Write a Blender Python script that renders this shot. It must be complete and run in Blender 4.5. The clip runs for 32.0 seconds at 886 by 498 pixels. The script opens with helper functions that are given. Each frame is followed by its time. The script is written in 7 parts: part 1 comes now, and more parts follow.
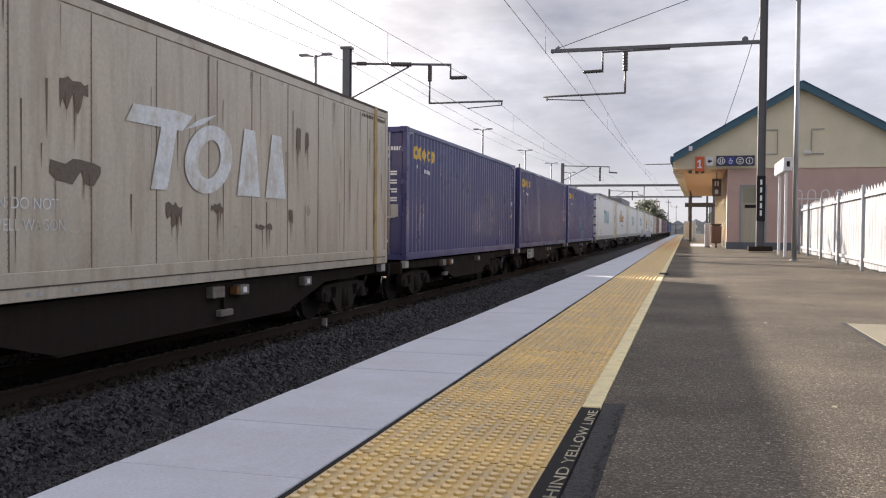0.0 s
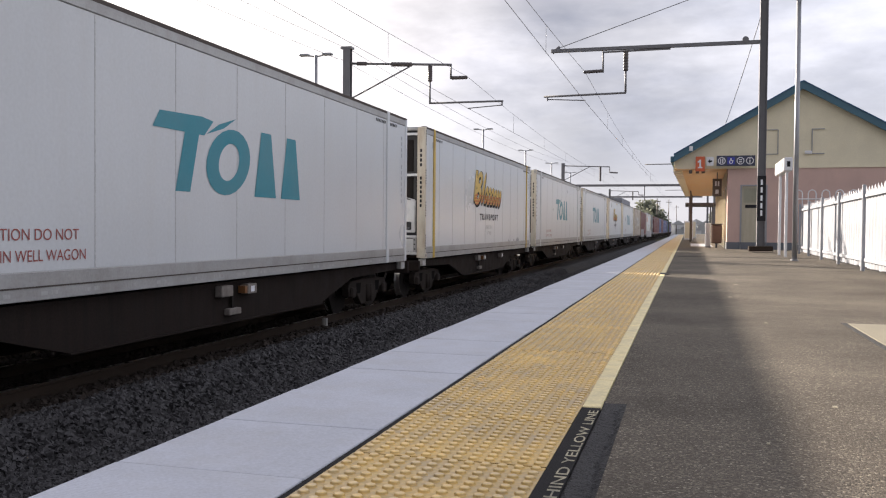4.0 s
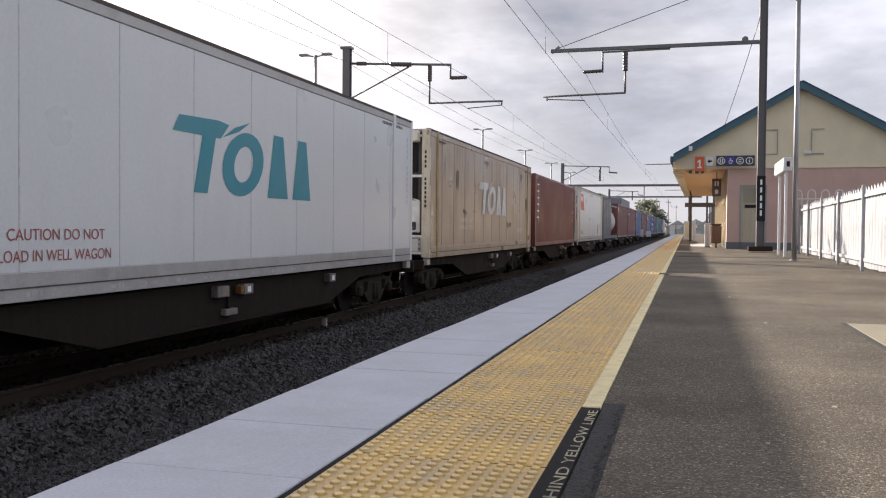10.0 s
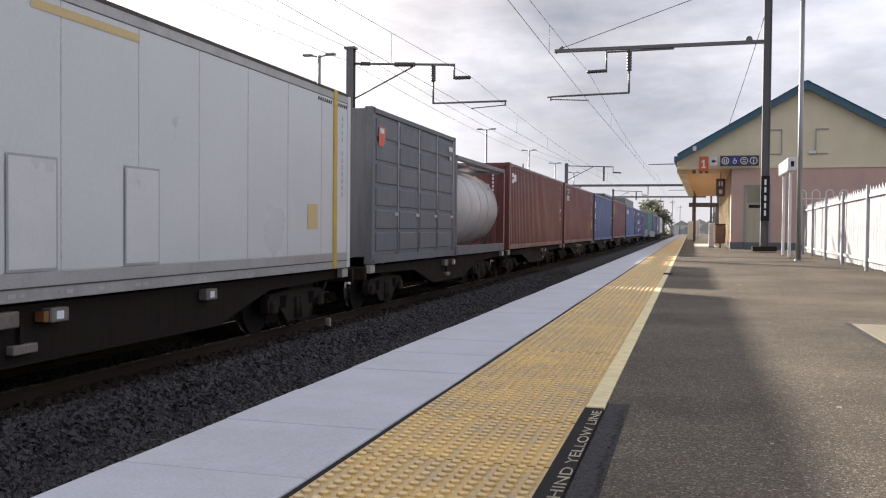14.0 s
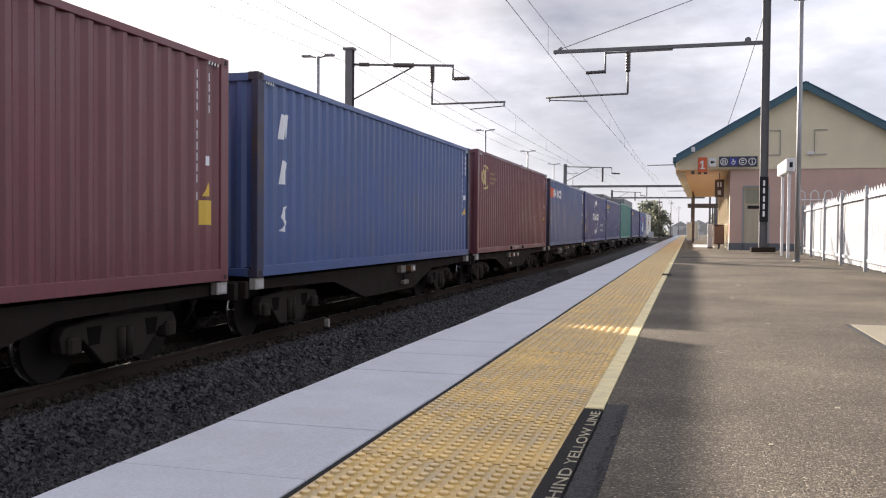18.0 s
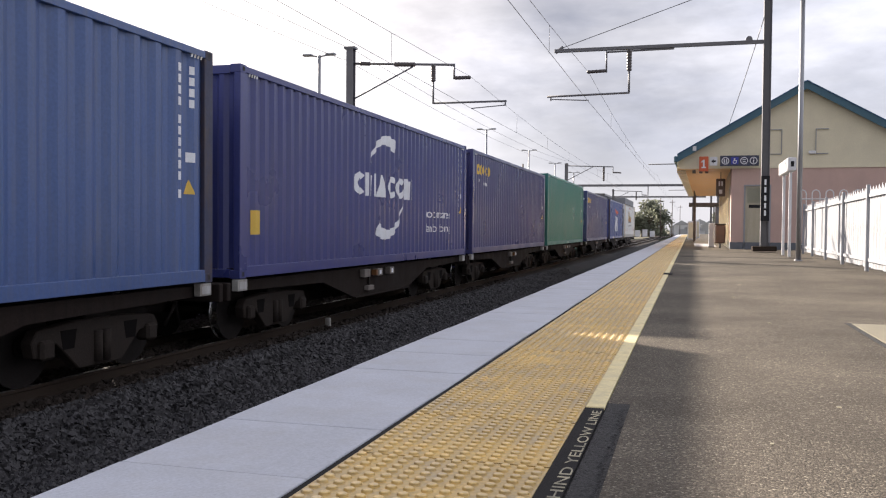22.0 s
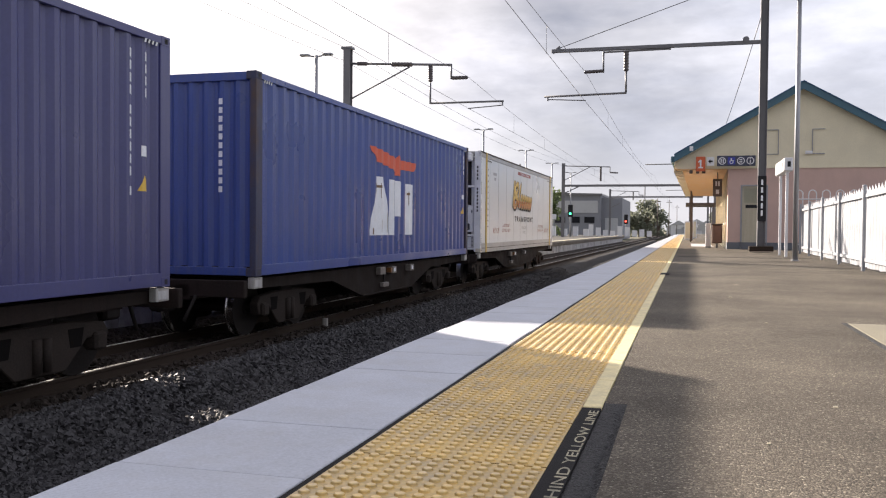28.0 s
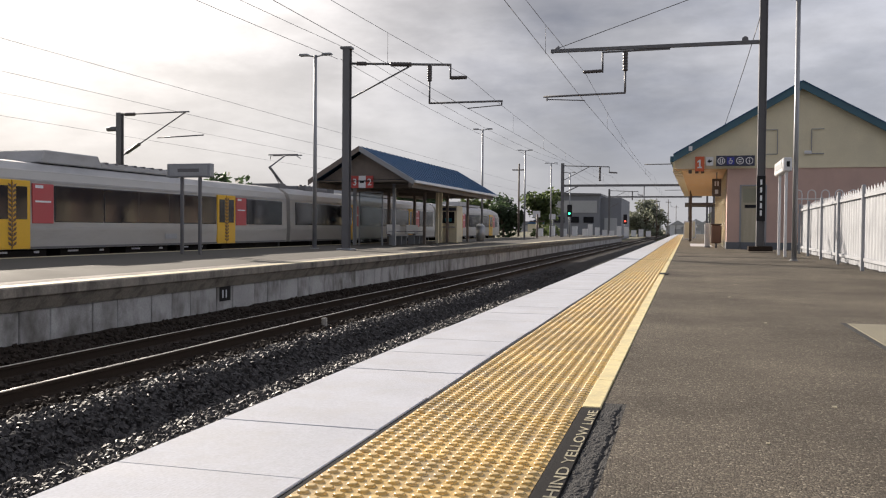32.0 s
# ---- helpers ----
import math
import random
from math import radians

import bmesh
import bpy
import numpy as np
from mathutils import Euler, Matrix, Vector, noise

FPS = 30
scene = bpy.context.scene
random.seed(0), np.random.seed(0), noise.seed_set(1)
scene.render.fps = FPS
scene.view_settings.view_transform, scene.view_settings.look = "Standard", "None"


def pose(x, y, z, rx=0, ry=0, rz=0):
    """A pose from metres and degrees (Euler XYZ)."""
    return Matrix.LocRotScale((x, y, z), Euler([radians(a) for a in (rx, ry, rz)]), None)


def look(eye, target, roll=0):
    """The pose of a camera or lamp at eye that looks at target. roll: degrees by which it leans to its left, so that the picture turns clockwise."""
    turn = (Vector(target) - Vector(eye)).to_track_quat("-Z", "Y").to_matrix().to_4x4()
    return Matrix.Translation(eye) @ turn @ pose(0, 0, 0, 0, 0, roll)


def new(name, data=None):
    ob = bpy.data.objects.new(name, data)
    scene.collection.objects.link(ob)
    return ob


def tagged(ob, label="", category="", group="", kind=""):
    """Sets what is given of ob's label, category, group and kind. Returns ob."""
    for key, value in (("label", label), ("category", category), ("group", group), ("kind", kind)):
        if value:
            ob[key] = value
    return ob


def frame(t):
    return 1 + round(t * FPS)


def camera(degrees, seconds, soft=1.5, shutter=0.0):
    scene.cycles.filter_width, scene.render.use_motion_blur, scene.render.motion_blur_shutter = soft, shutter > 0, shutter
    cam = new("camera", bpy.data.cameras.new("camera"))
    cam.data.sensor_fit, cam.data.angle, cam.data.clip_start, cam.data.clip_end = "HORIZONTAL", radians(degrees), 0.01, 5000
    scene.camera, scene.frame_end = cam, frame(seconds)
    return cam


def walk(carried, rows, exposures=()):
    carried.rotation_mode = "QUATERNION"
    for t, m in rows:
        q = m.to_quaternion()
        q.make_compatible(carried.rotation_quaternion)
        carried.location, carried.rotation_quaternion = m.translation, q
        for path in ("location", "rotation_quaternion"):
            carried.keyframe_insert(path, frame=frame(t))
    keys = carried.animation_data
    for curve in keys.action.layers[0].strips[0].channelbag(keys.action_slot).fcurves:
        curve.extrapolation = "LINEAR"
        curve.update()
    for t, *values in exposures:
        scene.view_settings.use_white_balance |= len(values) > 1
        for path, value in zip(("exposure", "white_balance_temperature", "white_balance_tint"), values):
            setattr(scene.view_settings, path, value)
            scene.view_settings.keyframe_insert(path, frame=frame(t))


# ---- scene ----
# ---- camera and its path ----
EYE = (0.0, 0.0, 0.70)
FOCAL = 1549.6
cam = camera(53.66, 32.0, soft=1.15)


def aim(dx, dy):
    yaw, down = 0.2703 + dx / FOCAL, 0.0244 - dy / FOCAL
    way = Vector((-math.sin(yaw) * math.cos(down), math.cos(yaw) * math.cos(down), -math.sin(down)))
    return look(EYE, Vector(EYE) + 20 * way, 0.5)


SWAY = [(0, 0, 0), (3.5, 0, 0), (4.5, 2, 0), (5.5, 3, 0), (6, 2.5, 0), (7, 1.5, 0), (8, 0, 0), (11, 0, 0), (11.5, 1.5, 0),
        (12, 4, -1), (13, 6, -1), (13.5, 4, 0), (14, 6.5, 0), (16.5, 6.5, 0), (17, 6, 1.5), (17.5, 4, 1), (18, 4.5, 1.5),
        (18.5, 3.3, 0), (19, 3.5, -0.8), (20, 3.2, -2.8), (20.5, 3.2, -2.8), (21, 2.5, -1.2), (22, 6.5, 0), (23, 9.5, 1.7),
        (23.5, 9.5, 2.8), (24, 8, 3), (24.5, 6.2, 3), (25.5, 6.6, 3), (27.5, 2, 0.5), (28.5, 1, 0), (29.5, 0, 0), (32, 0, 0)]
walk(cam, [(t, aim(dx, dy)) for t, dx, dy in SWAY], exposures=[(t, ev, 6500, tint) for t, ev, tint in ((0, 1.18, 15), (3, 1.26, 15), (5.5, 1.19, 15), (9.5, 1.13, 15), (11, 1.17, 15), (13, 1.24, 15), (14, 1.2, 15), (17, 1.31, 15), (19, 1.33, 15), (22, 1.28, 15), (23.5, 1.28, 15), (25, 1.37, 15), (28, 1.28, 15), (30, 1.14, 15), (31.2, 1.06, 15), (32, 0.58, 13))])

# ---- world and sun ----
SUN_WAY = Vector((-0.777 * 0.936, 0.629 * 0.936, 0.352)).normalized()
sun = new("sun", bpy.data.lights.new("sun", "SUN"))
sun.data.energy, sun.data.angle, sun.data.color = 5.4, radians(0.7), (1.0, 0.90, 0.75)
sun.matrix_world = look(SUN_WAY * 50, (0, 0, 0))


def make_world():
    w = bpy.data.worlds.new("sky")
    scene.world = w
    w.use_nodes = True
    nt = w.node_tree
    nt.nodes.clear()
    N, L = nt.nodes.new, nt.links.new
    out, bg = N("ShaderNodeOutputWorld"), N("ShaderNodeBackground")
    sky = N("ShaderNodeTexSky")
    sky.sky_type, sky.sun_disc = "NISHITA", False
    sky.sun_elevation, sky.sun_rotation = radians(20.6), math.atan2(SUN_WAY.x, SUN_WAY.y)
    co = N("ShaderNodeTexCoord")
    # glow of thin cloud round the sun
    dot = N("ShaderNodeVectorMath"); dot.operation = "DOT_PRODUCT"
    dot.inputs[1].default_value = SUN_WAY
    L(co.outputs["Generated"], dot.inputs[0])
    glow = N("ShaderNodeMapRange"); glow.interpolation_type = "SMOOTHERSTEP"
    glow.inputs[1].default_value, glow.inputs[2].default_value = 0.70, 1.02
    glow.inputs[3].default_value, glow.inputs[4].default_value = 0.0, 1.0
    L(dot.outputs["Value"], glow.inputs[0])
    # cloud raised and blued over the open +x side, mostly unseen, to fill shade
    side = N("ShaderNodeVectorMath"); side.operation = "DOT_PRODUCT"
    side.inputs[1].default_value = Vector((0.88, 0.36, 0.30)).normalized()
    L(co.outputs["Generated"], side.inputs[0])
    anti = N("ShaderNodeMapRange"); anti.interpolation_type = "SMOOTHSTEP"
    anti.inputs[1].default_value, anti.inputs[2].default_value = 0.20, 0.95
    anti.inputs[3].default_value, anti.inputs[4].default_value = 0.0, 1.0
    L(side.outputs["Value"], anti.inputs[0])
    # flat layered cloud: stretched along the horizon
    mp = N("ShaderNodeMapping"); mp.inputs["Scale"].default_value = (1.0, 1.0, 3.2)
    L(co.outputs["Generated"], mp.inputs[0])
    n1 = N("ShaderNodeTexNoise"); n1.inputs["Scale"].default_value = 2.6; n1.inputs["Detail"].default_value = 7
    n1.inputs["Roughness"].default_value = 0.55
    L(mp.outputs[0], n1.inputs["Vector"])
    ramp = N("ShaderNodeValToRGB")
    e = ramp.color_ramp.elements
    e[0].position, e[0].color = 0.37, (0.46, 0.50, 0.625, 1)
    e[1].position, e[1].color = 0.60, (1.06, 1.07, 1.12, 1)
    L(n1.outputs[0], ramp.inputs[0])
    lit = N("ShaderNodeMix"); lit.data_type = "RGBA"
    lit.inputs[7].default_value = (2.3, 2.2, 2.06, 1)
    front = N("ShaderNodeMix"); front.data_type = "RGBA"
    front.inputs[7].default_value = (1.34, 1.40, 1.53, 1)
    L(anti.outputs[0], front.inputs[0]); L(ramp.outputs[0], front.inputs[6])
    L(glow.outputs[0], lit.inputs[0]); L(front.outputs[2], lit.inputs[6])
    # a little of the clear sky shows through
    skym = N("ShaderNodeMix"); skym.data_type = "RGBA"; skym.blend_type = "MULTIPLY"
    skym.inputs[0].default_value = 1.0
    skym.inputs[7].default_value = (0.1, 0.1, 0.1, 1)
    L(sky.outputs[0], skym.inputs[6])
    add = N("ShaderNodeMix"); add.data_type = "RGBA"
    add.inputs[0].default_value = 0.88
    # heavier and thinner patches of cloud, bright-edged towards the sun
    mp2 = N("ShaderNodeMapping"); mp2.inputs["Scale"].default_value = (1.0, 1.0, 2.6); mp2.inputs["Location"].default_value = (3.1, 1.7, 0.4)
    L(co.outputs["Generated"], mp2.inputs[0])
    n2 = N("ShaderNodeTexNoise"); n2.inputs["Scale"].default_value = 4.2; n2.inputs["Detail"].default_value = 9
    n2.inputs["Roughness"].default_value = 0.58
    L(mp2.outputs[0], n2.inputs["Vector"])
    thick = N("ShaderNodeMapRange"); thick.interpolation_type = "SMOOTHSTEP"
    thick.inputs[1].default_value, thick.inputs[2].default_value = 0.34, 0.66
    thick.inputs[3].default_value, thick.inputs[4].default_value = 0.83, 1.24
    L(n2.outputs[0], thick.inputs[0])
    heavy = N("ShaderNodeVectorMath"); heavy.operation = "SCALE"
    L(lit.outputs[2], heavy.inputs[0]); L(thick.outputs[0], heavy.inputs["Scale"])
    # the cloud thins out and pales towards the horizon
    sep = N("ShaderNodeSeparateXYZ")
    L(co.outputs["Generated"], sep.inputs[0])
    low = N("ShaderNodeMapRange"); low.interpolation_type = "SMOOTHSTEP"
    low.inputs[1].default_value, low.inputs[2].default_value = 0.0, 0.17
    low.inputs[3].default_value, low.inputs[4].default_value = 0.75, 0.0
    L(sep.outputs["Z"], low.inputs[0])
    pale = N("ShaderNodeMix"); pale.data_type = "RGBA"
    pale.inputs[7].default_value = (1.12, 1.14, 1.19, 1)
    L(low.outputs[0], pale.inputs[0]); L(heavy.outputs[0], pale.inputs[6])
    L(skym.outputs[2], add.inputs[6]); L(pale.outputs[2], add.inputs[7])
    L(add.outputs[2], bg.inputs[0])
    bg.inputs[1].default_value = 0.34
    L(bg.outputs[0], out.inputs[0])


make_world()


# ---- materials ----
def mat(name, col, rough=0.6, metal=0.0, var=0.14, scale=1.5, fine=40.0, bump=0.08, bumpd=0.004, streak=None, amount=0.5, spec=0.5, coat=0.0, rvar=0.12, gain=1.0, smear=(5.0, 5.0, 0.35), hatch=0.0):
    m = bpy.data.materials.new(name)
    m.use_nodes = True
    nt = m.node_tree
    N, L = nt.nodes.new, nt.links.new
    b = nt.nodes["Principled BSDF"]
    b.inputs["Metallic"].default_value = metal
    b.inputs["Specular IOR Level"].default_value = spec
    b.inputs["Coat Weight"].default_value = coat
    b.inputs["Coat Roughness"].default_value = 0.12
    co, oi = N("ShaderNodeTexCoord"), N("ShaderNodeObjectInfo")
    off = N("ShaderNodeVectorMath"); off.operation = "MULTIPLY_ADD"
    off.inputs[0].default_value = (37, 53, 71)
    L(oi.outputs["Random"], off.inputs[1]); L(co.outputs["Object"], off.inputs[2])
    big = N("ShaderNodeTexNoise"); big.inputs["Scale"].default_value = scale; big.inputs["Detail"].default_value = 5
    small = N("ShaderNodeTexNoise"); small.inputs["Scale"].default_value = fine; small.inputs["Detail"].default_value = 4
    L(off.outputs[0], big.inputs["Vector"]); L(off.outputs[0], small.inputs["Vector"])
    both = N("ShaderNodeMath"); both.operation = "ADD"
    L(big.outputs[0], both.inputs[0]); L(small.outputs[0], both.inputs[1])
    rng = N("ShaderNodeMapRange")
    rng.inputs[1].default_value, rng.inputs[2].default_value = 1 - 0.4 / gain, 1 + 0.4 / gain
    rng.inputs[3].default_value, rng.inputs[4].default_value = 1 - var, 1 + var
    L(both.outputs[0], rng.inputs[0])
    mul = N("ShaderNodeVectorMath"); mul.operation = "SCALE"
    mul.inputs[0].default_value = col
    L(rng.outputs[0], mul.inputs["Scale"])
    colour = mul.outputs[0]
    if streak:
        mp = N("ShaderNodeMapping"); mp.inputs["Scale"].default_value = smear
        L(off.outputs[0], mp.inputs[0])
        sn = N("ShaderNodeTexNoise"); sn.inputs["Scale"].default_value = 2.2; sn.inputs["Detail"].default_value = 3.5
        sn.inputs["Roughness"].default_value = 0.65
        L(mp.outputs[0], sn.inputs["Vector"])
        sr = N("ShaderNodeMapRange")
        sr.inputs[1].default_value, sr.inputs[2].default_value = 0.46, 0.72
        sr.inputs[3].default_value, sr.inputs[4].default_value = 0.0, amount
        L(sn.outputs[0], sr.inputs[0])
        mx = N("ShaderNodeMix"); mx.data_type = "RGBA"
        L(sr.outputs[0], mx.inputs[0]); L(colour, mx.inputs[6]); mx.inputs[7].default_value = (*streak, 1)
        colour = mx.outputs[2]
    L(colour, b.inputs["Base Color"])
    rr = N("ShaderNodeMapRange")
    rr.inputs[1].default_value, rr.inputs[2].default_value = 0.3, 0.7
    rr.inputs[3].default_value, rr.inputs[4].default_value = max(0.02, rough - rvar), min(1, rough + rvar)
    L(big.outputs[0], rr.inputs[0]); L(rr.outputs[0], b.inputs["Roughness"])
    if bump:
        bp = N("ShaderNodeBump"); bp.inputs["Strength"].default_value = bump; bp.inputs["Distance"].default_value = bumpd
        height = small.outputs[0]
        if hatch:
            # a fine cross-ribbed grip pattern
            for way in ("X", "Y"):
                wv = N("ShaderNodeTexWave"); wv.bands_direction = way
                wv.inputs["Scale"].default_value = hatch
                L(co.outputs["Object"], wv.inputs["Vector"])
                ad = N("ShaderNodeMath"); ad.operation = "MULTIPLY_ADD"
                ad.inputs[1].default_value = 0.22
                L(wv.outputs["Fac"], ad.inputs[0]); L(height, ad.inputs[2])
                height = ad.outputs[0]
        L(height, bp.inputs["Height"]); L(bp.outputs[0], b.inputs["Normal"])
    return m


def leaves(name, col):
    """Thin leaves: part of the light passes through them."""
    m = bpy.data.materials.new(name)
    m.use_nodes = True
    nt = m.node_tree
    N, L = nt.nodes.new, nt.links.new
    b, out = nt.nodes["Principled BSDF"], nt.nodes["Material Output"]
    geo = N("ShaderNodeNewGeometry")
    rng = N("ShaderNodeMapRange")
    rng.inputs[3].default_value, rng.inputs[4].default_value = 0.6, 1.45
    L(geo.outputs["Random Per Island"], rng.inputs[0])
    mul = N("ShaderNodeVectorMath"); mul.operation = "SCALE"
    mul.inputs[0].default_value = col
    L(rng.outputs[0], mul.inputs["Scale"])
    L(mul.outputs[0], b.inputs["Base Color"])
    b.inputs["Roughness"].default_value = 0.6
    tr, mix = N("ShaderNodeBsdfTranslucent"), N("ShaderNodeMixShader")
    mix.inputs[0].default_value = 0.5
    L(mul.outputs[0], tr.inputs[0])
    L(b.outputs[0], mix.inputs[1]); L(tr.outputs[0], mix.inputs[2])
    L(mix.outputs[0], out.inputs[0])
    return m


def glowing(name, col, strength):
    m = bpy.data.materials.new(name)
    m.use_nodes = True
    b = m.node_tree.nodes["Principled BSDF"]
    b.inputs["Base Color"].default_value = (*col, 1)
    b.inputs["Emission Color"].default_value = (*col, 1)
    b.inputs["Emission Strength"].default_value = strength
    return m


def glass(name, tint=(0.9, 0.95, 0.95), rough=0.03):
    m = bpy.data.materials.new(name)
    m.use_nodes = True
    b = m.node_tree.nodes["Principled BSDF"]
    b.inputs["Base Color"].default_value = (*tint, 1)
    b.inputs["Transmission Weight"].default_value = 1.0
    b.inputs["Roughness"].default_value = rough
    b.inputs["IOR"].default_value = 1.1
    return m


def asphalt():
    """Worn asphalt: dark binder with lighter chips of stone, patched at a larger scale."""
    m = bpy.data.materials.new("worn_asphalt")
    m.use_nodes = True
    nt = m.node_tree
    N, L = nt.nodes.new, nt.links.new
    b = nt.nodes["Principled BSDF"]
    co = N("ShaderNodeTexCoord")
    vo = N("ShaderNodeTexVoronoi"); vo.inputs["Scale"].default_value = 165
    L(co.outputs["Object"], vo.inputs["Vector"])
    sep = N("ShaderNodeSeparateColor")
    L(vo.outputs["Color"], sep.inputs[0])
    chip = N("ShaderNodeValToRGB")
    e = chip.color_ramp.elements
    e[0].position, e[0].color = 0.0, (0.044, 0.038, 0.031, 1)
    e[1].position, e[1].color = 1.0, (0.21, 0.19, 0.15, 1)
    for p, c in ((0.45, (0.062, 0.053, 0.042, 1)), (0.80, (0.090, 0.077, 0.061, 1)), (0.95, (0.125, 0.109, 0.086, 1))):
        k = e.new(p); k.color = c
    L(sep.outputs[0], chip.inputs[0])
    big = N("ShaderNodeTexNoise"); big.inputs["Scale"].default_value = 0.6; big.inputs["Detail"].default_value = 8
    big.inputs["Roughness"].default_value = 0.62
    L(co.outputs["Object"], big.inputs["Vector"])
    rng = N("ShaderNodeMapRange")
    rng.inputs[1].default_value, rng.inputs[2].default_value = 0.3, 0.7
    rng.inputs[3].default_value, rng.inputs[4].default_value = 0.84, 2.08
    L(big.outputs[0], rng.inputs[0])
    mul = N("ShaderNodeVectorMath"); mul.operation = "SCALE"
    L(chip.outputs[0], mul.inputs[0]); L(rng.outputs[0], mul.inputs["Scale"])
    L(mul.outputs[0], b.inputs["Base Color"])
    b.inputs["Roughness"].default_value = 0.8
    b.inputs["Specular IOR Level"].default_value = 0.15
    fine = N("ShaderNodeTexNoise"); fine.inputs["Scale"].default_value = 60; fine.inputs["Detail"].default_value = 4
    L(co.outputs["Object"], fine.inputs["Vector"])
    add = N("ShaderNodeMath"); add.operation = "MULTIPLY_ADD"
    add.inputs[1].default_value = -1.0
    L(vo.outputs["Distance"], add.inputs[0]); L(fine.outputs[0], add.inputs[2])
    bp = N("ShaderNodeBump"); bp.inputs["Strength"].default_value = 0.8; bp.inputs["Distance"].default_value = 0.004
    L(add.outputs[0], bp.inputs["Height"]); L(bp.outputs[0], b.inputs["Normal"])
    return m


RUST = (0.09, 0.045, 0.025)
M = {}
M["slab"] = mat("white_coping_concrete", (0.46, 0.476, 0.527), 0.8, var=0.16, scale=2.5, fine=90, bump=0.45, bumpd=0.003, spec=0.2, streak=(0.40, 0.39, 0.39), amount=0.4, smear=(2, 2, 2), hatch=26.0)
# domes lighter than their base: part of the relief's shading is in the colour
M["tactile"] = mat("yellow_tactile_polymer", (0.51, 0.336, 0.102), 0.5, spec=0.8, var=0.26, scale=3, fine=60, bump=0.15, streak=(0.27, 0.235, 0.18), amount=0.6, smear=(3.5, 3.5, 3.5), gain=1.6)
M["tactile_dome"] = mat("relief_lit_yellow_dome", (0.66, 0.455, 0.16), 0.42, spec=0.8, var=0.25, scale=3, fine=60, bump=0.1, streak=(0.40, 0.34, 0.25), amount=0.5, smear=(3.5, 3.5, 3.5), gain=1.5)
M["yellow_line"] = mat("yellow_edge_paint", (0.72, 0.61, 0.33), 0.6, var=0.16, scale=5, fine=80, bump=0.15, streak=(0.36, 0.31, 0.2), amount=0.5, smear=(4, 4, 4))
M["black_strip"] = mat("black_grit_strip", (0.024, 0.023, 0.024), 0.9, spec=0.1, var=0.3, scale=8, fine=300, bump=0.4)
M["asphalt"] = asphalt()
M["asphalt_rough"] = mat("loose_asphalt_edge", (0.034, 0.033, 0.034), 0.9, var=0.5, scale=12, fine=110, bump=1.0, bumpd=0.015)
M["pit"] = mat("sandy_concrete_cover", (0.21, 0.19, 0.135), 0.9, var=0.3, scale=3, fine=90, bump=0.3)
M["ballast"] = mat("crushed_ballast_stone", (0.030, 0.029, 0.030), 0.85, var=0.5, scale=6, fine=30, bump=0.6, bumpd=0.02, spec=0.15)
M["stone"] = mat("ballast_stone", (0.034, 0.032, 0.034), 0.6, var=0.75, scale=9, fine=45, bump=0.3, gain=1.6, spec=0.38)
M["brown_ballast"] = mat("oily_brown_ballast", (0.036, 0.029, 0.025), 0.85, var=0.45, scale=4, fine=28, bump=0.8, bumpd=0.02, spec=0.1)
M["rail"] = mat("rusty_rail_side", (0.038, 0.028, 0.022), 0.85, spec=0.1, var=0.25, scale=3, fine=60)
M["rail_top"] = mat("polished_rail_head", (0.46, 0.44, 0.42), 0.32, metal=1.0, var=0.08, scale=3, fine=80, bump=0.02)
M["sleeper"] = mat("grey_concrete_sleeper", (0.075, 0.066, 0.058), 0.85, var=0.3, scale=3, fine=60, bump=0.2)
M["wall_panel"] = mat("stained_concrete_panel", (0.36, 0.36, 0.37), 0.85, var=0.2, scale=1.6, fine=40, bump=0.3, streak=(0.085, 0.078, 0.07), amount=0.95, smear=(0.7, 0.7, 0.45), gain=1.4)
M["coping"] = mat("weathered_concrete_lip", (0.21, 0.19, 0.165), 0.9, var=0.35, scale=2.5, fine=30, bump=0.5, bumpd=.01, streak=(0.045, 0.04, 0.036), amount=0.85, smear=(2.2, 1.4, 0.5))
M["edge_line"] = mat("cream_edge_line", (0.52, 0.46, 0.30), 0.7, var=0.12, scale=3, fine=90)
M["worn_words"] = mat("worn_cream_lettering", (0.40, 0.36, 0.25), 0.7, var=0.3, scale=9, fine=90, streak=(0.05, 0.05, 0.045), amount=0.9, smear=(7, 7, 7))
M["island_floor"] = mat("pale_worn_asphalt", (0.085, 0.080, 0.072), 0.95, spec=.2, var=0.25, scale=1.0, fine=80, bump=0.4)
M["earth"] = mat("dry_grass_and_soil", (0.11, 0.105, 0.06), 0.95, var=0.4, scale=0.15, fine=6, bump=0.4, bumpd=0.05)
M["dark_steel"] = mat("dark_galvanised_steel", (0.145, 0.145, 0.155), 0.5, metal=0.2, var=0.2, scale=3, fine=50)
M["grey_steel"] = mat("grey_galvanised_steel", (0.30, 0.31, 0.33), 0.5, metal=0.6, var=0.15, scale=3, fine=60)
M["porcelain"] = mat("brown_insulator", (0.07, 0.06, 0.06), 0.35, var=0.1)
M["wire"] = mat("weathered_wire", (0.13, 0.13, 0.14), 0.5, metal=0.3, var=0.05, bump=0)
M["wagon"] = mat("grimy_wagon_steel", (0.022, 0.016, 0.014), 0.8, metal=0.1, var=0.35, scale=3, fine=40, bump=0.2, streak=(0.012, 0.011, 0.010), amount=0.6, spec=0.12)
M["bogie"] = mat("oily_cast_steel", (0.019, 0.016, 0.015), 0.75, metal=0.2, var=0.35, scale=5, fine=50, bump=0.25, spec=0.15)
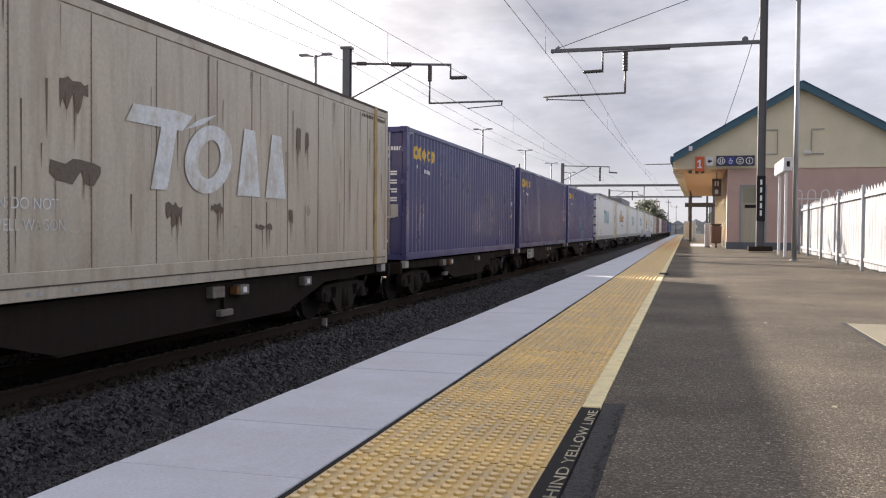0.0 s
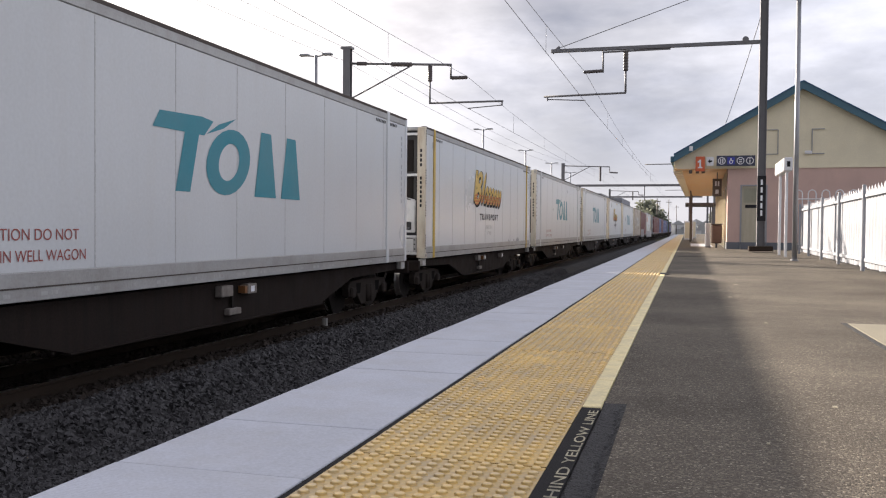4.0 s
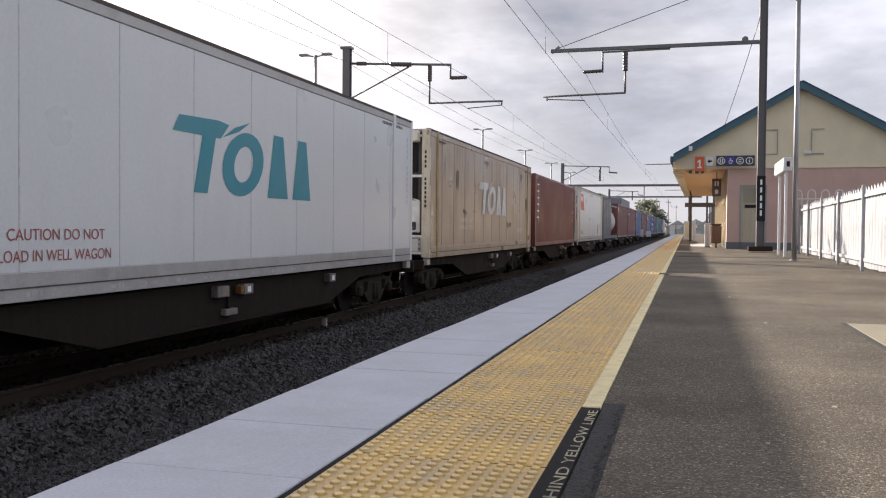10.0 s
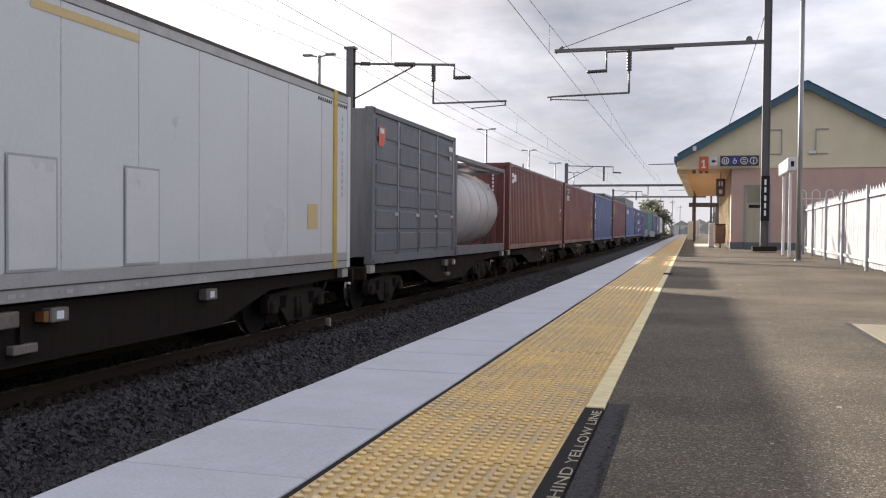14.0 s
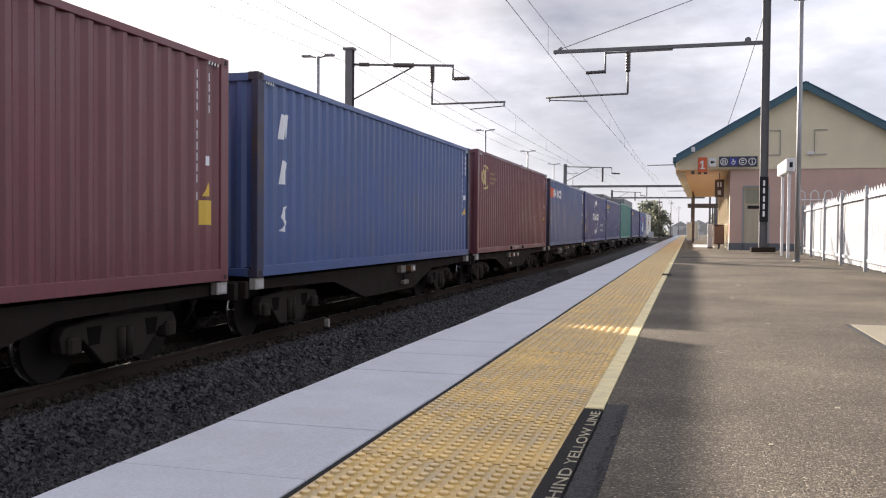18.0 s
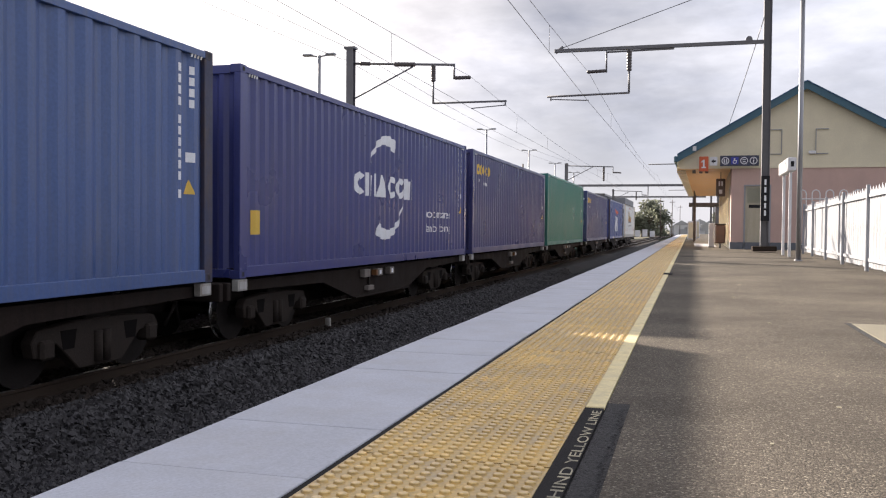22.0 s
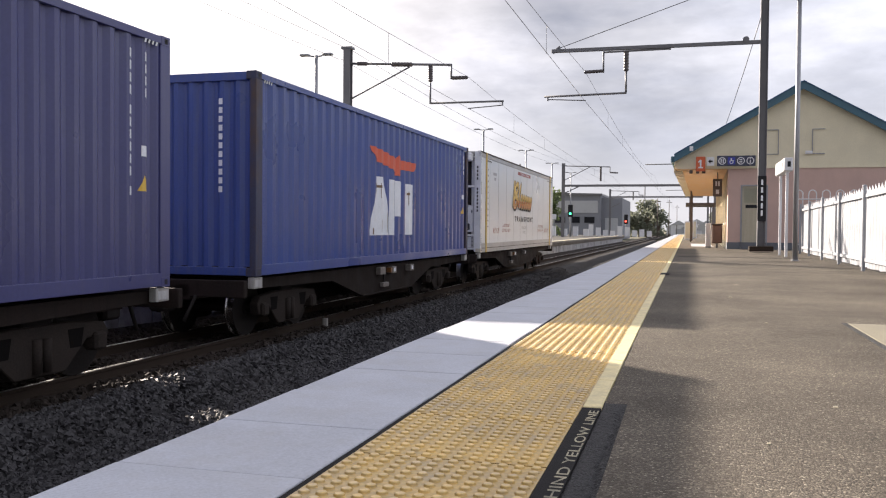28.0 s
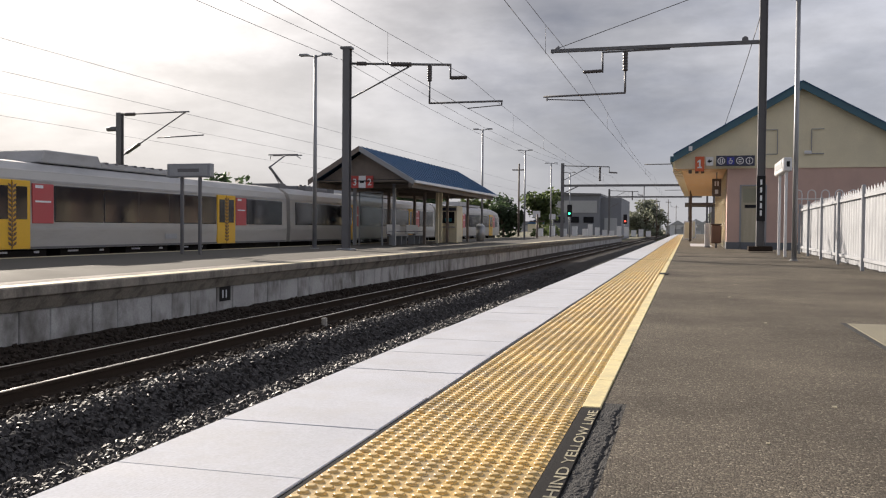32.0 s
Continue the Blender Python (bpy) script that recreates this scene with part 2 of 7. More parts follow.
M["bogie_frame"] = mat("dusty_brown_cast_steel", (0.028, 0.022, 0.019), 0.8, var=0.4, scale=6, fine=50, bump=0.3, spec=0.15)
M["tread"] = mat("bright_wheel_tread", (0.55, 0.54, 0.53), 0.25, metal=1.0, var=0.1, bump=0)
M["plate"] = mat("pale_bracket_paint", (0.32, 0.31, 0.29), 0.6, var=0.25, scale=6, fine=50, streak=RUST, amount=0.6)
M["mortar"] = mat("grey_mortar", (0.20, 0.20, 0.22), 0.9, spec=0.1, var=0.2, scale=6, fine=60)
M["amber"] = mat("amber_reflector", (0.18, 0.08, 0.03), 0.35, var=0.1, bump=0)


# ---- mesh helpers ----
def box(bm, x0, x1, y0, y1, z0, z1):
    v = [bm.verts.new(c) for c in ((x0, y0, z0), (x1, y0, z0), (x1, y1, z0), (x0, y1, z0), (x0, y0, z1), (x1, y0, z1), (x1, y1, z1), (x0, y1, z1))]
    for f in ((3, 2, 1, 0), (4, 5, 6, 7), (0, 1, 5, 4), (1, 2, 6, 5), (2, 3, 7, 6), (3, 0, 4, 7)):
        bm.faces.new([v[i] for i in f])
    return bm


def boxes(*rows):
    bm = bmesh.new()
    for r in rows:
        box(bm, *r)
    return bm


def bev(bm, w=0.01, seg=1):
    bmesh.ops.bevel(bm, geom=list(bm.edges), offset=w, segments=seg, affect="EDGES")
    return bm


def cyl(bm, a, b, r, n=12, r2=None, caps=True):
    a, b = Vector(a), Vector(b)
    d = (b - a).normalized()
    u = d.orthogonal().normalized()
    w = d.cross(u)
    r2 = r if r2 is None else r2
    ra = [bm.verts.new(a + r * (math.cos(2 * math.pi * k / n) * u + math.sin(2 * math.pi * k / n) * w)) for k in range(n)]
    rb = [bm.verts.new(b + r2 * (math.cos(2 * math.pi * k / n) * u + math.sin(2 * math.pi * k / n) * w)) for k in range(n)]
    for k in range(n):
        f = bm.faces.new((ra[k], ra[(k + 1) % n], rb[(k + 1) % n], rb[k]))
        f.smooth = n > 7
    if caps:
        bm.faces.new(ra[::-1]); bm.faces.new(rb)
    return bm


def rod(a, b, r, n=12, r2=None):
    return cyl(bmesh.new(), a, b, r, n, r2)


def prism(bm, pts, axis, a0, a1):
    """pts: an outline in the two other axes (in x, y, z order), pushed along axis from a0 to a1."""
    def put(p, a):
        q = list(p)
        q.insert("xyz".index(axis), a)
        return bm.verts.new(q)
    r0, r1 = [put(p, a0) for p in pts], [put(p, a1) for p in pts]
    n = len(pts)
    for k in range(n):
        bm.faces.new((r0[k], r0[(k + 1) % n], r1[(k + 1) % n], r1[k]))
    bm.faces.new(r0[::-1]); bm.faces.new(r1)
    bmesh.ops.recalc_face_normals(bm, faces=bm.faces)
    return bm


def to_mesh(name, bm, material):
    me = bpy.data.meshes.new(name)
    bm.to_mesh(me)
    bm.free()
    me.materials.append(material)
    return me


def part(name, bm, material, parent, label=""):
    ob = new(name, to_mesh(name, bm, material))
    ob.parent = parent
    return tagged(ob, label)


def piece(name, me, parent, m=None, label=""):
    ob = new(name, me)
    ob.parent = parent
    if m is not None:
        ob.matrix_basis = m
    return tagged(ob, label)


def thing(name, m, label, category, group="", kind=""):
    ob = new(name)
    ob.matrix_basis = m
    return tagged(ob, label, category, group, kind)


def text_bm(s, size, align="LEFT", bold=0.0):
    cu = bpy.data.curves.new("words", "FONT")
    cu.body, cu.size, cu.align_x, cu.offset = s, size, align, bold
    ob = new("words", cu)
    bpy.context.view_layer.update()
    me = bpy.data.meshes.new_from_object(ob.evaluated_get(bpy.context.evaluated_depsgraph_get()))
    bm = bmesh.new()
    bm.from_mesh(me)
    bpy.data.objects.remove(ob)
    bpy.data.meshes.remove(me)
    bpy.data.curves.remove(cu)
    return bm


def shapes(polys):
    """Flat outlines in (u, v)."""
    bm = bmesh.new()
    for k, p in enumerate(polys):
        bm.faces.new([bm.verts.new((a, b, 0.00002 * k)) for a, b in p])
    return bm


def slab(u, v, w, h, lean=0.0):
    return [(u, v), (u + w, v), (u + w + lean, v + h), (u + lean, v + h)]


def oval(u, v, a, b, n=20, t0=0.0, t1=2 * math.pi):
    return [(u + a * math.cos(t0 + (t1 - t0) * k / n), v + b * math.sin(t0 + (t1 - t0) * k / n)) for k in range(n)]


def ring(u, v, a, b, ia, ib, lean=0.0, n=20, t0=0.0, t1=2 * math.pi):
    out = []
    for k in range(n):
        q = []
        for i, (ra, rb) in ((0, (a, b)), (1, (a, b)), (1, (ia, ib)), (0, (ia, ib))):
            t = t0 + (t1 - t0) * (k + i) / n
            y = rb * math.sin(t)
            q.append((u + ra * math.cos(t) + lean * y / b, v + y))
        out.append(q)
    return out


def bars(u, v, n, w, h, gap, down=True):
    """A column (or a row) of plain marks in place of writing."""
    return [slab(u, v - k * (h + gap), w, h) if down else slab(u + k * (w + gap), v, w, h) for k in range(n)]


def decal(bm, x, depth=0.0, period=0.28, y0=0.0, up=0.004):
    """Puts flat outlines on the side wall at x; on a corrugated wall they follow its folds."""
    for v in bm.verts:
        v.co = Vector((x + up + v.co.z, v.co.x, v.co.y))
    if depth:
        lo, hi = min(v.co.y for v in bm.verts), max(v.co.y for v in bm.verts)
        k = math.floor((lo - y0) / period) - 1
        while y0 + k * period < hi:
            for c in (0.0, 0.25, 0.5, 0.75):
                y = y0 + (k + c) * period
                if lo < y < hi:
                    bmesh.ops.bisect_plane(bm, geom=bm.verts[:] + bm.edges[:] + bm.faces[:], plane_co=(0, y, 0), plane_no=(0, 1, 0))
            k += 1
        for v in bm.verts:
            v.co.x += (fold(v.co.y - y0, period) - 1) * depth
    bmesh.ops.recalc_face_normals(bm, faces=bm.faces)
    return bm


def fold(y, period):
    """Height of the trapezoid fold, 0 to 1: out, slope, in, slope."""
    f = (y / period) % 1.0
    return 1.0 if f <= 0.25 else 1 - (f - 0.25) * 4 if f <= 0.5 else 0.0 if f <= 0.75 else (f - 0.75) * 4


def corrugated(bm, y0, y1, z0, z1, x, depth, period, side=1, axis="x"):
    """A folded sheet with a flat back, its crests at x."""
    ys, k = [y0], 0
    while True:
        stop = False
        for c in (0.25, 0.5, 0.75, 1.0):
            y = y0 + (k + c) * period
            if y >= y1 - 0.02:
                stop = True
                break
            ys.append(y)
        if stop:
            break
        k += 1
    ys.append(y1)
    back = x - side * (depth + 0.02)

    def put(a, b, c):
        return bm.verts.new((a, b, c) if axis == "x" else (b, a, c))
    rows = []
    for y in ys:
        xx = x - side * depth * (1 - fold(y - y0 + 1e-6, period))
        rows.append([put(back, y, z0), put(xx, y, z0), put(xx, y, z1), put(back, y, z1)])
    for a, b in zip(rows, rows[1:]):
        for i in range(3):
            bm.faces.new((a[i], b[i], b[i + 1], a[i + 1]))
        bm.faces.new((a[3], b[3], b[0], a[0]))
    bm.faces.new(rows[0]); bm.faces.new(rows[-1][::-1])
    bmesh.ops.recalc_face_normals(bm, faces=bm.faces)
    return bm


# ---- ground, platforms and tracks ----
LEAN = 0.0042            # the tracks close in on the near platform by this much a metre


def skew(x, y):
    return x + LEAN * (y - 14)


def build_ground():
    bm = boxes((-1500, 1500, -900, 2600, -1.9, -1.42))
    g = new("ground", to_mesh("ground", bm, M["earth"]))
    tagged(g, "dry grass and soil beyond the railway", "ground", kind="structure")


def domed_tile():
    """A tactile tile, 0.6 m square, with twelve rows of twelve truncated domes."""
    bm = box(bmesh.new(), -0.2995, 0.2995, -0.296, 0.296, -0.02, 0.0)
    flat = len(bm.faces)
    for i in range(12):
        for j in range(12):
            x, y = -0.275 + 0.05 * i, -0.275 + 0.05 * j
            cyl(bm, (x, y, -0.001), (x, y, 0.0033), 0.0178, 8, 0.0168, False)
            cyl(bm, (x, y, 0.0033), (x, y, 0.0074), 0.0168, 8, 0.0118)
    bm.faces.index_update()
    # lighter colour on the domes, browner base, to sharpen their shading
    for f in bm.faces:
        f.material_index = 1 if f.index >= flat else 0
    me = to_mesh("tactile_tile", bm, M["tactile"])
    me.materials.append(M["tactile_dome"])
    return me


def crumbled(x0, x1, y0, y1):
    """A strip of loose asphalt with a cracked, uneven surface that sinks to a ragged crack on its right."""
    bm = bmesh.new()
    nx, ny = 14, int((y1 - y0) / 0.012)
    rows = []
    for j in range(ny + 1):
        y = y0 + (y1 - y0) * j / ny
        edge = x1 - 0.022 + 0.016 * noise.noise((y * 7, 0, 0)) + 0.008 * noise.noise((y * 31, 2, 0))
        row = []
        for i in range(nx + 1):
            x = x0 + (x1 - x0) * i / nx
            z = -0.003 + 0.003 * noise.noise((x * 45, y * 45, 1)) + 0.003 * noise.noise((x * 120, y * 120, 5))
            if abs(x - edge) < 0.006:
                z -= 0.006
            if i == 0:
                z -= 0.006
            z *= min(1.0, max(0.05, (y1 - 0.03 - y) / 0.15))
            row.append(bm.verts.new((x, y, min(z, -0.0005))))
        rows.append(row)
    for a, b in zip(rows, rows[1:]):
        for i in range(nx):
            bm.faces.new((a[i], a[i + 1], b[i + 1], b[i]))
    return bm


def build_near_platform():
    body = new("platform_near", to_mesh("platform_near", boxes((-1.50, 14, -16.2, 150, -1.42, -0.062)), M["wall_panel"]))
    tagged(body, "concrete platform with coping slabs and yellow tactile paving", "platform", kind="structure")
    me = to_mesh("coping_slab", bev(box(bmesh.new(), -0.30, 0.30, -0.3045, 0.3045, -0.06, 0.0), 0.003), M["slab"])
    y = 2.222 - 0.612 * 30 + 0.306
    while y < 128:
        piece("coping_slab", me, body, pose(-1.315 + random.uniform(-.003, .003), y, random.uniform(-.0015, .0015), 0, 0, random.uniform(-.15, .15)))
        y += 0.612
    part("mortar_bed", boxes((-1.49, -1.03, -16.2, 128, -0.061, -0.008)), M["mortar"], body, "grey mortar under the slabs")
    part("bedding", boxes((-1.03, -0.2, -16.2, 128, -0.061, -0.016)), M["black_strip"], body, "dark bedding strip between slabs and tiles")
    part("sealant", boxes((-1.0105, -0.9865, -16.2, 128, -0.017, -0.004)), M["black_strip"], body, "black sealant between slabs and tiles")
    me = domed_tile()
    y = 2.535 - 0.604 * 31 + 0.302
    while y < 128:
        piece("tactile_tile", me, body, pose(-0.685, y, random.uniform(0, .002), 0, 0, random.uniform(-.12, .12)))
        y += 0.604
    me = to_mesh("edge_paver", bev(box(bmesh.new(), -0.0365, 0.0365, -0.315, 0.315, -0.02, 0.004), 0.003), M["yellow_line"])
    y = 3.44 + 0.315
    while y < 128:
        piece("edge_paver", me, body, pose(-0.347, y, random.uniform(0, .002), 0, 0, random.uniform(-.2, .2)))
        y += 0.637
    part("warning_strip", boxes((-0.383, -0.311, -16.2, 3.435, -0.02, 0.002)), M["black_strip"], body, "black strip with a painted warning")
    for k, y in ((0, 2.10), (1, 0.55)):
        bm = text_bm("BEHIND YELLOW LINE", 0.050, bold=0.0004)
        w = max(v.co.x for v in bm.verts)
        for v in bm.verts:
            v.co = Vector((-0.3135 - v.co.y, y + v.co.x * 1.28 / w, 0.0035))
        part("warning_words", bm, M["worn_words"], body, "cream painted words")
    part("loose_edge", crumbled(-0.311, -0.214, 1.2, 3.60), M["asphalt_rough"], body, "crumbling asphalt beside the tiles")
    part("edge_fill", boxes((-0.311, -0.222, -16.2, 1.2, -0.03, -0.004)), M["asphalt_rough"], body)
    asp = new("pavement", to_mesh("pavement", boxes((-0.218, 14, -16.2, 150, -0.061, 0.0), (-0.306, -0.2181, 3.56, 150, -0.061, 0.0)), M["asphalt"]))
    tagged(asp, "dark worn asphalt platform surface", "pavement", kind="structure")
    part("cover", bev(boxes((1.18, 3.2, 5.2, 7.17, -0.01, 0.006)), 0.004), M["pit"], asp, "sandy concrete cover in the asphalt")
    part("cover_edge", boxes((1.14, 3.2, 5.16, 7.215, -0.01, 0.003)), M["asphalt_rough"], asp, "dark ragged joint round the cover")
    for x, y, w in ((.58, 3.76, .016), (.27, 3.04, .010), (.59, 7.02, .02), (.45, 9.6, .03), (.62, 11.8, .04)):
        part("paint_fleck", boxes((x - w / 2, x + w / 2, y - w * .8, y + w * .8, -0.002, 0.003)), M["worn_words"], asp, "small pale fleck on the asphalt")
    part("edge_patch", boxes((-0.39, -0.25, 13.95, 14.5, -0.01, 0.0075)), M["black_strip"], asp, "dark patch over the yellow edge line")
    part("joint", boxes((-0.2, 3.2, 23.6, 23.72, -0.01, 0.004)), M["black_strip"], asp, "dark joint across the asphalt")
    part("pad", boxes((0.2, 1.1, 38.5, 46, -0.01, 0.005)), M["slab"], asp, "pale concrete pad")


def rail_mesh(y0, y1):
    prof = [(-0.065, -0.16), (0.065, -0.16), (0.065, -0.148), (0.012, -0.13), (0.012, -0.045), (0.034, -0.035), (0.034, -0.004),
            (-0.034, -0.004), (-0.034, -0.035), (-0.012, -0.045), (-0.012, -0.13), (-0.065, -0.148)]
    bm = prism(bmesh.new(), prof, "y", y0, y1)
    return to_mesh("rail", bm, M["rail"]), to_mesh("rail_head", prism(bmesh.new(), [(-0.020, -0.012), (0.020, -0.012), (0.020, -0.001), (0.012, 0.002), (0.0, 0.003), (-0.012, 0.002), (-0.020, -0.001)], "y", y0, y1), M["rail_top"])


def build_track(name, xc, top, y0=-60, y1=150, step=0.685, lean=LEAN):
    tr = thing(name, pose(xc - lean * 14, 0, 0, 0, 0, -math.degrees(lean)), "narrow-gauge track of steel rails on concrete sleepers", "track", kind="structure")
    r, h = rail_mesh(y0, y1)
    for s in (-1, 1):
        piece("rail", r, tr, pose(s * 0.5685, 0, top), "rusty rail with a bright head")
        piece("rail_head", h, tr, pose(s * 0.5685, 0, top), "bright worn rail head")
    me = to_mesh("sleeper", bev(box(bmesh.new(), -1.05, 1.05, -0.11, 0.11, -0.2, 0.0), 0.015), M["sleeper"])
    clip = to_mesh("rail_clip", bev(boxes((-0.11, 0.11, -0.05, 0.05, 0.0, 0.035)), 0.01), M["rail"])
    y, k = max(y0, -4.0), 0
    while y < min(y1, 130):
        piece("sleeper", me, tr, pose(0, y, top - 0.162))
        if y < 22:
            for s in (-1, 1):
                piece("rail_clip", clip, tr, pose(s * 0.5685, y, top - 0.162))
        y += step


def bed(name, prof, material, label, y0=-60, y1=150, lean=LEAN):
    """A strip of ballast: an outline across the track, drawn out along it with a rough surface."""
    bm = bmesh.new()
    ys = []
    y = y0
    while y < y1:
        ys.append(y)
        y += 0.3 if 2 < y < 26 else 1.2 if -10 < y < 150 else 6
    ys.append(y1)
    rows = []
    for y in ys:
        rows.append([bm.verts.new((x + lean * (y - 14) + 0.03 * noise.noise((x * 5, y * 1.7, 3)), y, z + 0.03 * noise.noise((x * 3, y * 2.3, 7)))) for x, z in prof])
    for a, b in zip(rows, rows[1:]):
        for k in range(len(prof) - 1):
            bm.faces.new((a[k], a[k + 1], b[k + 1], b[k]))
    bmesh.ops.recalc_face_normals(bm, faces=bm.faces)
    ob = new(name, to_mesh(name, bm, material))
    return tagged(ob, label, "ballast", kind="stuff")


def stones(name, n, where, material, label, size=(0.022, 0.050)):
    """Loose stones: small uneven lumps strewn by where(rng) -> x, y, z."""
    rng = np.random.RandomState(5)
    base = np.array([(1, 0, 0), (-1, 0, 0), (0, 1, 0), (0, -1, 0), (0, 0, 1), (0, 0, -1), (.62, .62, .55), (-.6, .6, -.5)], float)
    tri = np.array([(6, 4, 0), (6, 2, 4), (6, 0, 2), (4, 2, 1), (4, 1, 3), (4, 3, 0), (5, 2, 0), (5, 0, 3), (5, 3, 1), (7, 1, 2), (7, 2, 5), (7, 5, 1)])
    P = np.empty((n, 8, 3))
    for i in range(n):
        x, y, z = where(rng)
        s = rng.uniform(*size)
        q = base * rng.uniform(0.6, 1.35, (8, 1)) * np.array([s * rng.uniform(.8, 1.5), s, s * rng.uniform(.6, 1.0)])
        a, b = rng.uniform(0, 6.28, 2)
        ca, sa, cb, sb = math.cos(a), math.sin(a), math.cos(b), math.sin(b)
        q = q @ np.array([(ca, sa, 0), (-sa, ca, 0), (0, 0, 1)]) @ np.array([(1, 0, 0), (0, cb, sb), (0, -sb, cb)])
        P[i] = q + (x, y, z)
    F = (tri[None] + 8 * np.arange(n)[:, None, None]).reshape(-1, 3)
    me = bpy.data.meshes.new(name)
    me.from_pydata(P.reshape(-1, 3).tolist(), [], F.tolist())
    me.materials.append(material)
    ob = new(name, me)
    return tagged(ob, label, "ballast", kind="stuff")


SHOULDER = [(-5.98, -1.115), (-5.82, -1.09), (-5.64, -1.085), (-5.53, -1.12), (-5.40, -1.215), (-5.24, -1.345), (-5.10, -1.355), (-4.85, -1.315), (-4.55, -1.28), (-4.0, -1.28), (-1.52, -1.30)]


def shoulder_z(x):
    return float(np.interp(x, [p[0] for p in SHOULDER], [p[1] for p in SHOULDER]))


def near_bias(rng, y0, y1, power=1.6):
    return y0 + (y1 - y0) * rng.uniform() ** power


def build_ballast():
    bed("ballast_bed", SHOULDER, M["ballast"], "grey crushed stone ballast between the two tracks")
    bed("track_bed", [(-8.75, -0.95), (-8.45, -1.03), (-8.1, -1.10), (-7.0, -1.11), (-5.97, -1.105)], M["brown_ballast"], "oily brown ballast under the far track", -460, 420)
    bed("far_track_bed", [(-21.5, -1.25), (-19.5, -1.13), (-16.6, -1.13)], M["brown_ballast"], "brown ballast beyond the island platform", -650, 150, 0.0)

    def on_shoulder(rng):
        y = near_bias(rng, 3.5, 40)
        x = rng.uniform(-5.95, -4.4)
        return skew(x, y), y, shoulder_z(x) + rng.uniform(-0.006, 0.016)

    def on_track(rng):
        y = near_bias(rng, 5, 30)
        x = rng.uniform(-8.7, -5.75)
        if -7.75 < x < -7.45 or -6.65 < x < -6.35:
            x -= 0.25
        return skew(x, y), y, (-1.10 if x > -8.1 else -1.10 + .22 * (-8.1 - x)) + rng.uniform(-0.01, 0.02)
    stones("ballast_stones", 40000, on_shoulder, M["stone"], "loose grey ballast stones on the shoulder", (0.020, 0.043))
    stones("track_stones", 12000, on_track, M["brown_ballast"], "loose brown stones between the rails")


def build_island():
    is_ = thing("platform_island", pose(-LEAN * 14, 0, 0, 0, 0, -math.degrees(LEAN)), "island platform with a stained concrete face and pale edge line", "platform", kind="structure")
    E_, TOP = -8.56, -0.15
    part("floor", boxes((-16.35, E_ - 0.02, -60, 122, TOP - 0.10, TOP)), M["island_floor"], is_, "pale worn asphalt surface")
    bm = prism(bmesh.new(), [(E_ - 0.02, TOP + .004), (E_, TOP - 0.012), (E_, TOP - 0.13), (E_ - 0.05, TOP - 0.16), (E_ - 0.16, TOP - 0.34), (E_ - 0.9, TOP - 0.34), (E_ - 0.9, TOP + .004)], "y", -60, 122)
    part("lip", bm, M["coping"], is_, "weathered concrete lip with a sloping underside")
    part("edge_line", boxes((E_ - 0.36, E_ - 0.06, -60, 122, TOP, TOP + 0.009)), M["edge_line"], is_, "worn cream edge line")
    part("edge_line", boxes((-16.2, -15.95, -60, 122, TOP, TOP + 0.009)), M["edge_line"], is_, "worn cream edge line")
    part("footing", boxes((-16.2, E_ - 0.30, -60, 122, -1.4, TOP - 0.12)), M["coping"], is_)
    me = [to_mesh("wall_panel", bev(box(bmesh.new(), -0.10, 0.0, -w / 2 + .008, w / 2 - .008, -1.4, TOP - 0.345), 0.012), M["wall_panel"]) for w in (0.92, 0.61)]
    y, k = 2.0, 0
    while y < 120:
        w = (0.61, 0.61, 0.92, 0.61, 0.92)[k % 5]
        piece("wall_panel", me[0 if w > .8 else 1], is_, pose(E_ - 0.20 + random.uniform(-.008, .008), y + w / 2, 0))
        y, k = y + w, k + 1
    # small dark number plate on the face
    part("wall_plate", boxes((E_ - 0.20, E_ - 0.185, 15.25, 15.65, -0.78, -0.50)), M["black_strip"], is_, "small dark plate on the face")
    part("joint_backing", boxes((E_ - 0.31, E_ - 0.262, 1.5, 120, -1.4, TOP - 0.345)), M["black_strip"], is_, "dark open joints")
    bm = shapes([slab(15.32, -0.72, 0.05, 0.16), slab(15.45, -0.72, 0.05, 0.16)])
    part("wall_mark", decal(bm, E_ - 0.184), M["slab"], is_, "white marks")


build_ground()
build_near_platform()
build_track("track_near", -3.06, -1.24)
build_track("track_far", -7.07, -0.965, -460, 420)
build_track("track_outer", -18.1, -0.965, -650, 150, lean=0.0)
build_ballast()
build_island()
peg = thing("track_marker", pose(-6.27, 14.65, -1.10), "small pale marker peg in the ballast beside the rail", "marker")
part("peg", bev(boxes((-.045, .045, -.03, .03, -.03, .15)), .008), M["plate"], peg, "pale painted peg")


# ---- the goods train ----
NAVY = mat("navy_container_paint", (0.047, 0.050, 0.155), 0.35, var=0.14, scale=0.8, fine=30, bump=0.03, streak=(0.07, 0.07, 0.14), amount=0.35)
M["navy2"] = mat("deep_blue_container_paint", (0.038, 0.047, 0.180), 0.35, var=0.14, scale=0.8, fine=30, bump=0.03, streak=(0.06, 0.06, 0.13), amount=0.4)
M["blue"] = mat("faded_blue_container_paint", (0.049, 0.095, 0.25), 0.40, var=0.2, scale=0.7, fine=30, bump=0.06, streak=(0.09, 0.11, 0.18), amount=0.55)
M["apl"] = mat("royal_blue_container_paint", (0.029, 0.060, 0.24), 0.35, var=0.18, scale=0.7, fine=30, bump=0.03, streak=(0.08, 0.09, 0.17), amount=0.45)
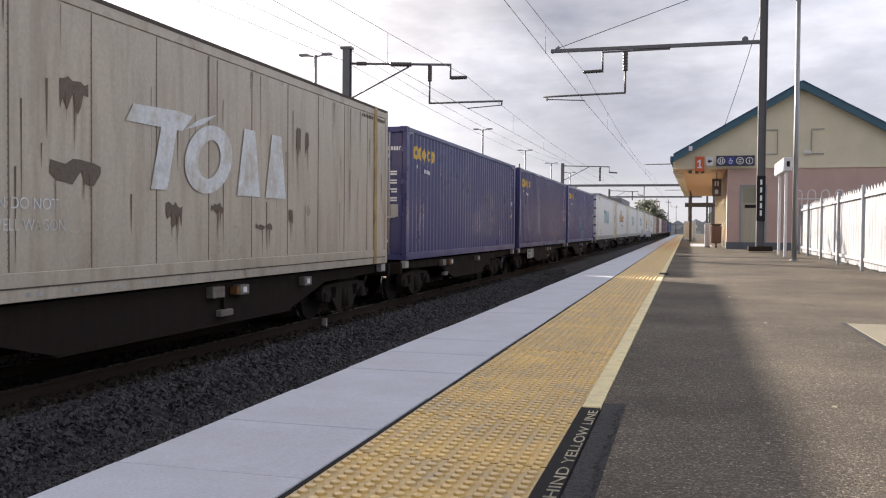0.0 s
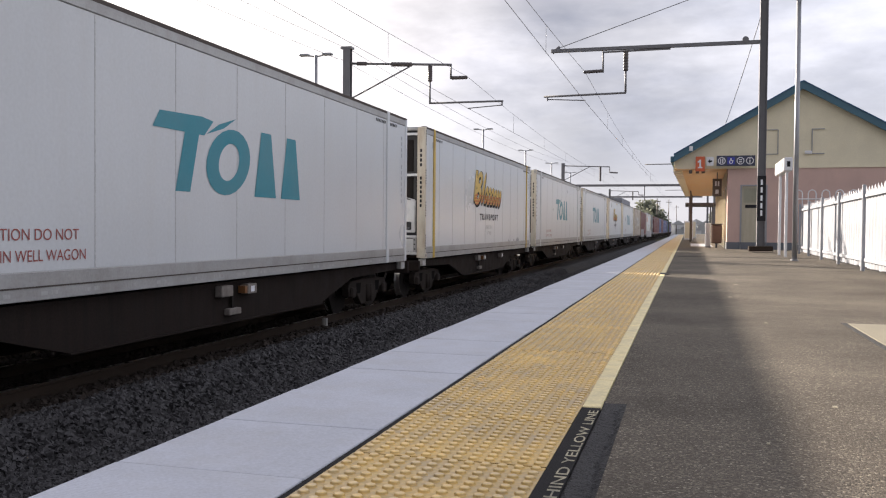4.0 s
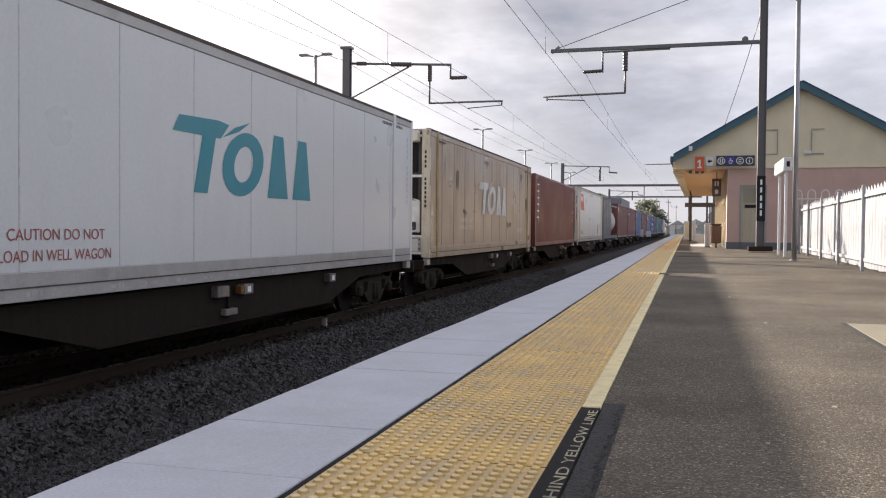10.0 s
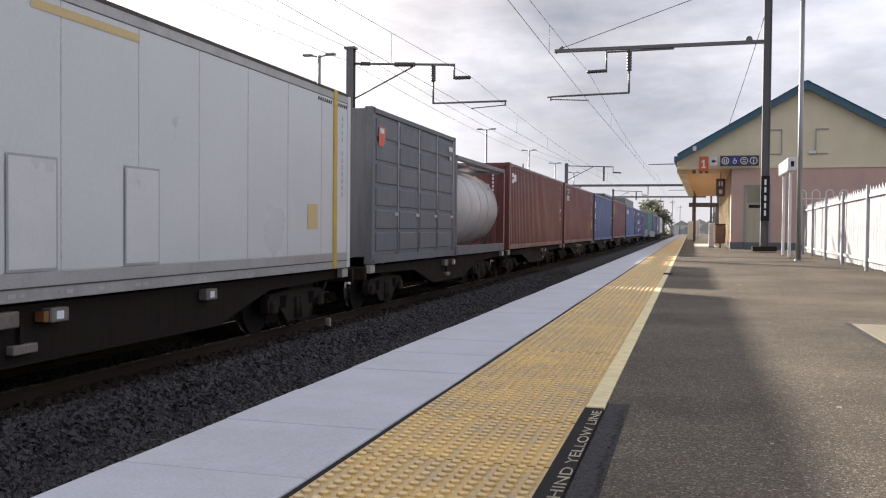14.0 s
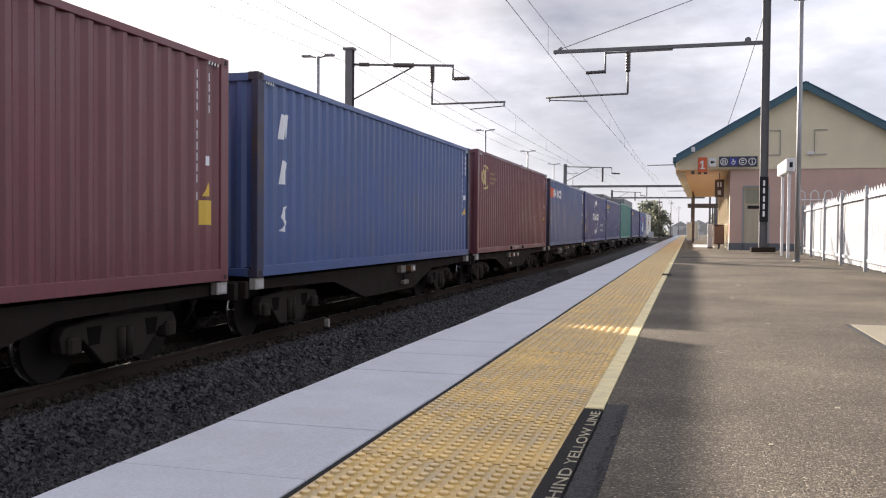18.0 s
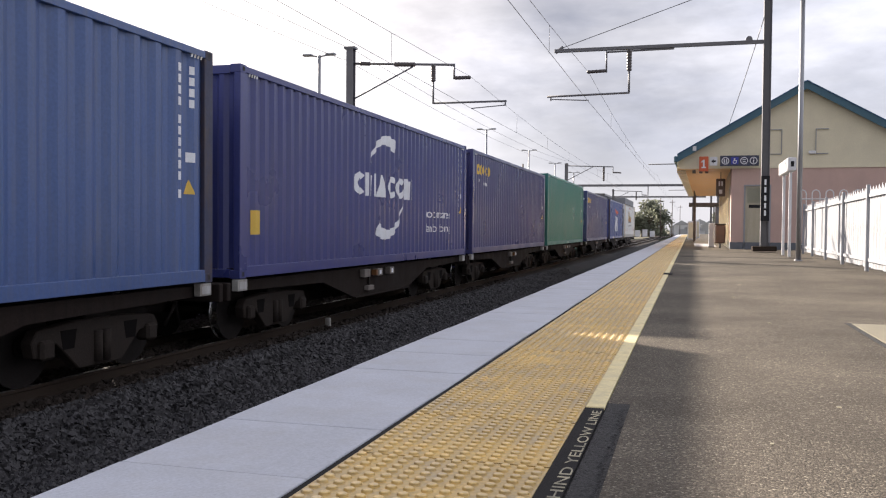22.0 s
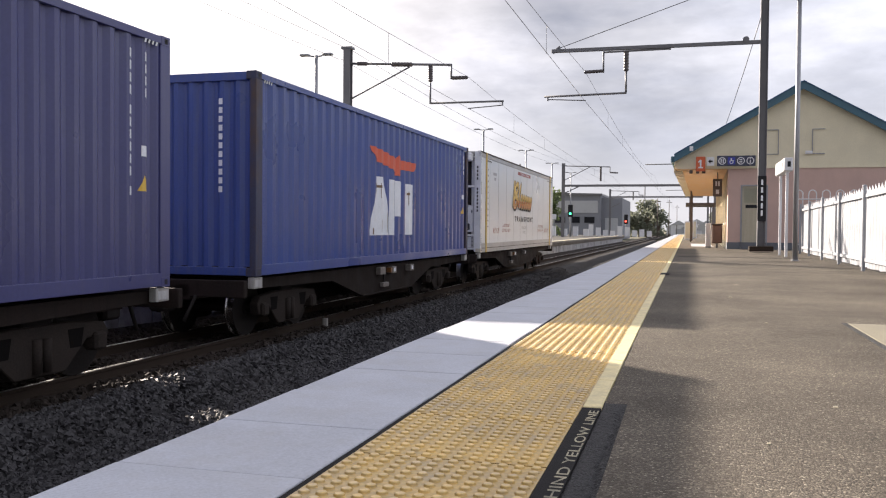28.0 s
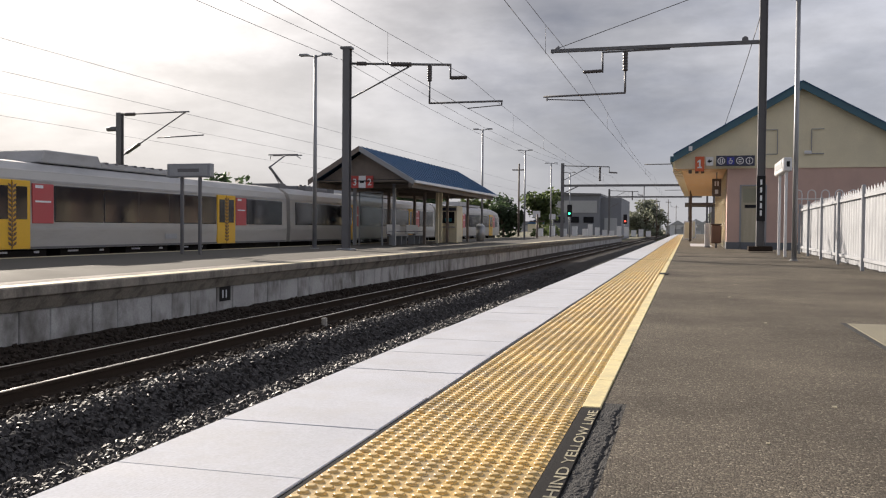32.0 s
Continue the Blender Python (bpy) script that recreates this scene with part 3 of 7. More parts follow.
M["red"] = mat("brick_red_container_paint", (0.150, 0.042, 0.041), 0.40, var=0.15, scale=0.8, fine=30, bump=0.05, streak=(0.10, 0.04, 0.035), amount=0.5)
M["maroon"] = mat("maroon_container_paint", (0.150, 0.043, 0.056), 0.40, var=0.15, scale=0.8, fine=30, bump=0.05, streak=(0.09, 0.045, 0.04), amount=0.5)
M["green"] = mat("sea_green_container_paint", (0.025, 0.180, 0.152), 0.37, var=0.14, scale=0.8, fine=30, bump=0.03, streak=(0.05, 0.13, 0.10), amount=0.4)
M["grey_box"] = mat("slate_grey_container_paint", (0.125, 0.131, 0.150), 0.6, var=0.2, scale=0.9, fine=30, bump=0.06, streak=(0.06, 0.06, 0.065), amount=0.5)
M["white_box"] = mat("white_panel_paint", (0.545, 0.565, 0.585), 0.30, var=0.07, scale=0.6, fine=25, bump=0.02, streak=(0.47, 0.45, 0.42), amount=0.12, rvar=0.03, smear=(0.8, 1.8, 0.25))
M["white_seam"] = mat("pale_dusty_seam", (0.46, 0.465, 0.47), 0.6, var=0.3, scale=8)
M["roof_edge"] = mat("dark_roof_edge", (0.085, 0.072, 0.066), 0.8, var=0.3, scale=3, fine=40, spec=0.2)
M["blue_post"] = mat("rust_eaten_blue_post", (0.030, 0.035, 0.075), 0.6, var=0.3, scale=3, fine=30, streak=(0.075, 0.045, 0.03), amount=0.85, smear=(2, 2, .8))
M["post_cream"] = mat("yellowed_white_post", (0.60, 0.55, 0.45), 0.5, var=0.12, scale=2, fine=40, streak=(0.36, 0.24, 0.13), amount=0.55, smear=(3, 3, .7))
M["dirty_box"] = mat("grimy_cream_panel_paint", (0.43, 0.385, 0.315), 0.35, var=0.16, scale=0.7, fine=25, bump=0.05, streak=(0.25, 0.19, 0.135), amount=0.6, smear=(1.0, 1.7, 0.22))
M["tan_box"] = mat("grimy_tan_panel_paint", (0.35, 0.268, 0.195), 0.35, var=0.16, scale=0.7, fine=25, bump=0.05, streak=(0.235, 0.16, 0.10), amount=0.65, smear=(1.0, 1.7, 0.22))
M["alu"] = mat("dull_aluminium_rail", (0.36, 0.36, 0.36), 0.45, metal=0.3, var=0.15, scale=2, fine=40, streak=(0.2, 0.18, 0.16), amount=0.4, smear=(1, 1, .6))
M["post_yellow"] = mat("yellow_post_paint", (0.54, 0.365, 0.06), 0.5, var=0.18, scale=2, fine=40, streak=(0.14, 0.08, 0.03), amount=0.5)
M["post_rust"] = mat("rusty_yellow_post", (0.34, 0.25, 0.10), 0.6, var=0.25, scale=3, fine=30, streak=(0.16, 0.08, 0.03), amount=0.8, smear=(2, 2, .8))
M["unit_dark"] = mat("dark_grille", (0.022, 0.022, 0.025), 0.5, var=0.2)
M["unit_white"] = mat("white_cowling", (0.66, 0.67, 0.68), 0.3, var=0.06, scale=2, streak=(0.42, 0.39, 0.34), amount=0.4, smear=(1.2, 1.2, .8))
M["unit_tan"] = mat("stained_cowling", (0.62, 0.58, 0.50), 0.45, var=0.15, scale=2, streak=(0.3, 0.2, 0.12), amount=0.6)
M["frame_grey"] = mat("grey_unit_frame", (0.40, 0.40, 0.40), 0.5, var=0.15, scale=3, streak=RUST, amount=0.4)
M["ink_white"] = mat("white_marking_paint", (0.72, 0.74, 0.78), 0.5, var=0.1, scale=5, bump=0)
M["hatch_white"] = mat("pale_hatch_paint", (0.57, 0.58, 0.59), 0.35, var=0.08, scale=2, bump=0.02)
M["ink_grey"] = mat("faded_grey_marking", (0.34, 0.35, 0.37), 0.6, var=0.15, scale=5, bump=0)
M["ink_black"] = mat("black_marking", (0.02, 0.02, 0.023), 0.6, var=0.1, bump=0, spec=0.15)
M["ink_red"] = mat("dull_red_marking", (0.30, 0.07, 0.06), 0.5, var=0.1, bump=0)
M["ink_orange"] = mat("orange_red_marking", (0.60, 0.10, 0.045), 0.5, var=0.1, bump=0)
M["ink_script"] = mat("mustard_script_paint", (0.62, 0.41, 0.085), 0.5, var=0.15, bump=0)
M["ink_yellow"] = mat("golden_yellow_marking", (0.66, 0.43, 0.06), 0.5, var=0.1, bump=0)
M["ink_gold"] = mat("faded_gold_marking", (0.55, 0.42, 0.20), 0.5, var=0.15, bump=0)
M["ink_dimgold"] = mat("dim_gold_marking", (0.26, 0.15, 0.08), 0.5, var=0.2, bump=0)
M["ink_teal"] = mat("teal_marking", (0.015, 0.205, 0.27), 0.45, var=0.1, bump=0)
M["ink_pale"] = mat("washed_out_marking", (0.60, 0.63, 0.65), 0.5, var=0.2, scale=5, fine=20, bump=0, streak=(0.44, 0.39, 0.31), amount=1.0, smear=(2.0, 2.0, 1.2))
M["ink_brown"] = mat("brown_red_marking", (0.50, 0.14, 0.03), 0.5, var=0.1, bump=0)
M["ink_blue"] = mat("light_blue_patch", (0.05, 0.20, 0.40), 0.5, var=0.1, bump=0)
M["ink_navy"] = mat("navy_marking", (0.03, 0.045, 0.14), 0.5, var=0.1, bump=0)
M["seam_dark"] = mat("dirty_seam", (0.15, 0.11, 0.08), 0.7, var=0.3, scale=8)
M["stain"] = mat("dark_brown_stain", (0.11, 0.085, 0.065), 0.6, var=0.35, scale=6, fine=30)
M["rust_run"] = mat("rust_run", (0.17, 0.105, 0.065), 0.7, var=0.3, scale=8)
# plain black that stands for the shaded inside of openings
M["pit_black"] = mat("opening_black", (0.008, 0.007, 0.007), 0.9, var=0.2, spec=0.05)
M["drum"] = mat("grimy_pale_drum", (0.17, 0.15, 0.135), 0.6, var=0.3, scale=4, fine=30, streak=(0.07, 0.05, 0.04), amount=0.8, smear=(2, 2, 1))
M["tank"] = mat("dull_steel_tank_shell", (0.50, 0.48, 0.48), 0.45, metal=0.1, var=0.12, scale=1.5, fine=20, streak=(0.3, 0.28, 0.26), amount=0.5)
W2 = 1.22                # half a container's width
MOVERS = []              # what the train carries along: object and its place on the train


def ride(ob, along):
    MOVERS.append((ob, along))
    return ob


def casting(parent, x, y, z, material):
    sx, sy = (-1 if x > 0 else 1), (-1 if y > 0 else 1)
    bm = bmesh.new()
    box(bm, min(x, x + sx * .16), max(x, x + sx * .16), min(y, y + sy * .178), max(y, y + sy * .178), z - .059, z + .059)
    bev(bm, 0.008)
    o = part("corner_casting", bm, material, parent)
    hole = boxes((x - sx * 0.001 if sx < 0 else x - 0.001, x + 0.001 if sx < 0 else x + 0.001, y + sy * .089 - .03, y + sy * .089 + .03, z - .03, z + .03))
    for v in hole.verts:
        v.co.x = x - sx * 0.002 if abs(v.co.x - x) < 0.01 and (v.co.x - x) * -sx > -1e-6 else x + sx * 0.01
    part("casting_hole", hole, M["unit_dark"], o, "dark opening")
    return o


FLAT = ("notice", "size_words", "lift_words", "eco_words", "sub_words", "small_words", "arrow_column", "notice_bar", "notice_column", "plaque")
SPECKS = ("notice", "notice_words", "notice_column", "eco_words", "sub_words", "lift_words", "warning_words", "wall_mark", "code_column", "rivet_band", "end_code", "hazard_strip", "mark_column", "rivet_strip", "arrow_column", "text_bar", "company_mark", "swirl", "name_mark", "name_shadow", "name_shade", "plate_stripes", "plate_blocks", "plate_writing", "mark_block", "hatch", "stain", "rust_run", "old_mark", "size_words", "emblem", "patch", "sub_mark", "small_words")


def id_marks(parent, x, y, z, material, depth=0.0, period=0.28, y0=0.0, n=11, h=0.10):
    part("code_column", decal(shapes(bars(y, z, 4, 0.08, h, 0.035) + bars(y, z - 4.6 * (h + .035), n - 5, 0.08, h, 0.035) + bars(y, z - 11.2 * (h + .035), 1, .09, h, 0)), x, depth, period, y0), material, parent, "column of plain pale marks")
    return parent


def iso(lo, hi, paint, label, period=0.28, top=2.89, doors="far", marks=(), stripes=True, ids=True):
    """A steel box container; marks: rows of (part name, label, outlines, ink), outlines in metres from the near lower corner."""
    Ln, H = hi - lo, top + 0.02
    h = Ln / 2
    c = thing("shipping_container", pose(-7.06, (lo + hi) / 2, -0.02, 0, 0, -math.degrees(LEAN)), label, "container", "containers on the train")
    p = M[paint] if isinstance(paint, str) else paint
    dep = 0.044
    ya, yb = -h + 0.19, h - 0.19
    for s in (-1, 1):
        part("side_wall", corrugated(bmesh.new(), ya, yb, 0.13, H - 0.07, s * (W2 - 0.022), dep, period, s), p, c, "corrugated side wall")
        part("bottom_rail", bev(boxes((s * W2 - .05 if s > 0 else s * W2, s * W2 if s > 0 else s * W2 + .05, ya - .02, yb + .02, 0.012, 0.165)), 0.006), p, c)
        part("top_rail", bev(boxes((s * W2 - .06 if s > 0 else s * W2 + .004, s * W2 - .004 if s > 0 else s * W2 + .06, ya - .02, yb + .02, H - 0.10, H - 0.012)), 0.006), p, c)
        for e in (-1, 1):
            x0, x1 = sorted((s * W2, s * (W2 - 0.10)))
            y0, y1 = sorted((e * h, e * (h - 0.195)))
            pp = M["blue_post"] if paint in ("blue", "apl") else p
            part("corner_post", bev(boxes((x0, x1, y0, y1, 0.11, H - 0.11)), 0.008), pp, c)
            casting(c, s * W2, e * h, 0.059, pp)
            casting(c, s * W2, e * h, H - 0.059, pp)
    roof = corrugated(bmesh.new(), -h + .15, h - .15, -W2 + .06, W2 - .06, 0, 0.02, 0.4)
    for v in roof.verts:
        v.co = Vector((v.co.z, v.co.y, H - 0.02 + v.co.x))
    bmesh.ops.recalc_face_normals(roof, faces=roof.faces)
    part("roof", roof, p, c)
    part("floor_frame", boxes((-W2 + .055, W2 - .055, -h + .05, h - .05, 0.02, 0.14)), M["wagon"], c, "dark underside")
    for e in (-1, 1):
        part("end_sill", bev(boxes((-W2 + .16, W2 - .16, *sorted((e * h, e * (h - .07))), 0.012, 0.13)), 0.006), p, c)
        part("end_header", bev(boxes((-W2 + .16, W2 - .16, *sorted((e * h, e * (h - .07))), H - 0.13, H - 0.012)), 0.006), p, c)
        if (e > 0) == (doors == "far"):
            for s in (-1, 1):
                d = part("door", bev(boxes((*sorted((s * .005, s * (W2 - .11))), *sorted((e * (h - .03), e * (h - .08))), 0.14, H - 0.14)), 0.006), p, c, "flat container door")
                for q in (0.32, 0.82):
                    part("locking_rod", rod((s * q, e * (h - .012), 0.13), (s * q, e * (h - .012), H - 0.13), 0.02, 8), M["frame_grey"], d, "grey locking rod")
                if e < 0:
                    y = -h + .029
                    rows = [slab(s * .60 + .062 * k, H - .52, .042, .085) for k in range(8)] + [slab(s * .60 + .062 * k, H - .68, .042, .085) for k in range(4)]
                    rows += [slab(s * .60 + dx, H - 1.0 - .19 * k - dz, w, .035) for k in range(4) for dx, w in ((0, .14), (.22, .17)) for dz in (0, .055)]
                    part("text_bar", shapes_end([[(u - (.5 if s < 0 else 0), v) for u, v in q] for q in rows], y), M["ink_white"], d, "plain white marks")
                    part("door_emblem", shapes_end(ring(s * .72, .42, .07, .07, .045, .045), y), M["ink_white"], d, "white ring")
                    part("door_plate", boxes((*sorted((s * .80, s * 1.02)), y - .004, y, .95, 1.22) if paint != "maroon" else (*sorted((s * .62, s * 1.02)), y - .004, y, .74, 1.22)), M["ink_yellow" if paint == "maroon" else "frame_grey"], d, "yellow plate" if paint == "maroon" else "grey plate")
                    for q in (0.32, 0.82):
                        part("rod_handle", bev(boxes((*sorted((s * q - .14, s * q + .14)), -h - .012, -h + .012, .92, .96)), .006), M["frame_grey"], d, "grey door handle")
                        for z in (.30, .85, 1.5, 2.2, H - .30):
                            part("rod_bracket", boxes((s * q - .04, s * q + .04, -h + .0, -h + .03, z - .03, z + .03)), p, d)
                    for z in (.35, 1.0, 1.7, 2.4):
                        part("door_hinge", bev(boxes((*sorted((s * (W2 - .16), s * (W2 - .01))), -h - .004, -h + .035, z - .05, z + .05)), .008), p, d)
        else:
            part("end_wall", corrugated(bmesh.new(), -W2 + .11, W2 - .11, 0.13, H - .12, e * (h - .02), 0.045, 0.25, e, "y"), p, c, "corrugated end wall")
            if e < 0 and ids:
                part("end_code", shapes_end(bars(0.62, 2.45, 11, .06, .085, .04), -h + .018), M["ink_white"], c, "column of plain white marks")
    if stripes:
        for yy in (-h + .22, h - .52):
            part("hazard_strip", decal(shapes([slab(yy + .07 * k, H - .10 - .045, .035, .045, .02) for k in range(4)]), W2 + .001), M["ink_pale"], c, "pale slanted bars")
    if ids:
        id_marks(c, W2 - .022, h - 0.75, H - 0.35, M["ink_white"], dep, period, ya)
        part("mark_column", decal(shapes(bars(h - .47, H - .35, 4, .07, .10, .035) + [slab(h - .53, H - 1.42, .15, .12)]), W2 - .022, dep, period, ya), M["ink_white"], c, "plain white marks")
        part("warning_mark", decal(shapes([[(h - .57, 1.1), (h - .38, 1.1), (h - .475, 1.28)]]), W2 - .022, dep, period, ya), M["ink_yellow"], c, "yellow triangle")
    for i, (nm, lb, polys, ink) in enumerate(marks):
        bm = polys.copy() if isinstance(polys, bmesh.types.BMesh) else shapes(polys)
        for v in bm.verts:
            v.co.x -= h
        if nm in ("lift_words", "fork_pocket"):
            part(nm, decal(bm, W2 + .001), M[ink], c, lb)
            continue
        part(nm, decal(bm, W2 - .022, dep, period, ya, .004 if nm in FLAT else .004 + .004 * min(i, 3)), M[ink], c, lb)
    return ride(c, (lo + hi) / 2)


def shapes_end(polys, y):
    """Outlines on the near end: u to the viewer's right along x."""
    bm = shapes(polys)
    for v in bm.verts:
        v.co = Vector((v.co.x, y - 0.004, v.co.y))
    bmesh.ops.recalc_face_normals(bm, faces=bm.faces)
    return bm


def unit(c, h, H, style):
    """The refrigeration set on the near end: dark condenser panels above a pale cowling, guard rails, machinery bay, end posts."""
    y = -h
    white = M["unit_tan"] if style == "tan" else M["unit_white"]
    u = part("refrigeration_unit", boxes((-1.0, 1.0, y + .12, y + .40, 0.50, H - .1)), M["unit_dark"], c, "dark recessed refrigeration unit")
    if style == "louvre":
        for z in (2.70, 2.46, 2.14, 1.86):
            part("louvre", bev(prism(bmesh.new(), [(y + .02, z), (y + .10, z + .03), (y + .10, z + .07), (y + .02, z + .05)], "x", -.9, .86), .008), M["unit_white"], u, "pale curved louvre")
            part("louvre_end", bev(boxes((.80, .90, y + .02, y + .10, z - .14, z + .07)), .02), M["frame_grey"], u)
    for z0, z1 in ((2.02, H - .30), (1.30, 1.88)) if style != "louvre" else ():
        part("grille_panel", bev(boxes((-.62, .94, y + .08, y + .119, z0, z1)), .015), M["bogie"], u, "dark condenser panel")
        part("side_panel", bev(boxes((.30, .44, y + .07, y + .119, z0 + .02, z1)), .02), M["grey_box"], u, "slate grey edge panel")
        part("panel_latch", bev(boxes((.40, .47, y + .055, y + .07, (z0 + z1) / 2 - .05, (z0 + z1) / 2 + .05)), .01), M["unit_dark"], u, "dark latch")
    if style == "tan":
        part("cowling", bev(boxes((-0.98, 0.98, y + .03, y + .115, 0.60, 1.62)), 0.05, 2), white, u, "rounded pale cowling")
        part("cowling", bev(boxes((-0.55, 0.98, y + .03, y + .115, 1.98, 2.72)), 0.06, 2), white, u, "pale upper cowling")
    else:
        bm = prism(bmesh.new(), [(-.98, .60), (1.0, .60), (1.0, 1.36), (.75, 1.42), (.36, 1.56), (-.98, 1.76)], "y", y + .03, y + .115)
        part("cowling", bev(bm, .018, 2), white, u, "pale cowling with a sloping top")
        part("cowling_slot", prism(bmesh.new(), [(.51, 1.49), (.52, 1.43), (.68, 1.385), (.90, 1.35), (.88, 1.37)], "y", y + .024, y + .032), M["unit_dark"], u, "dark wedge-shaped slot")
        part("cowling_joint", boxes((.484, .494, y + .026, y + .034, .63, 1.49)), M["unit_dark"], u, "dark joint down the cowling")
        for z in (.84, 1.38):
            part("cowling_screw", cyl(bmesh.new(), (.56, y + .024, z), (.56, y + .032, z), .014, 8), M["frame_grey"], u)
    w = part("vent", bev(boxes((.60, .91, y + .018, y + .032, .66, .85)), .02), M["unit_dark"], u, "dark window in the cowling")
    part("vent_frame", boxes((.64, .87, y + .012, y + .018, .69, .72), (.64, .68, y + .012, y + .018, .72, .80)), M["grey_box"], w, "dim fittings behind the window")
    if style == "disc":
        part("latch_disc", cyl(bmesh.new(), (.64, y + .012, 1.20), (.64, y + .032, 1.20), .065, 18), M["unit_dark"], u, "round dark latch")
        part("latch_bar", boxes((.70, .86, y + .018, y + .032, 1.18, 1.24)), M["grey_box"], u, "grey latch bar")
        part("small_plate", boxes((.95, .99, y + .022, y + .032, 1.16, 1.24)), M["grey_box"], u)
    lp = part("machine_bay", boxes((-1.02, 1.02, y + .20, y + .40, 0.02, 0.50)), M["unit_dark"], c, "dark machinery bay")
    part("bay_panel", bev(boxes((-1.0, .46, y + .05, y + .08, .15, .46)), .01), white, lp, "pale lower panel")
    part("bay_panel", bev(boxes((.50, .98, y + .05, y + .08, .15, .46)), .01), white, lp, "pale lower panel")
    part("bay_knob", cyl(bmesh.new(), (.66, y + .04, .31), (.66, y + .055, .31), .035, 12), M["unit_dark"], lp, "round dark knob")
    part("bay_bracket", bev(boxes((.96, 1.04, y + .0, y + .07, .14, .50)), .01), M["frame_grey"], lp, "grey bracket with bolts")
    for z in (.22, .33, .43):
        part("bracket_bolt", cyl(bmesh.new(), (1.0, y - .008, z), (1.0, y + .002, z), .018, 8), M["unit_dark"], lp)
    part("pipe", rod((-.95, y + .12, .545), (.95, y + .10, .545), .03, 8), M["unit_dark"], lp, "dark pipe under the cowling")
    for z in (H - .21, 1.90, 0.475, 0.085):
        part("guard_rail", bev(boxes((-1.05, 1.05, y + .0, y + .035, z, z + .06)), 0.01), M["post_cream"] if style == "tan" else M["unit_white"], c, "pale guard rail across the unit")
        part("hazard_strip", shapes_end([slab(.36 + .085 * k, z + .008, .045, .045, .03) for k in range(5 if z != 1.90 or style != "disc" else 0)] or [slab(.36, z + .008, .02, .045)], y - .003), M["ink_black"], c, "dark slanted bars")
    for e in (-1, 1):
        part("guard_post", bev(boxes((*sorted((e * 1.05, e * 1.245)), y, y + .10, 0.02, H - .02)), 0.01), M["unit_white"] if style in ("disc", "louvre") else M["post_cream"], c, "pale end post")
    casting(c, 1.249, y - .002, .07, M["post_cream"])
    part("end_code", shapes_end(bars(1.12, 2.45, 4, .045, .075, .035) + bars(1.12, 1.82, 7, .045, .07, .035), y), M["ink_black"], c, "column of plain dark marks")
    part("plate_stripes", decal(shapes([slab(y + .03, z + .06 * k, .05, .032, 0.0) for z in (2.62, 1.72, .98, .22) for k in range(6)]), 1.246), M["ink_black"], c, "dark bars on the end post")
    part("inner_post", boxes((.95, 1.04, y + .06, y + .12, .50, H - .2)), M["unit_dark"] if style != "disc" else M["frame_grey"], c, "upright beside the unit")


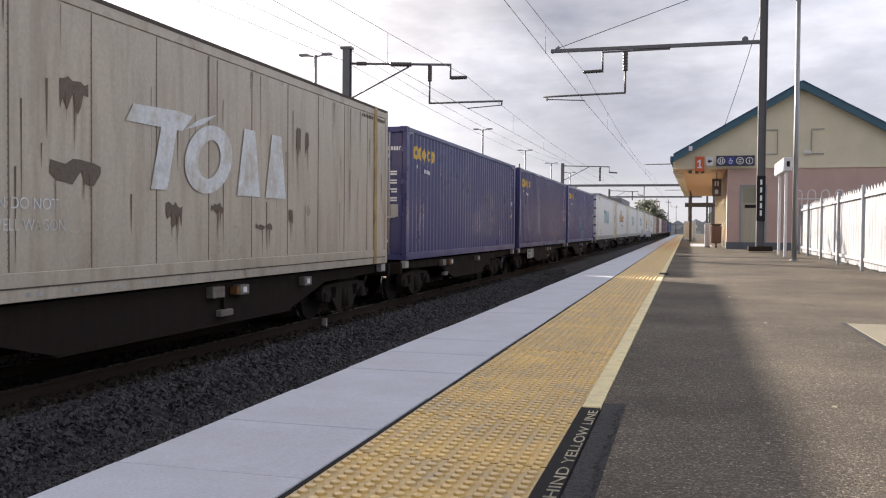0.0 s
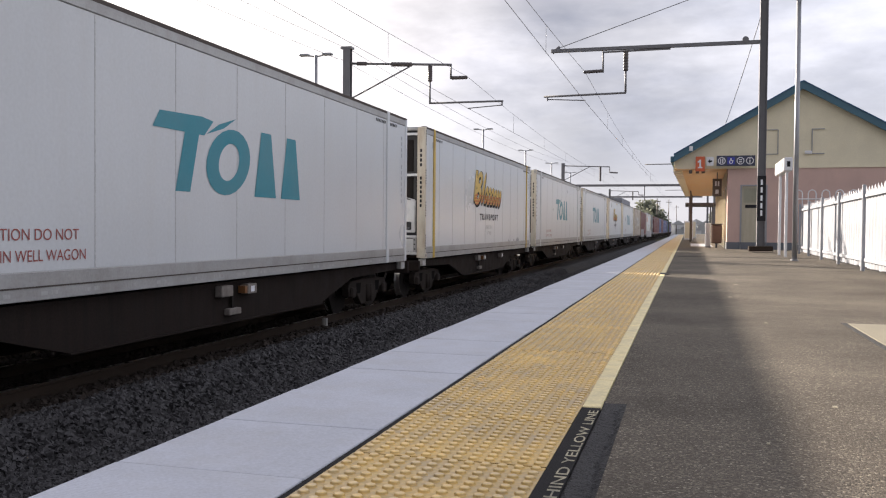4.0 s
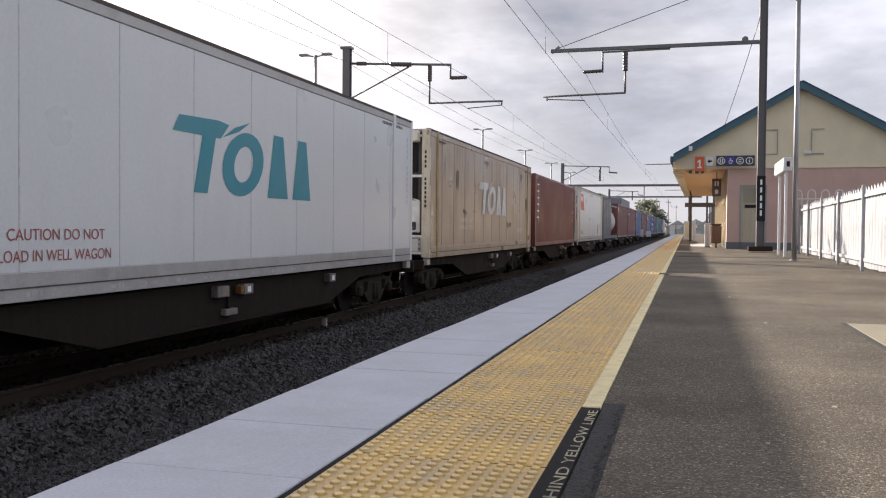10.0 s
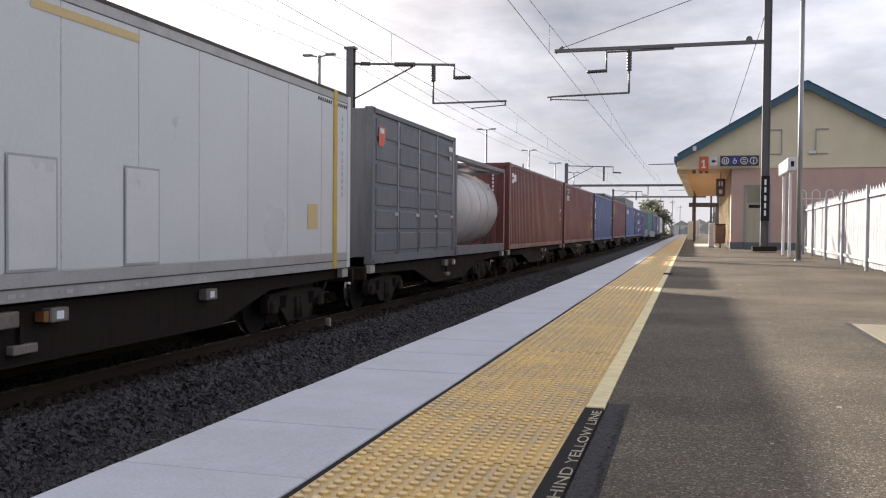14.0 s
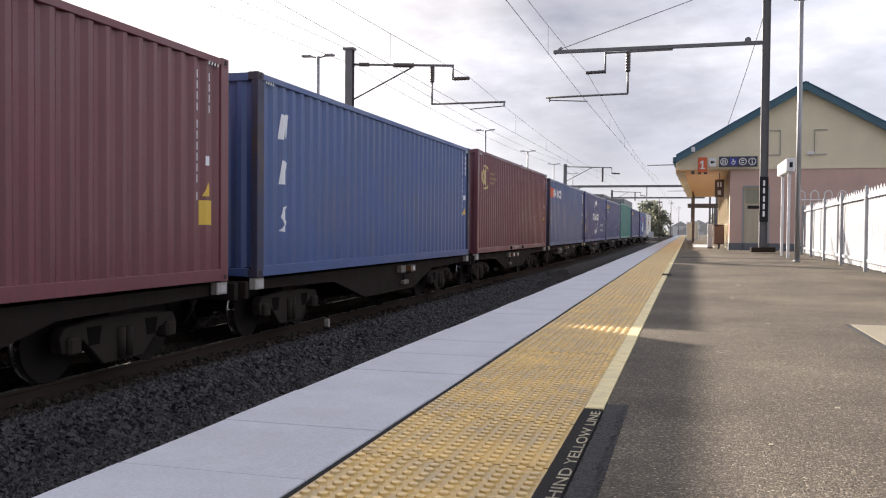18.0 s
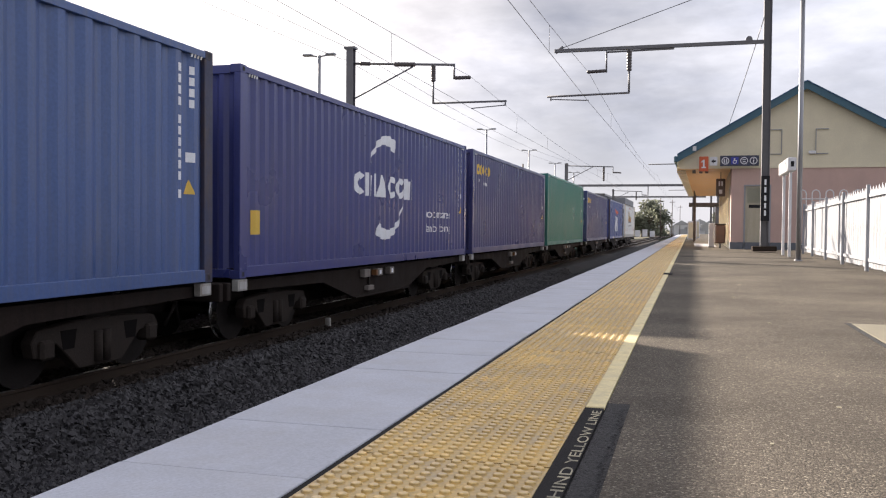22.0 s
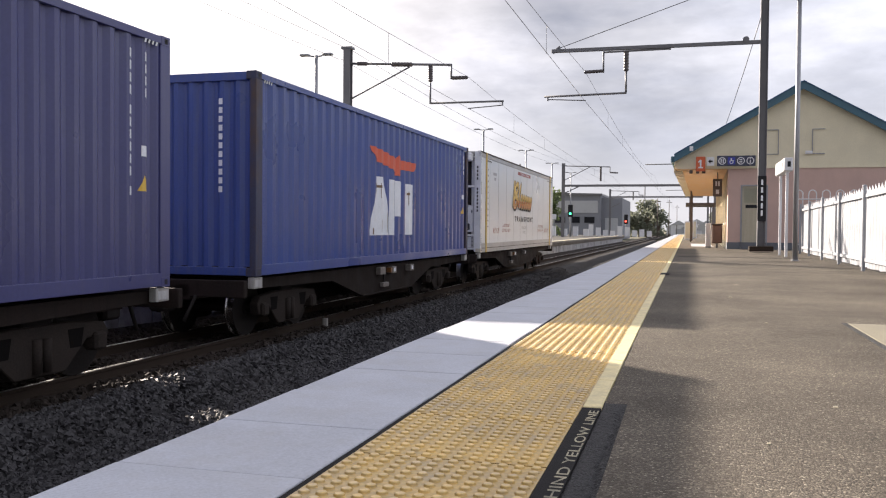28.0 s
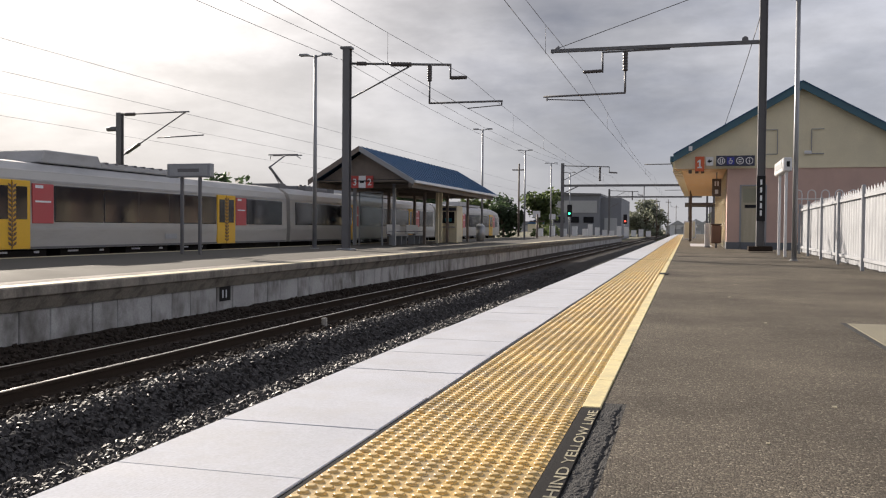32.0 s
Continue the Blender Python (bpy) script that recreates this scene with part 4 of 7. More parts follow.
def reefer(lo, hi, paint, label, top=3.03, posts="post_yellow", style="dark", marks=(), seam=1.22, ends="unit", post_w=0.15, lift=12.19, tidy=True):
    Ln, H = hi - lo, top + 0.02
    h = Ln / 2
    c = thing("refrigerated_container", pose(-7.06, (lo + hi) / 2, -0.02, 0, 0, -math.degrees(LEAN)), label, "container", "containers on the train")
    p = M[paint]
    near = -h + (.40 if ends == "unit" else 0.05)
    body = part("body", bev(boxes((-1.225, 1.225, near, h - .03, 0.27, H - 0.17)), 0.008), p, c, "smooth insulated panel walls")
    if ends == "unit":
        for s in (-1, 1):
            part("wing_wall", boxes((*sorted((s * 1.225, s * 1.19)), -h + .08, near, 0.27, H - .17)), p, c, "side panel beside the unit")
        unit(c, h, H, style)
    else:
        for s in (-1, 1):
            d = part("door", bev(boxes((*sorted((s * .006, s * 1.2)), -h + .01, -h + .05, 0.20, H - .2)), .008), p, c, "white rear door")
            for k in range(5):
                part("hinge", bev(boxes((*sorted((s * 1.0, s * 1.24)), -h - .01, -h + .02, .38 + .55 * k, .48 + .55 * k)), .008), M["unit_dark"], d, "dark hinge")
            for q in (.3, .75):
                part("locking_rod", rod((s * q, -h - .01, .15), (s * q, -h - .01, H - .2), .02, 8), M["frame_grey"], d, "grey locking rod")
    for s in (-1, 1):
        part("top_rail", bev(boxes((*sorted((s * 1.235, s * 1.15)), -h, h - .01, H - 0.175, H - 0.03)), 0.012), M["alu"] if tidy else p, c, "dull metal top rail")
        part("bottom_rail", bev(boxes((*sorted((s * 1.235, s * 1.15)), -h + .02, h - .01, 0.13, 0.275)), 0.008), M["alu"] if tidy else p, c, "dull metal bottom rail")
        part("skirt", bev(boxes((*sorted((s * 1.228, s * 1.15)), -h + .02, h - .02, 0.0, 0.128)), 0.006), M["alu"] if tidy else p, c, "riveted skirt")
        # a dark brown strip along the roof edge, a thin one between the lower rails
        part("roof_edge", boxes((*sorted((s * 1.2375, s * 1.14)), -h + .01, h - .015, H - .055, H - .006)), M["roof_edge"], c, "dark strip along the roof edge")
        part("rail_joint", boxes((*sorted((s * 1.2365, s * 1.2)), -h + .03, h - .02, .122, .136)), M["roof_edge"], c, "dark line between the lower rails")
        part("end_post", bev(boxes((*sorted((s * 1.24, s * 1.1)), h - .13, h, 0.0, H - .03)), 0.01), p, c)
        for e in (-1, 1):
            y = e * lift / 2
            part("lift_post", bev(boxes((*sorted((s * 1.248, s * 1.15)), y - post_w / 2, y + post_w / 2, -0.0, H)), 0.012), M[posts], c, "painted lifting post")
    part("roof", bev(boxes((-1.16, 1.16, -h + .02, h - .02, H - .10, H - .015)), 0.02), M["alu"], c)
    part("underside", boxes((-1.14, 1.14, -h + .1, h - .1, 0.02, 0.26)), M["wagon"], c, "dark underside")
    n = int(Ln / seam)
    me = to_mesh("seam", boxes((1.2245, 1.2275, -.009, .009, 0.28, H - .18)), M["white_seam"] if tidy else M["seam_dark"])
    for k in range(1, n):
        piece("seam", me, c, pose(0, -h + Ln * k / n, 0))
    mr = to_mesh("rivet_strip", boxes(*[(1.2478, 1.251, dy - .006, dy + .006, .35 + .055 * k, .362 + .055 * k) for k in range(int((H - .7) / .055)) for dy in (-.09, .09)]), M["frame_grey"])
    for e in (-1, 1):
        piece("rivet_strip", mr, c, pose(-.021, e * lift / 2, 0))
    if not tidy:
        # rusted rivet lines and long grime runs beside the panel joints
        rng = random.Random(int(lo))
        mr = to_mesh("rivet_strip", boxes(*[(1.2262, 1.2295, -.02, -.008, .33 + .075 * k, .342 + .075 * k) for k in range(int((H - .6) / .075))]), M["seam_dark"])
        for k in range(1, n):
            piece("rivet_strip", mr, c, pose(0, -h + Ln * k / n, 0))
        runs = []
        for k in range(46):
            y, z, ln, w = rng.uniform(-h + .5, h - .3), rng.choice((H - .2, rng.uniform(1.0, 2.6))), rng.uniform(.25, 1.3), rng.uniform(.006, .03)
            runs.append([(y, z), (y + w, z), (y + w * .7, z - ln * .6), (y + w * .5, max(.3, z - ln)), (y + w * .2, z - ln * .5)])
        part("rust_run", decal(shapes(runs), 1.2262), M["stain"], c, "long thin grime runs")
    part("hazard_strip", decal(shapes([slab(-lift / 2 + .12 + .085 * k, H - .27, .045, .06, .03) for k in range(7)] + [slab(lift / 2 - .72 + .085 * k, H - .27, .045, .06, .03) for k in range(7)] + [slab(lift / 2 + .12 + .085 * k, H - .27, .045, .06, .03) for k in range(5)]), 1.226), M["ink_black"], c, "dark slanted bars")
    part("code_column", decal(shapes(bars(h - .38, H - .5, 4, .05, .08, .04) + bars(h - .38, H - 1.1, 7, .05, .08, .04)), 1.226), M["ink_grey"], c, "column of plain marks")
    part("rivet_band", decal(shapes([slab(-h + .5 + .62 * k + dd, .045, .09, .04) for k in range(int(Ln / .62) - 1) for dd in (0, .14)]), 1.229), M["frame_grey"], c, "rows of small rivets and slots")
    if posts == "white_box" and ends == "unit":
        marks = marks + [("notice_column", "dark words painted down the side", words("\n".join("REFRIGERATION UNIT THIS END"), .42, 2.64, .076, 1.0), "ink_black"),
                         ("arrow_column", "column of small dark arrows", [q for k in range(12) for q in ([(.21, 2.70 - .165 * k), (.25, 2.74 - .165 * k), (.25, 2.66 - .165 * k)], slab(.25, 2.685 - .165 * k, .05, .03))], "ink_black")]
    for i, (nm, lb, polys, ink) in enumerate(marks):
        bm = polys.copy() if isinstance(polys, bmesh.types.BMesh) else shapes(polys)
        for v in bm.verts:
            v.co.x -= h
        part(nm, decal(bm, 1.2265, up=.004 if nm in FLAT else .004 + .004 * min(i, 3)), M[ink], c, lb)
    return ride(c, (lo + hi) / 2)


def words(s, u, v, size, stretch=1.0, align="CENTER", bold=0.0):
    bm = text_bm(s, size, align, bold)
    for q in bm.verts:
        q.co.x = u + q.co.x * stretch
        q.co.y += v
    return bm


def swoosh(a, v):
    """Slanting blocks under a swept bar, in place of a company's mark; a, v: foot of the first block."""
    out = [[(a - .30, v + .72), (a - .16, v + .92), (a + .74, v + .95), (a + 1.02, v + .92), (a + .80, v + .72)], slab(a + .16, v, .32, .72, .20),
           [(a + .84, v + .74), (a + 1.16, v + .90), (a + 1.60, v + 1.02), (a + 1.28, v + .86)]]
    out += ring(a + 1.42, v + .43, .56, .44, .26, .25, .12, 24)
    out += [[(u, v), (u + .66, v), (u + .50, v + .92), (u + .20, v + .92)] for u in (a + 2.12, a + 2.94)]
    return out


def script_mark(u, v, grow=0.0, low=-9.0, cut=9.0):
    """A run of rounded slanting loops, tall at its start, in place of a painted name; grow: its outline's width; low, cut: lowest and highest z."""
    out = []
    for x, y, a, b, hole in ((.44, .23, .38, .27, .40), (.50, .68, .33, .26, .38), (1.08, .48, .12, .47, 0), (1.46, .28, .20, .27, .36), (1.88, .27, .19, .26, .42),
                             (2.28, .26, .19, .26, .42), (2.68, .25, .19, .25, .36), (3.04, .24, .13, .26, 0), (3.36, .23, .16, .26, .34)):
        k, g = (hole, 0) if not grow else (hole * .55, grow)
        out += ring(u + x + .30 * y, v + y, a + g, b + g, a * k, b * k, .30 * b / .28 * .6, 20)
    for x, y in ((1.20, .02), (1.62, .0), (2.02, .0), (2.42, .0), (2.82, .0)):
        out.append(slab(u + x - grow, v + y - grow, .20 + 2 * grow, .13 + 2 * grow, .10))
    out.append(slab(u - .02 - grow, v + .06 - grow, .20 + 2 * grow, .88 + 2 * grow, .28))
    return [[(p, max(low, min(q, cut))) for p, q in poly] for poly in out]


def blob_row(u, v, s, n=5):
    out = []
    for k in range(n):
        out += ring(u + k * 1.06 * s + s * .5, v + s * .5, .50 * s, .52 * s, .20 * s, .20 * s, 0.0, 12, 0.5 if k in (1, 3) else 0, (0.5 if k in (1, 3) else 0) + (5.3 if k in (1, 3) else 6.2832))
    return out


def arc_mark(u, v, r, t0, t1, w, n=16):
    out = []
    for k in range(n):
        a, b = t0 + (t1 - t0) * k / n, t0 + (t1 - t0) * (k + 1) / n
        wa, wb = w * (k / n) ** .8, w * ((k + 1) / n) ** .8
        out.append([(u + (r + wa) * math.cos(a) * 1.1, v + (r + wa) * math.sin(a)), (u + (r + wb) * math.cos(b) * 1.1, v + (r + wb) * math.sin(b)),
                    (u + (r - wb) * math.cos(b) * 1.1, v + (r - wb) * math.sin(b)), (u + (r - wa) * math.cos(a) * 1.1, v + (r - wa) * math.sin(a))] if k else
                   [(u + r * math.cos(a) * 1.1, v + r * math.sin(a)), (u + (r + wb) * math.cos(b) * 1.1, v + (r + wb) * math.sin(b)), (u + (r - wb) * math.cos(b) * 1.1, v + (r - wb) * math.sin(b))])
    return out


def stains(rows):
    """Ragged dark patches with drips; rows of (u, v, width, height) of each patch's top."""
    rng = random.Random(11)
    out, runs = [], []
    for u, v, w, h in rows:
        top = [(u - w / 2 + w * k / 7, v + rng.uniform(-.04, .04)) for k in range(8)]
        low = [(u - w / 2 + w * k / 7 + rng.uniform(-.02, .02), v - h * rng.uniform(.35, 1.0)) for k in range(8)]
        out += [[top[k], low[k], low[k + 1], top[k + 1]] for k in range(7)]
        for k in range(3):
            x = u + rng.uniform(-.5, .5) * w
            runs.append([(x, v - h * .4), (x + rng.uniform(.01, .03), v - h * .4), (x + .008, v - h - rng.uniform(.1, .5))])
    return [("stain", "dark ragged stain", out, "stain"), ("rust_run", "thin rust runs", runs, "rust_run")]


def toll_marks(faded=False, at=5.68, notice=3.45, nz=.37):
    ink = "ink_pale" if faded else "ink_red"
    return [("company_mark", "faded swept block mark" if faded else "teal swept block mark", swoosh(at, 1.13), "ink_pale" if faded else "ink_teal"),
            ("notice", "painted notice", words("CAUTION DO NOT", notice, nz + .20, .155, 1.0), ink),
            ("notice", "painted notice", words("LOAD IN WELL WAGON", notice, nz, .155, .92), ink)]


def script_marks(u, mid=6.77, width=2.45, caution=(), length=()):
    t = words("T R A N S P O R T", 0, .96, .25, 1.0, bold=.008)
    w = max(v.co.x for v in t.verts) - min(v.co.x for v in t.verts)
    for v in t.verts:
        v.co.x = mid + v.co.x * width / w
    out = [("name_shadow", "dark outline of the painted loops", script_mark(u + .05, 1.39, .045), "ink_black"),
           ("name_mark", "golden slanting loops", script_mark(u, 1.42), "ink_script"),
           ("name_shade", "brown bands across the lower half of the loops", [q for k in range(4) for q in script_mark(u, 1.42, 0.0, 1.40 + .085 * k - .03, 1.40 + .085 * k + .028)], "ink_brown"),
           ("sub_words", "black spaced words", t, "ink_black"),
           ("notice", "small grey notice", words("FORKIES DON'T", mid, .70, .14, .9), "ink_grey"),
           ("notice", "small grey notice", words("HIT HERE!", mid, .52, .14, .9), "ink_grey")]
    for x in caution:
        out += [("notice", "painted notice", words("CAUTION DO NOT", x, .76, .15, .85), "ink_red"), ("notice", "painted notice", words("LOAD IN WELL WAGON", x, .60, .15, .80), "ink_red")]
    for x in length:
        out.append(("size_words", "painted length", words("46'6\"/14.2M", x, .56, .24, .8), "ink_red"))
    return out


def seaco_marks(ink="ink_yellow", s=.30, u=.62, v=2.24):
    return [("company_mark", "row of rounded marks", blob_row(u, v, s), ink), ("sub_mark", "small pale bars", [slab(u + .14, v - .20, .07, .08)] + [slab(u + .72 + .075 * k, v - .26 - .004 * k, .052, .085) for k in range(7)], "ink_white")]


BOGIE = {}


def bogie_parts():
    if BOGIE:
        return BOGIE
    bm = prism(bmesh.new(), [(-1.02, -.11), (-1.06, .05), (-.98, .16), (-.4, .21), (.4, .21), (.98, .16), (1.06, .05), (1.02, -.11), (.91, -.12), (.85, .01), (.70, .0), (.36, -.30), (-.36, -.30), (-.70, .0), (-.85, .01), (-.91, -.12)], "x", -.07, .07)
    BOGIE["sideframe"] = to_mesh("sideframe", bev(bm, .012), M["bogie_frame"])
    bm = bmesh.new()
    for s in (-1, 1):
        for k in (-.07, .07):
            cyl(bm, (.075, s * .0 + k, -.24), (.075, k, .1), .055, 8)
        break
    BOGIE["spring"] = to_mesh("spring", bm, M["bogie_frame"])
    # a black plate in place of each opening; nothing is cut through the frame
    BOGIE["hole"] = to_mesh("frame_opening", prism(bmesh.new(), [(-.13, .13), (.12, .13), (.08, -.07), (-.09, -.07)], "x", .069, .073), M["pit_black"])
    BOGIE["axle_box"] = to_mesh("axle_box", bev(boxes((-.06, .13, -.10, .10, -.12, .08)), .03), M["bogie_frame"])
    bm = bmesh.new()
    for s in (-1, 1):
        cyl(bm, (s * .47, 0, 0), (s * .60, 0, 0), .42, 28)
        cyl(bm, (s * .60, 0, 0), (s * .615, 0, 0), .12, 12)
    cyl(bm, (-.75, 0, 0), (.75, 0, 0), .07, 10)
    BOGIE["wheelset"] = to_mesh("wheelset", bm, M["bogie"])
    bm = cyl(bmesh.new(), (.505, 0, 0), (.597, 0, 0), .4225, 28, caps=False)
    BOGIE["tread"] = to_mesh("wheel_tread", cyl(bm, (.472, 0, 0), (.502, 0, 0), .446, 28, .438), M["tread"])
    BOGIE["bolster"] = to_mesh("bolster", bev(boxes((-.85, .85, -.22, .22, -.05, .30)), .02), M["bogie"])
    return BOGIE


WHEELS = []


def wagon(lo, hi, inset, rust=False, boxes_at=(), long=0.38):
    """A flat wagon under a container: sills, beams, brackets, two bogies."""
    mid, h = (lo + hi) / 2, (hi - lo) / 2
    w = thing("container_wagon", pose(-7.06, mid, 0, 0, 0, -math.degrees(LEAN)), "grimy dark container wagon on two bogies", "wagon", "wagons of the train")
    e = h + long - .08
    part("centre_sill", prism(bmesh.new(), [(-e, -.12), (e, -.12), (e, -.34), (h - inset - 1.5, -.40), (h - inset - 2.3, -.66), (-h + inset + 2.3, -.66), (-h + inset + 1.5, -.40), (-e, -.34)], "x", -.35, .35), M["wagon"], w, "deep centre sill")
    for s in (-1, 1):
        a, b = h - inset - 1.35, h - inset - 2.75
        part("side_sill", prism(bmesh.new(), [(-h + .1, -.06), (h - .1, -.06), (h - .1, -.20), (a, -.25), (b, -.60), (-b, -.60), (-a, -.25), (-h + .1, -.20)], "x", *sorted((s * 1.0, s * 1.08))), M["wagon"], w, "deep fish-bellied side sill")
        part("sill_flange", prism(bmesh.new(), [(b, -.60), (-b, -.60), (-b, -.62), (b, -.62)], "x", *sorted((s * .94, s * 1.12))), M["wagon"], w)
        part("end_beam", bev(boxes((-1.2, 1.2, *sorted((s * (e - .10), s * e)), -.30, -.06)), .01), M["wagon"], w, "end beam")
        part("coupler", bev(boxes((-.14, .14, *sorted((s * (e - .05), s * (e + .28))), -.50, -.24)), .04), M["bogie"], w, "knuckle coupler")
        part("brake_pipe", rod((.45, s * e, -.28), (.40, s * (e + .22), -.62), .025, 8), M["bogie"], w, "hanging brake hose")
    n = 6
    for k in range(n):
        y = -h + .6 + (2 * h - 1.2) * k / (n - 1)
        part("cross_beam", boxes((-1.05, 1.05, y - .06, y + .06, -.20, -.062)), M["wagon"], w)
    for s in (-1, 1):
        for y in (-h + .12, h - .12):
            tb = part("twistlock_bracket", bev(boxes((*sorted((s * 1.20, s * 1.10)), y - .13, y + .13, -.19, -.03)), .008), M["plate"], w, "pale twistlock bracket")
            part("bracket_face", boxes((*sorted((s * 1.203, s * 1.198)), y - .095, y + .095, -.165, -.065)), M["frame_grey"], tb, "grey inset face")
        for k, y in enumerate(boxes_at):
            b = part("side_box", bev(boxes((*sorted((s * 1.20, s * 1.08)), y - .13, y + .13, -.25, -.11)), .01), M["drum"], w, "small grey box on the sill")
            part("box_label", boxes((*sorted((s * 1.204, s * 1.198)), y - .05, y + .05, -.22, -.14)), M["ink_white"], b, "small white label")
            if k == 0:
                part("reflector", boxes((*sorted((s * 1.203, s * 1.10)), y - .23, y - .16, -.23, -.13)), M["amber"], b, "amber reflector")
                part("second_box", bev(boxes((*sorted((s * 1.19, s * 1.08)), y - .82, y - .52, -.25, -.10)), .01), M["drum"], w, "dull grey box on the sill")
                part("step_plate", bev(boxes((*sorted((s * 1.17, s * 1.08)), y - .58, y - .26, -.51, -.42)), .01), M["drum"], w, "pale step under the sill")
                part("step_hanger", boxes((*sorted((s * 1.13, s * 1.10)), y - .45, y - .40, -.44, -.24)), M["bogie"], w)
    part("air_tank", rod((.62, .6, -.50), (.62, 1.6, -.50), .17, 14), M["bogie"], w, "dark air tank")
    part("brake_cylinder", rod((.7, -1.6, -.48), (.7, -1.1, -.48), .13, 12), M["bogie"], w)
    B = bogie_parts()
    for s in (-1, 1):
        yc = s * (h - inset)
        bg = piece("bogie", B["bolster"], w, pose(0, yc, -.545), "cast steel bogie")
        for q in (-1, 1):
            piece("sideframe", B["sideframe"], bg, pose(q * .82, 0, .02, 0, 0, 0 if q > 0 else 180))
            piece("spring", B["spring"], bg, pose(q * .82, 0, 0, 0, 0, 0 if q > 0 else 180))
            for z in (-1, 1):
                piece("axle_box", B["axle_box"], bg, pose(q * .82, z * .875, 0, 0, 0, 0 if q > 0 else 180))
                piece("frame_opening", B["hole"], bg, pose(q * .82, z * .52, .02, 0, 0, 0 if q > 0 else 180))
        for z in (-1, 1):
            ws = piece("wheelset", B["wheelset"], w, pose(0, yc + z * .875, -.545), "wheelset with worn treads")
            for q in (0, -1.072):
                piece("wheel_tread", B["tread"], ws, pose(q, 0, 0), "bright worn tread")
            WHEELS.append((ws, mid + yc + z * .875, pose(0, yc + z * .875, -.545)))
    return ride(w, mid)


def curtain_box(lo, hi):
    """A 20-foot box with ribbed side doors."""
    h, H = (hi - lo) / 2, 3.02
    c = thing("side_door_container", pose(-7.06, (lo + hi) / 2, -0.02, 0, 0, -math.degrees(LEAN)), "slate grey container with four ribbed folding side doors", "container", "containers on the train")
    p = M["grey_box"]
    part("body", bev(boxes((-1.18, 1.18, -h + .02, h - .02, .14, H - .03)), .01), p, c)
    for s in (-1, 1):
        part("bottom_rail", bev(boxes((*sorted((s * W2, s * 1.1)), -h + .1, h - .1, .01, .16)), .008), p, c)
        part("top_rail", bev(boxes((*sorted((s * W2, s * 1.1)), -h + .1, h - .1, H - .11, H - .01)), .008), p, c)
        for e in (-1, 1):
            part("corner_post", bev(boxes((*sorted((s * W2, s * 1.08)), *sorted((e * h, e * (h - .16))), .1, H - .1)), .01), p, c)
            casting(c, s * W2, e * h, .059, p)
            casting(c, s * W2, e * h, H - .059, p)
        for k in range(4):
            a = -h + .18 + (2 * h - .36) * k / 4
            b = -h + .18 + (2 * h - .36) * (k + 1) / 4
            part("door_gap", boxes((*sorted((s * 1.186, s * 1.18)), b - .02, b + .02, .17, H - .12)), M["unit_dark"], c, "dark gap between the doors")
            d = part("side_door", boxes((*sorted((s * 1.19, s * 1.15)), a + .015, b - .015, .17, H - .12)), p, c, "ribbed side door")
            for q in range(6):
                z0 = .20 + (H - .36) * q / 6
                part("door_rib", bev(boxes((*sorted((s * 1.21, s * 1.18)), a + .09, b - .09, z0 + .05, z0 + (H - .36) / 6 - .03)), .012), p, d)
            part("door_bar", rod((s * 1.212, b - .05, .16), (s * 1.212, b - .05, H - .12), .018, 8), M["frame_grey"], d, "locking bar")
            part("door_handle", bev(boxes((*sorted((s * 1.235, s * 1.2)), b - .30, b - .06, .95, 1.02)), .006), M["frame_grey"], d, "grey handle")
    part("company_mark", decal(shapes([[(-h + .35, 2.3), (-h + .62, 2.3), (-h + .72, 2.45), (-h + .72, 2.68), (-h + .35, 2.68)]]), 1.22), M["ink_orange"], c, "small orange plaque")
    part("text_bar", decal(shapes(bars(-h + .40, 2.55, 1, .24, .1, 0) + bars(h - .7, 2.62, 1, .38, .11, 0) + bars(h - .6, 2.4, 1, .16, .1, 0)), 1.225), M["ink_pale"], c, "pale plain bars")
    return ride(c, (lo + hi) / 2)


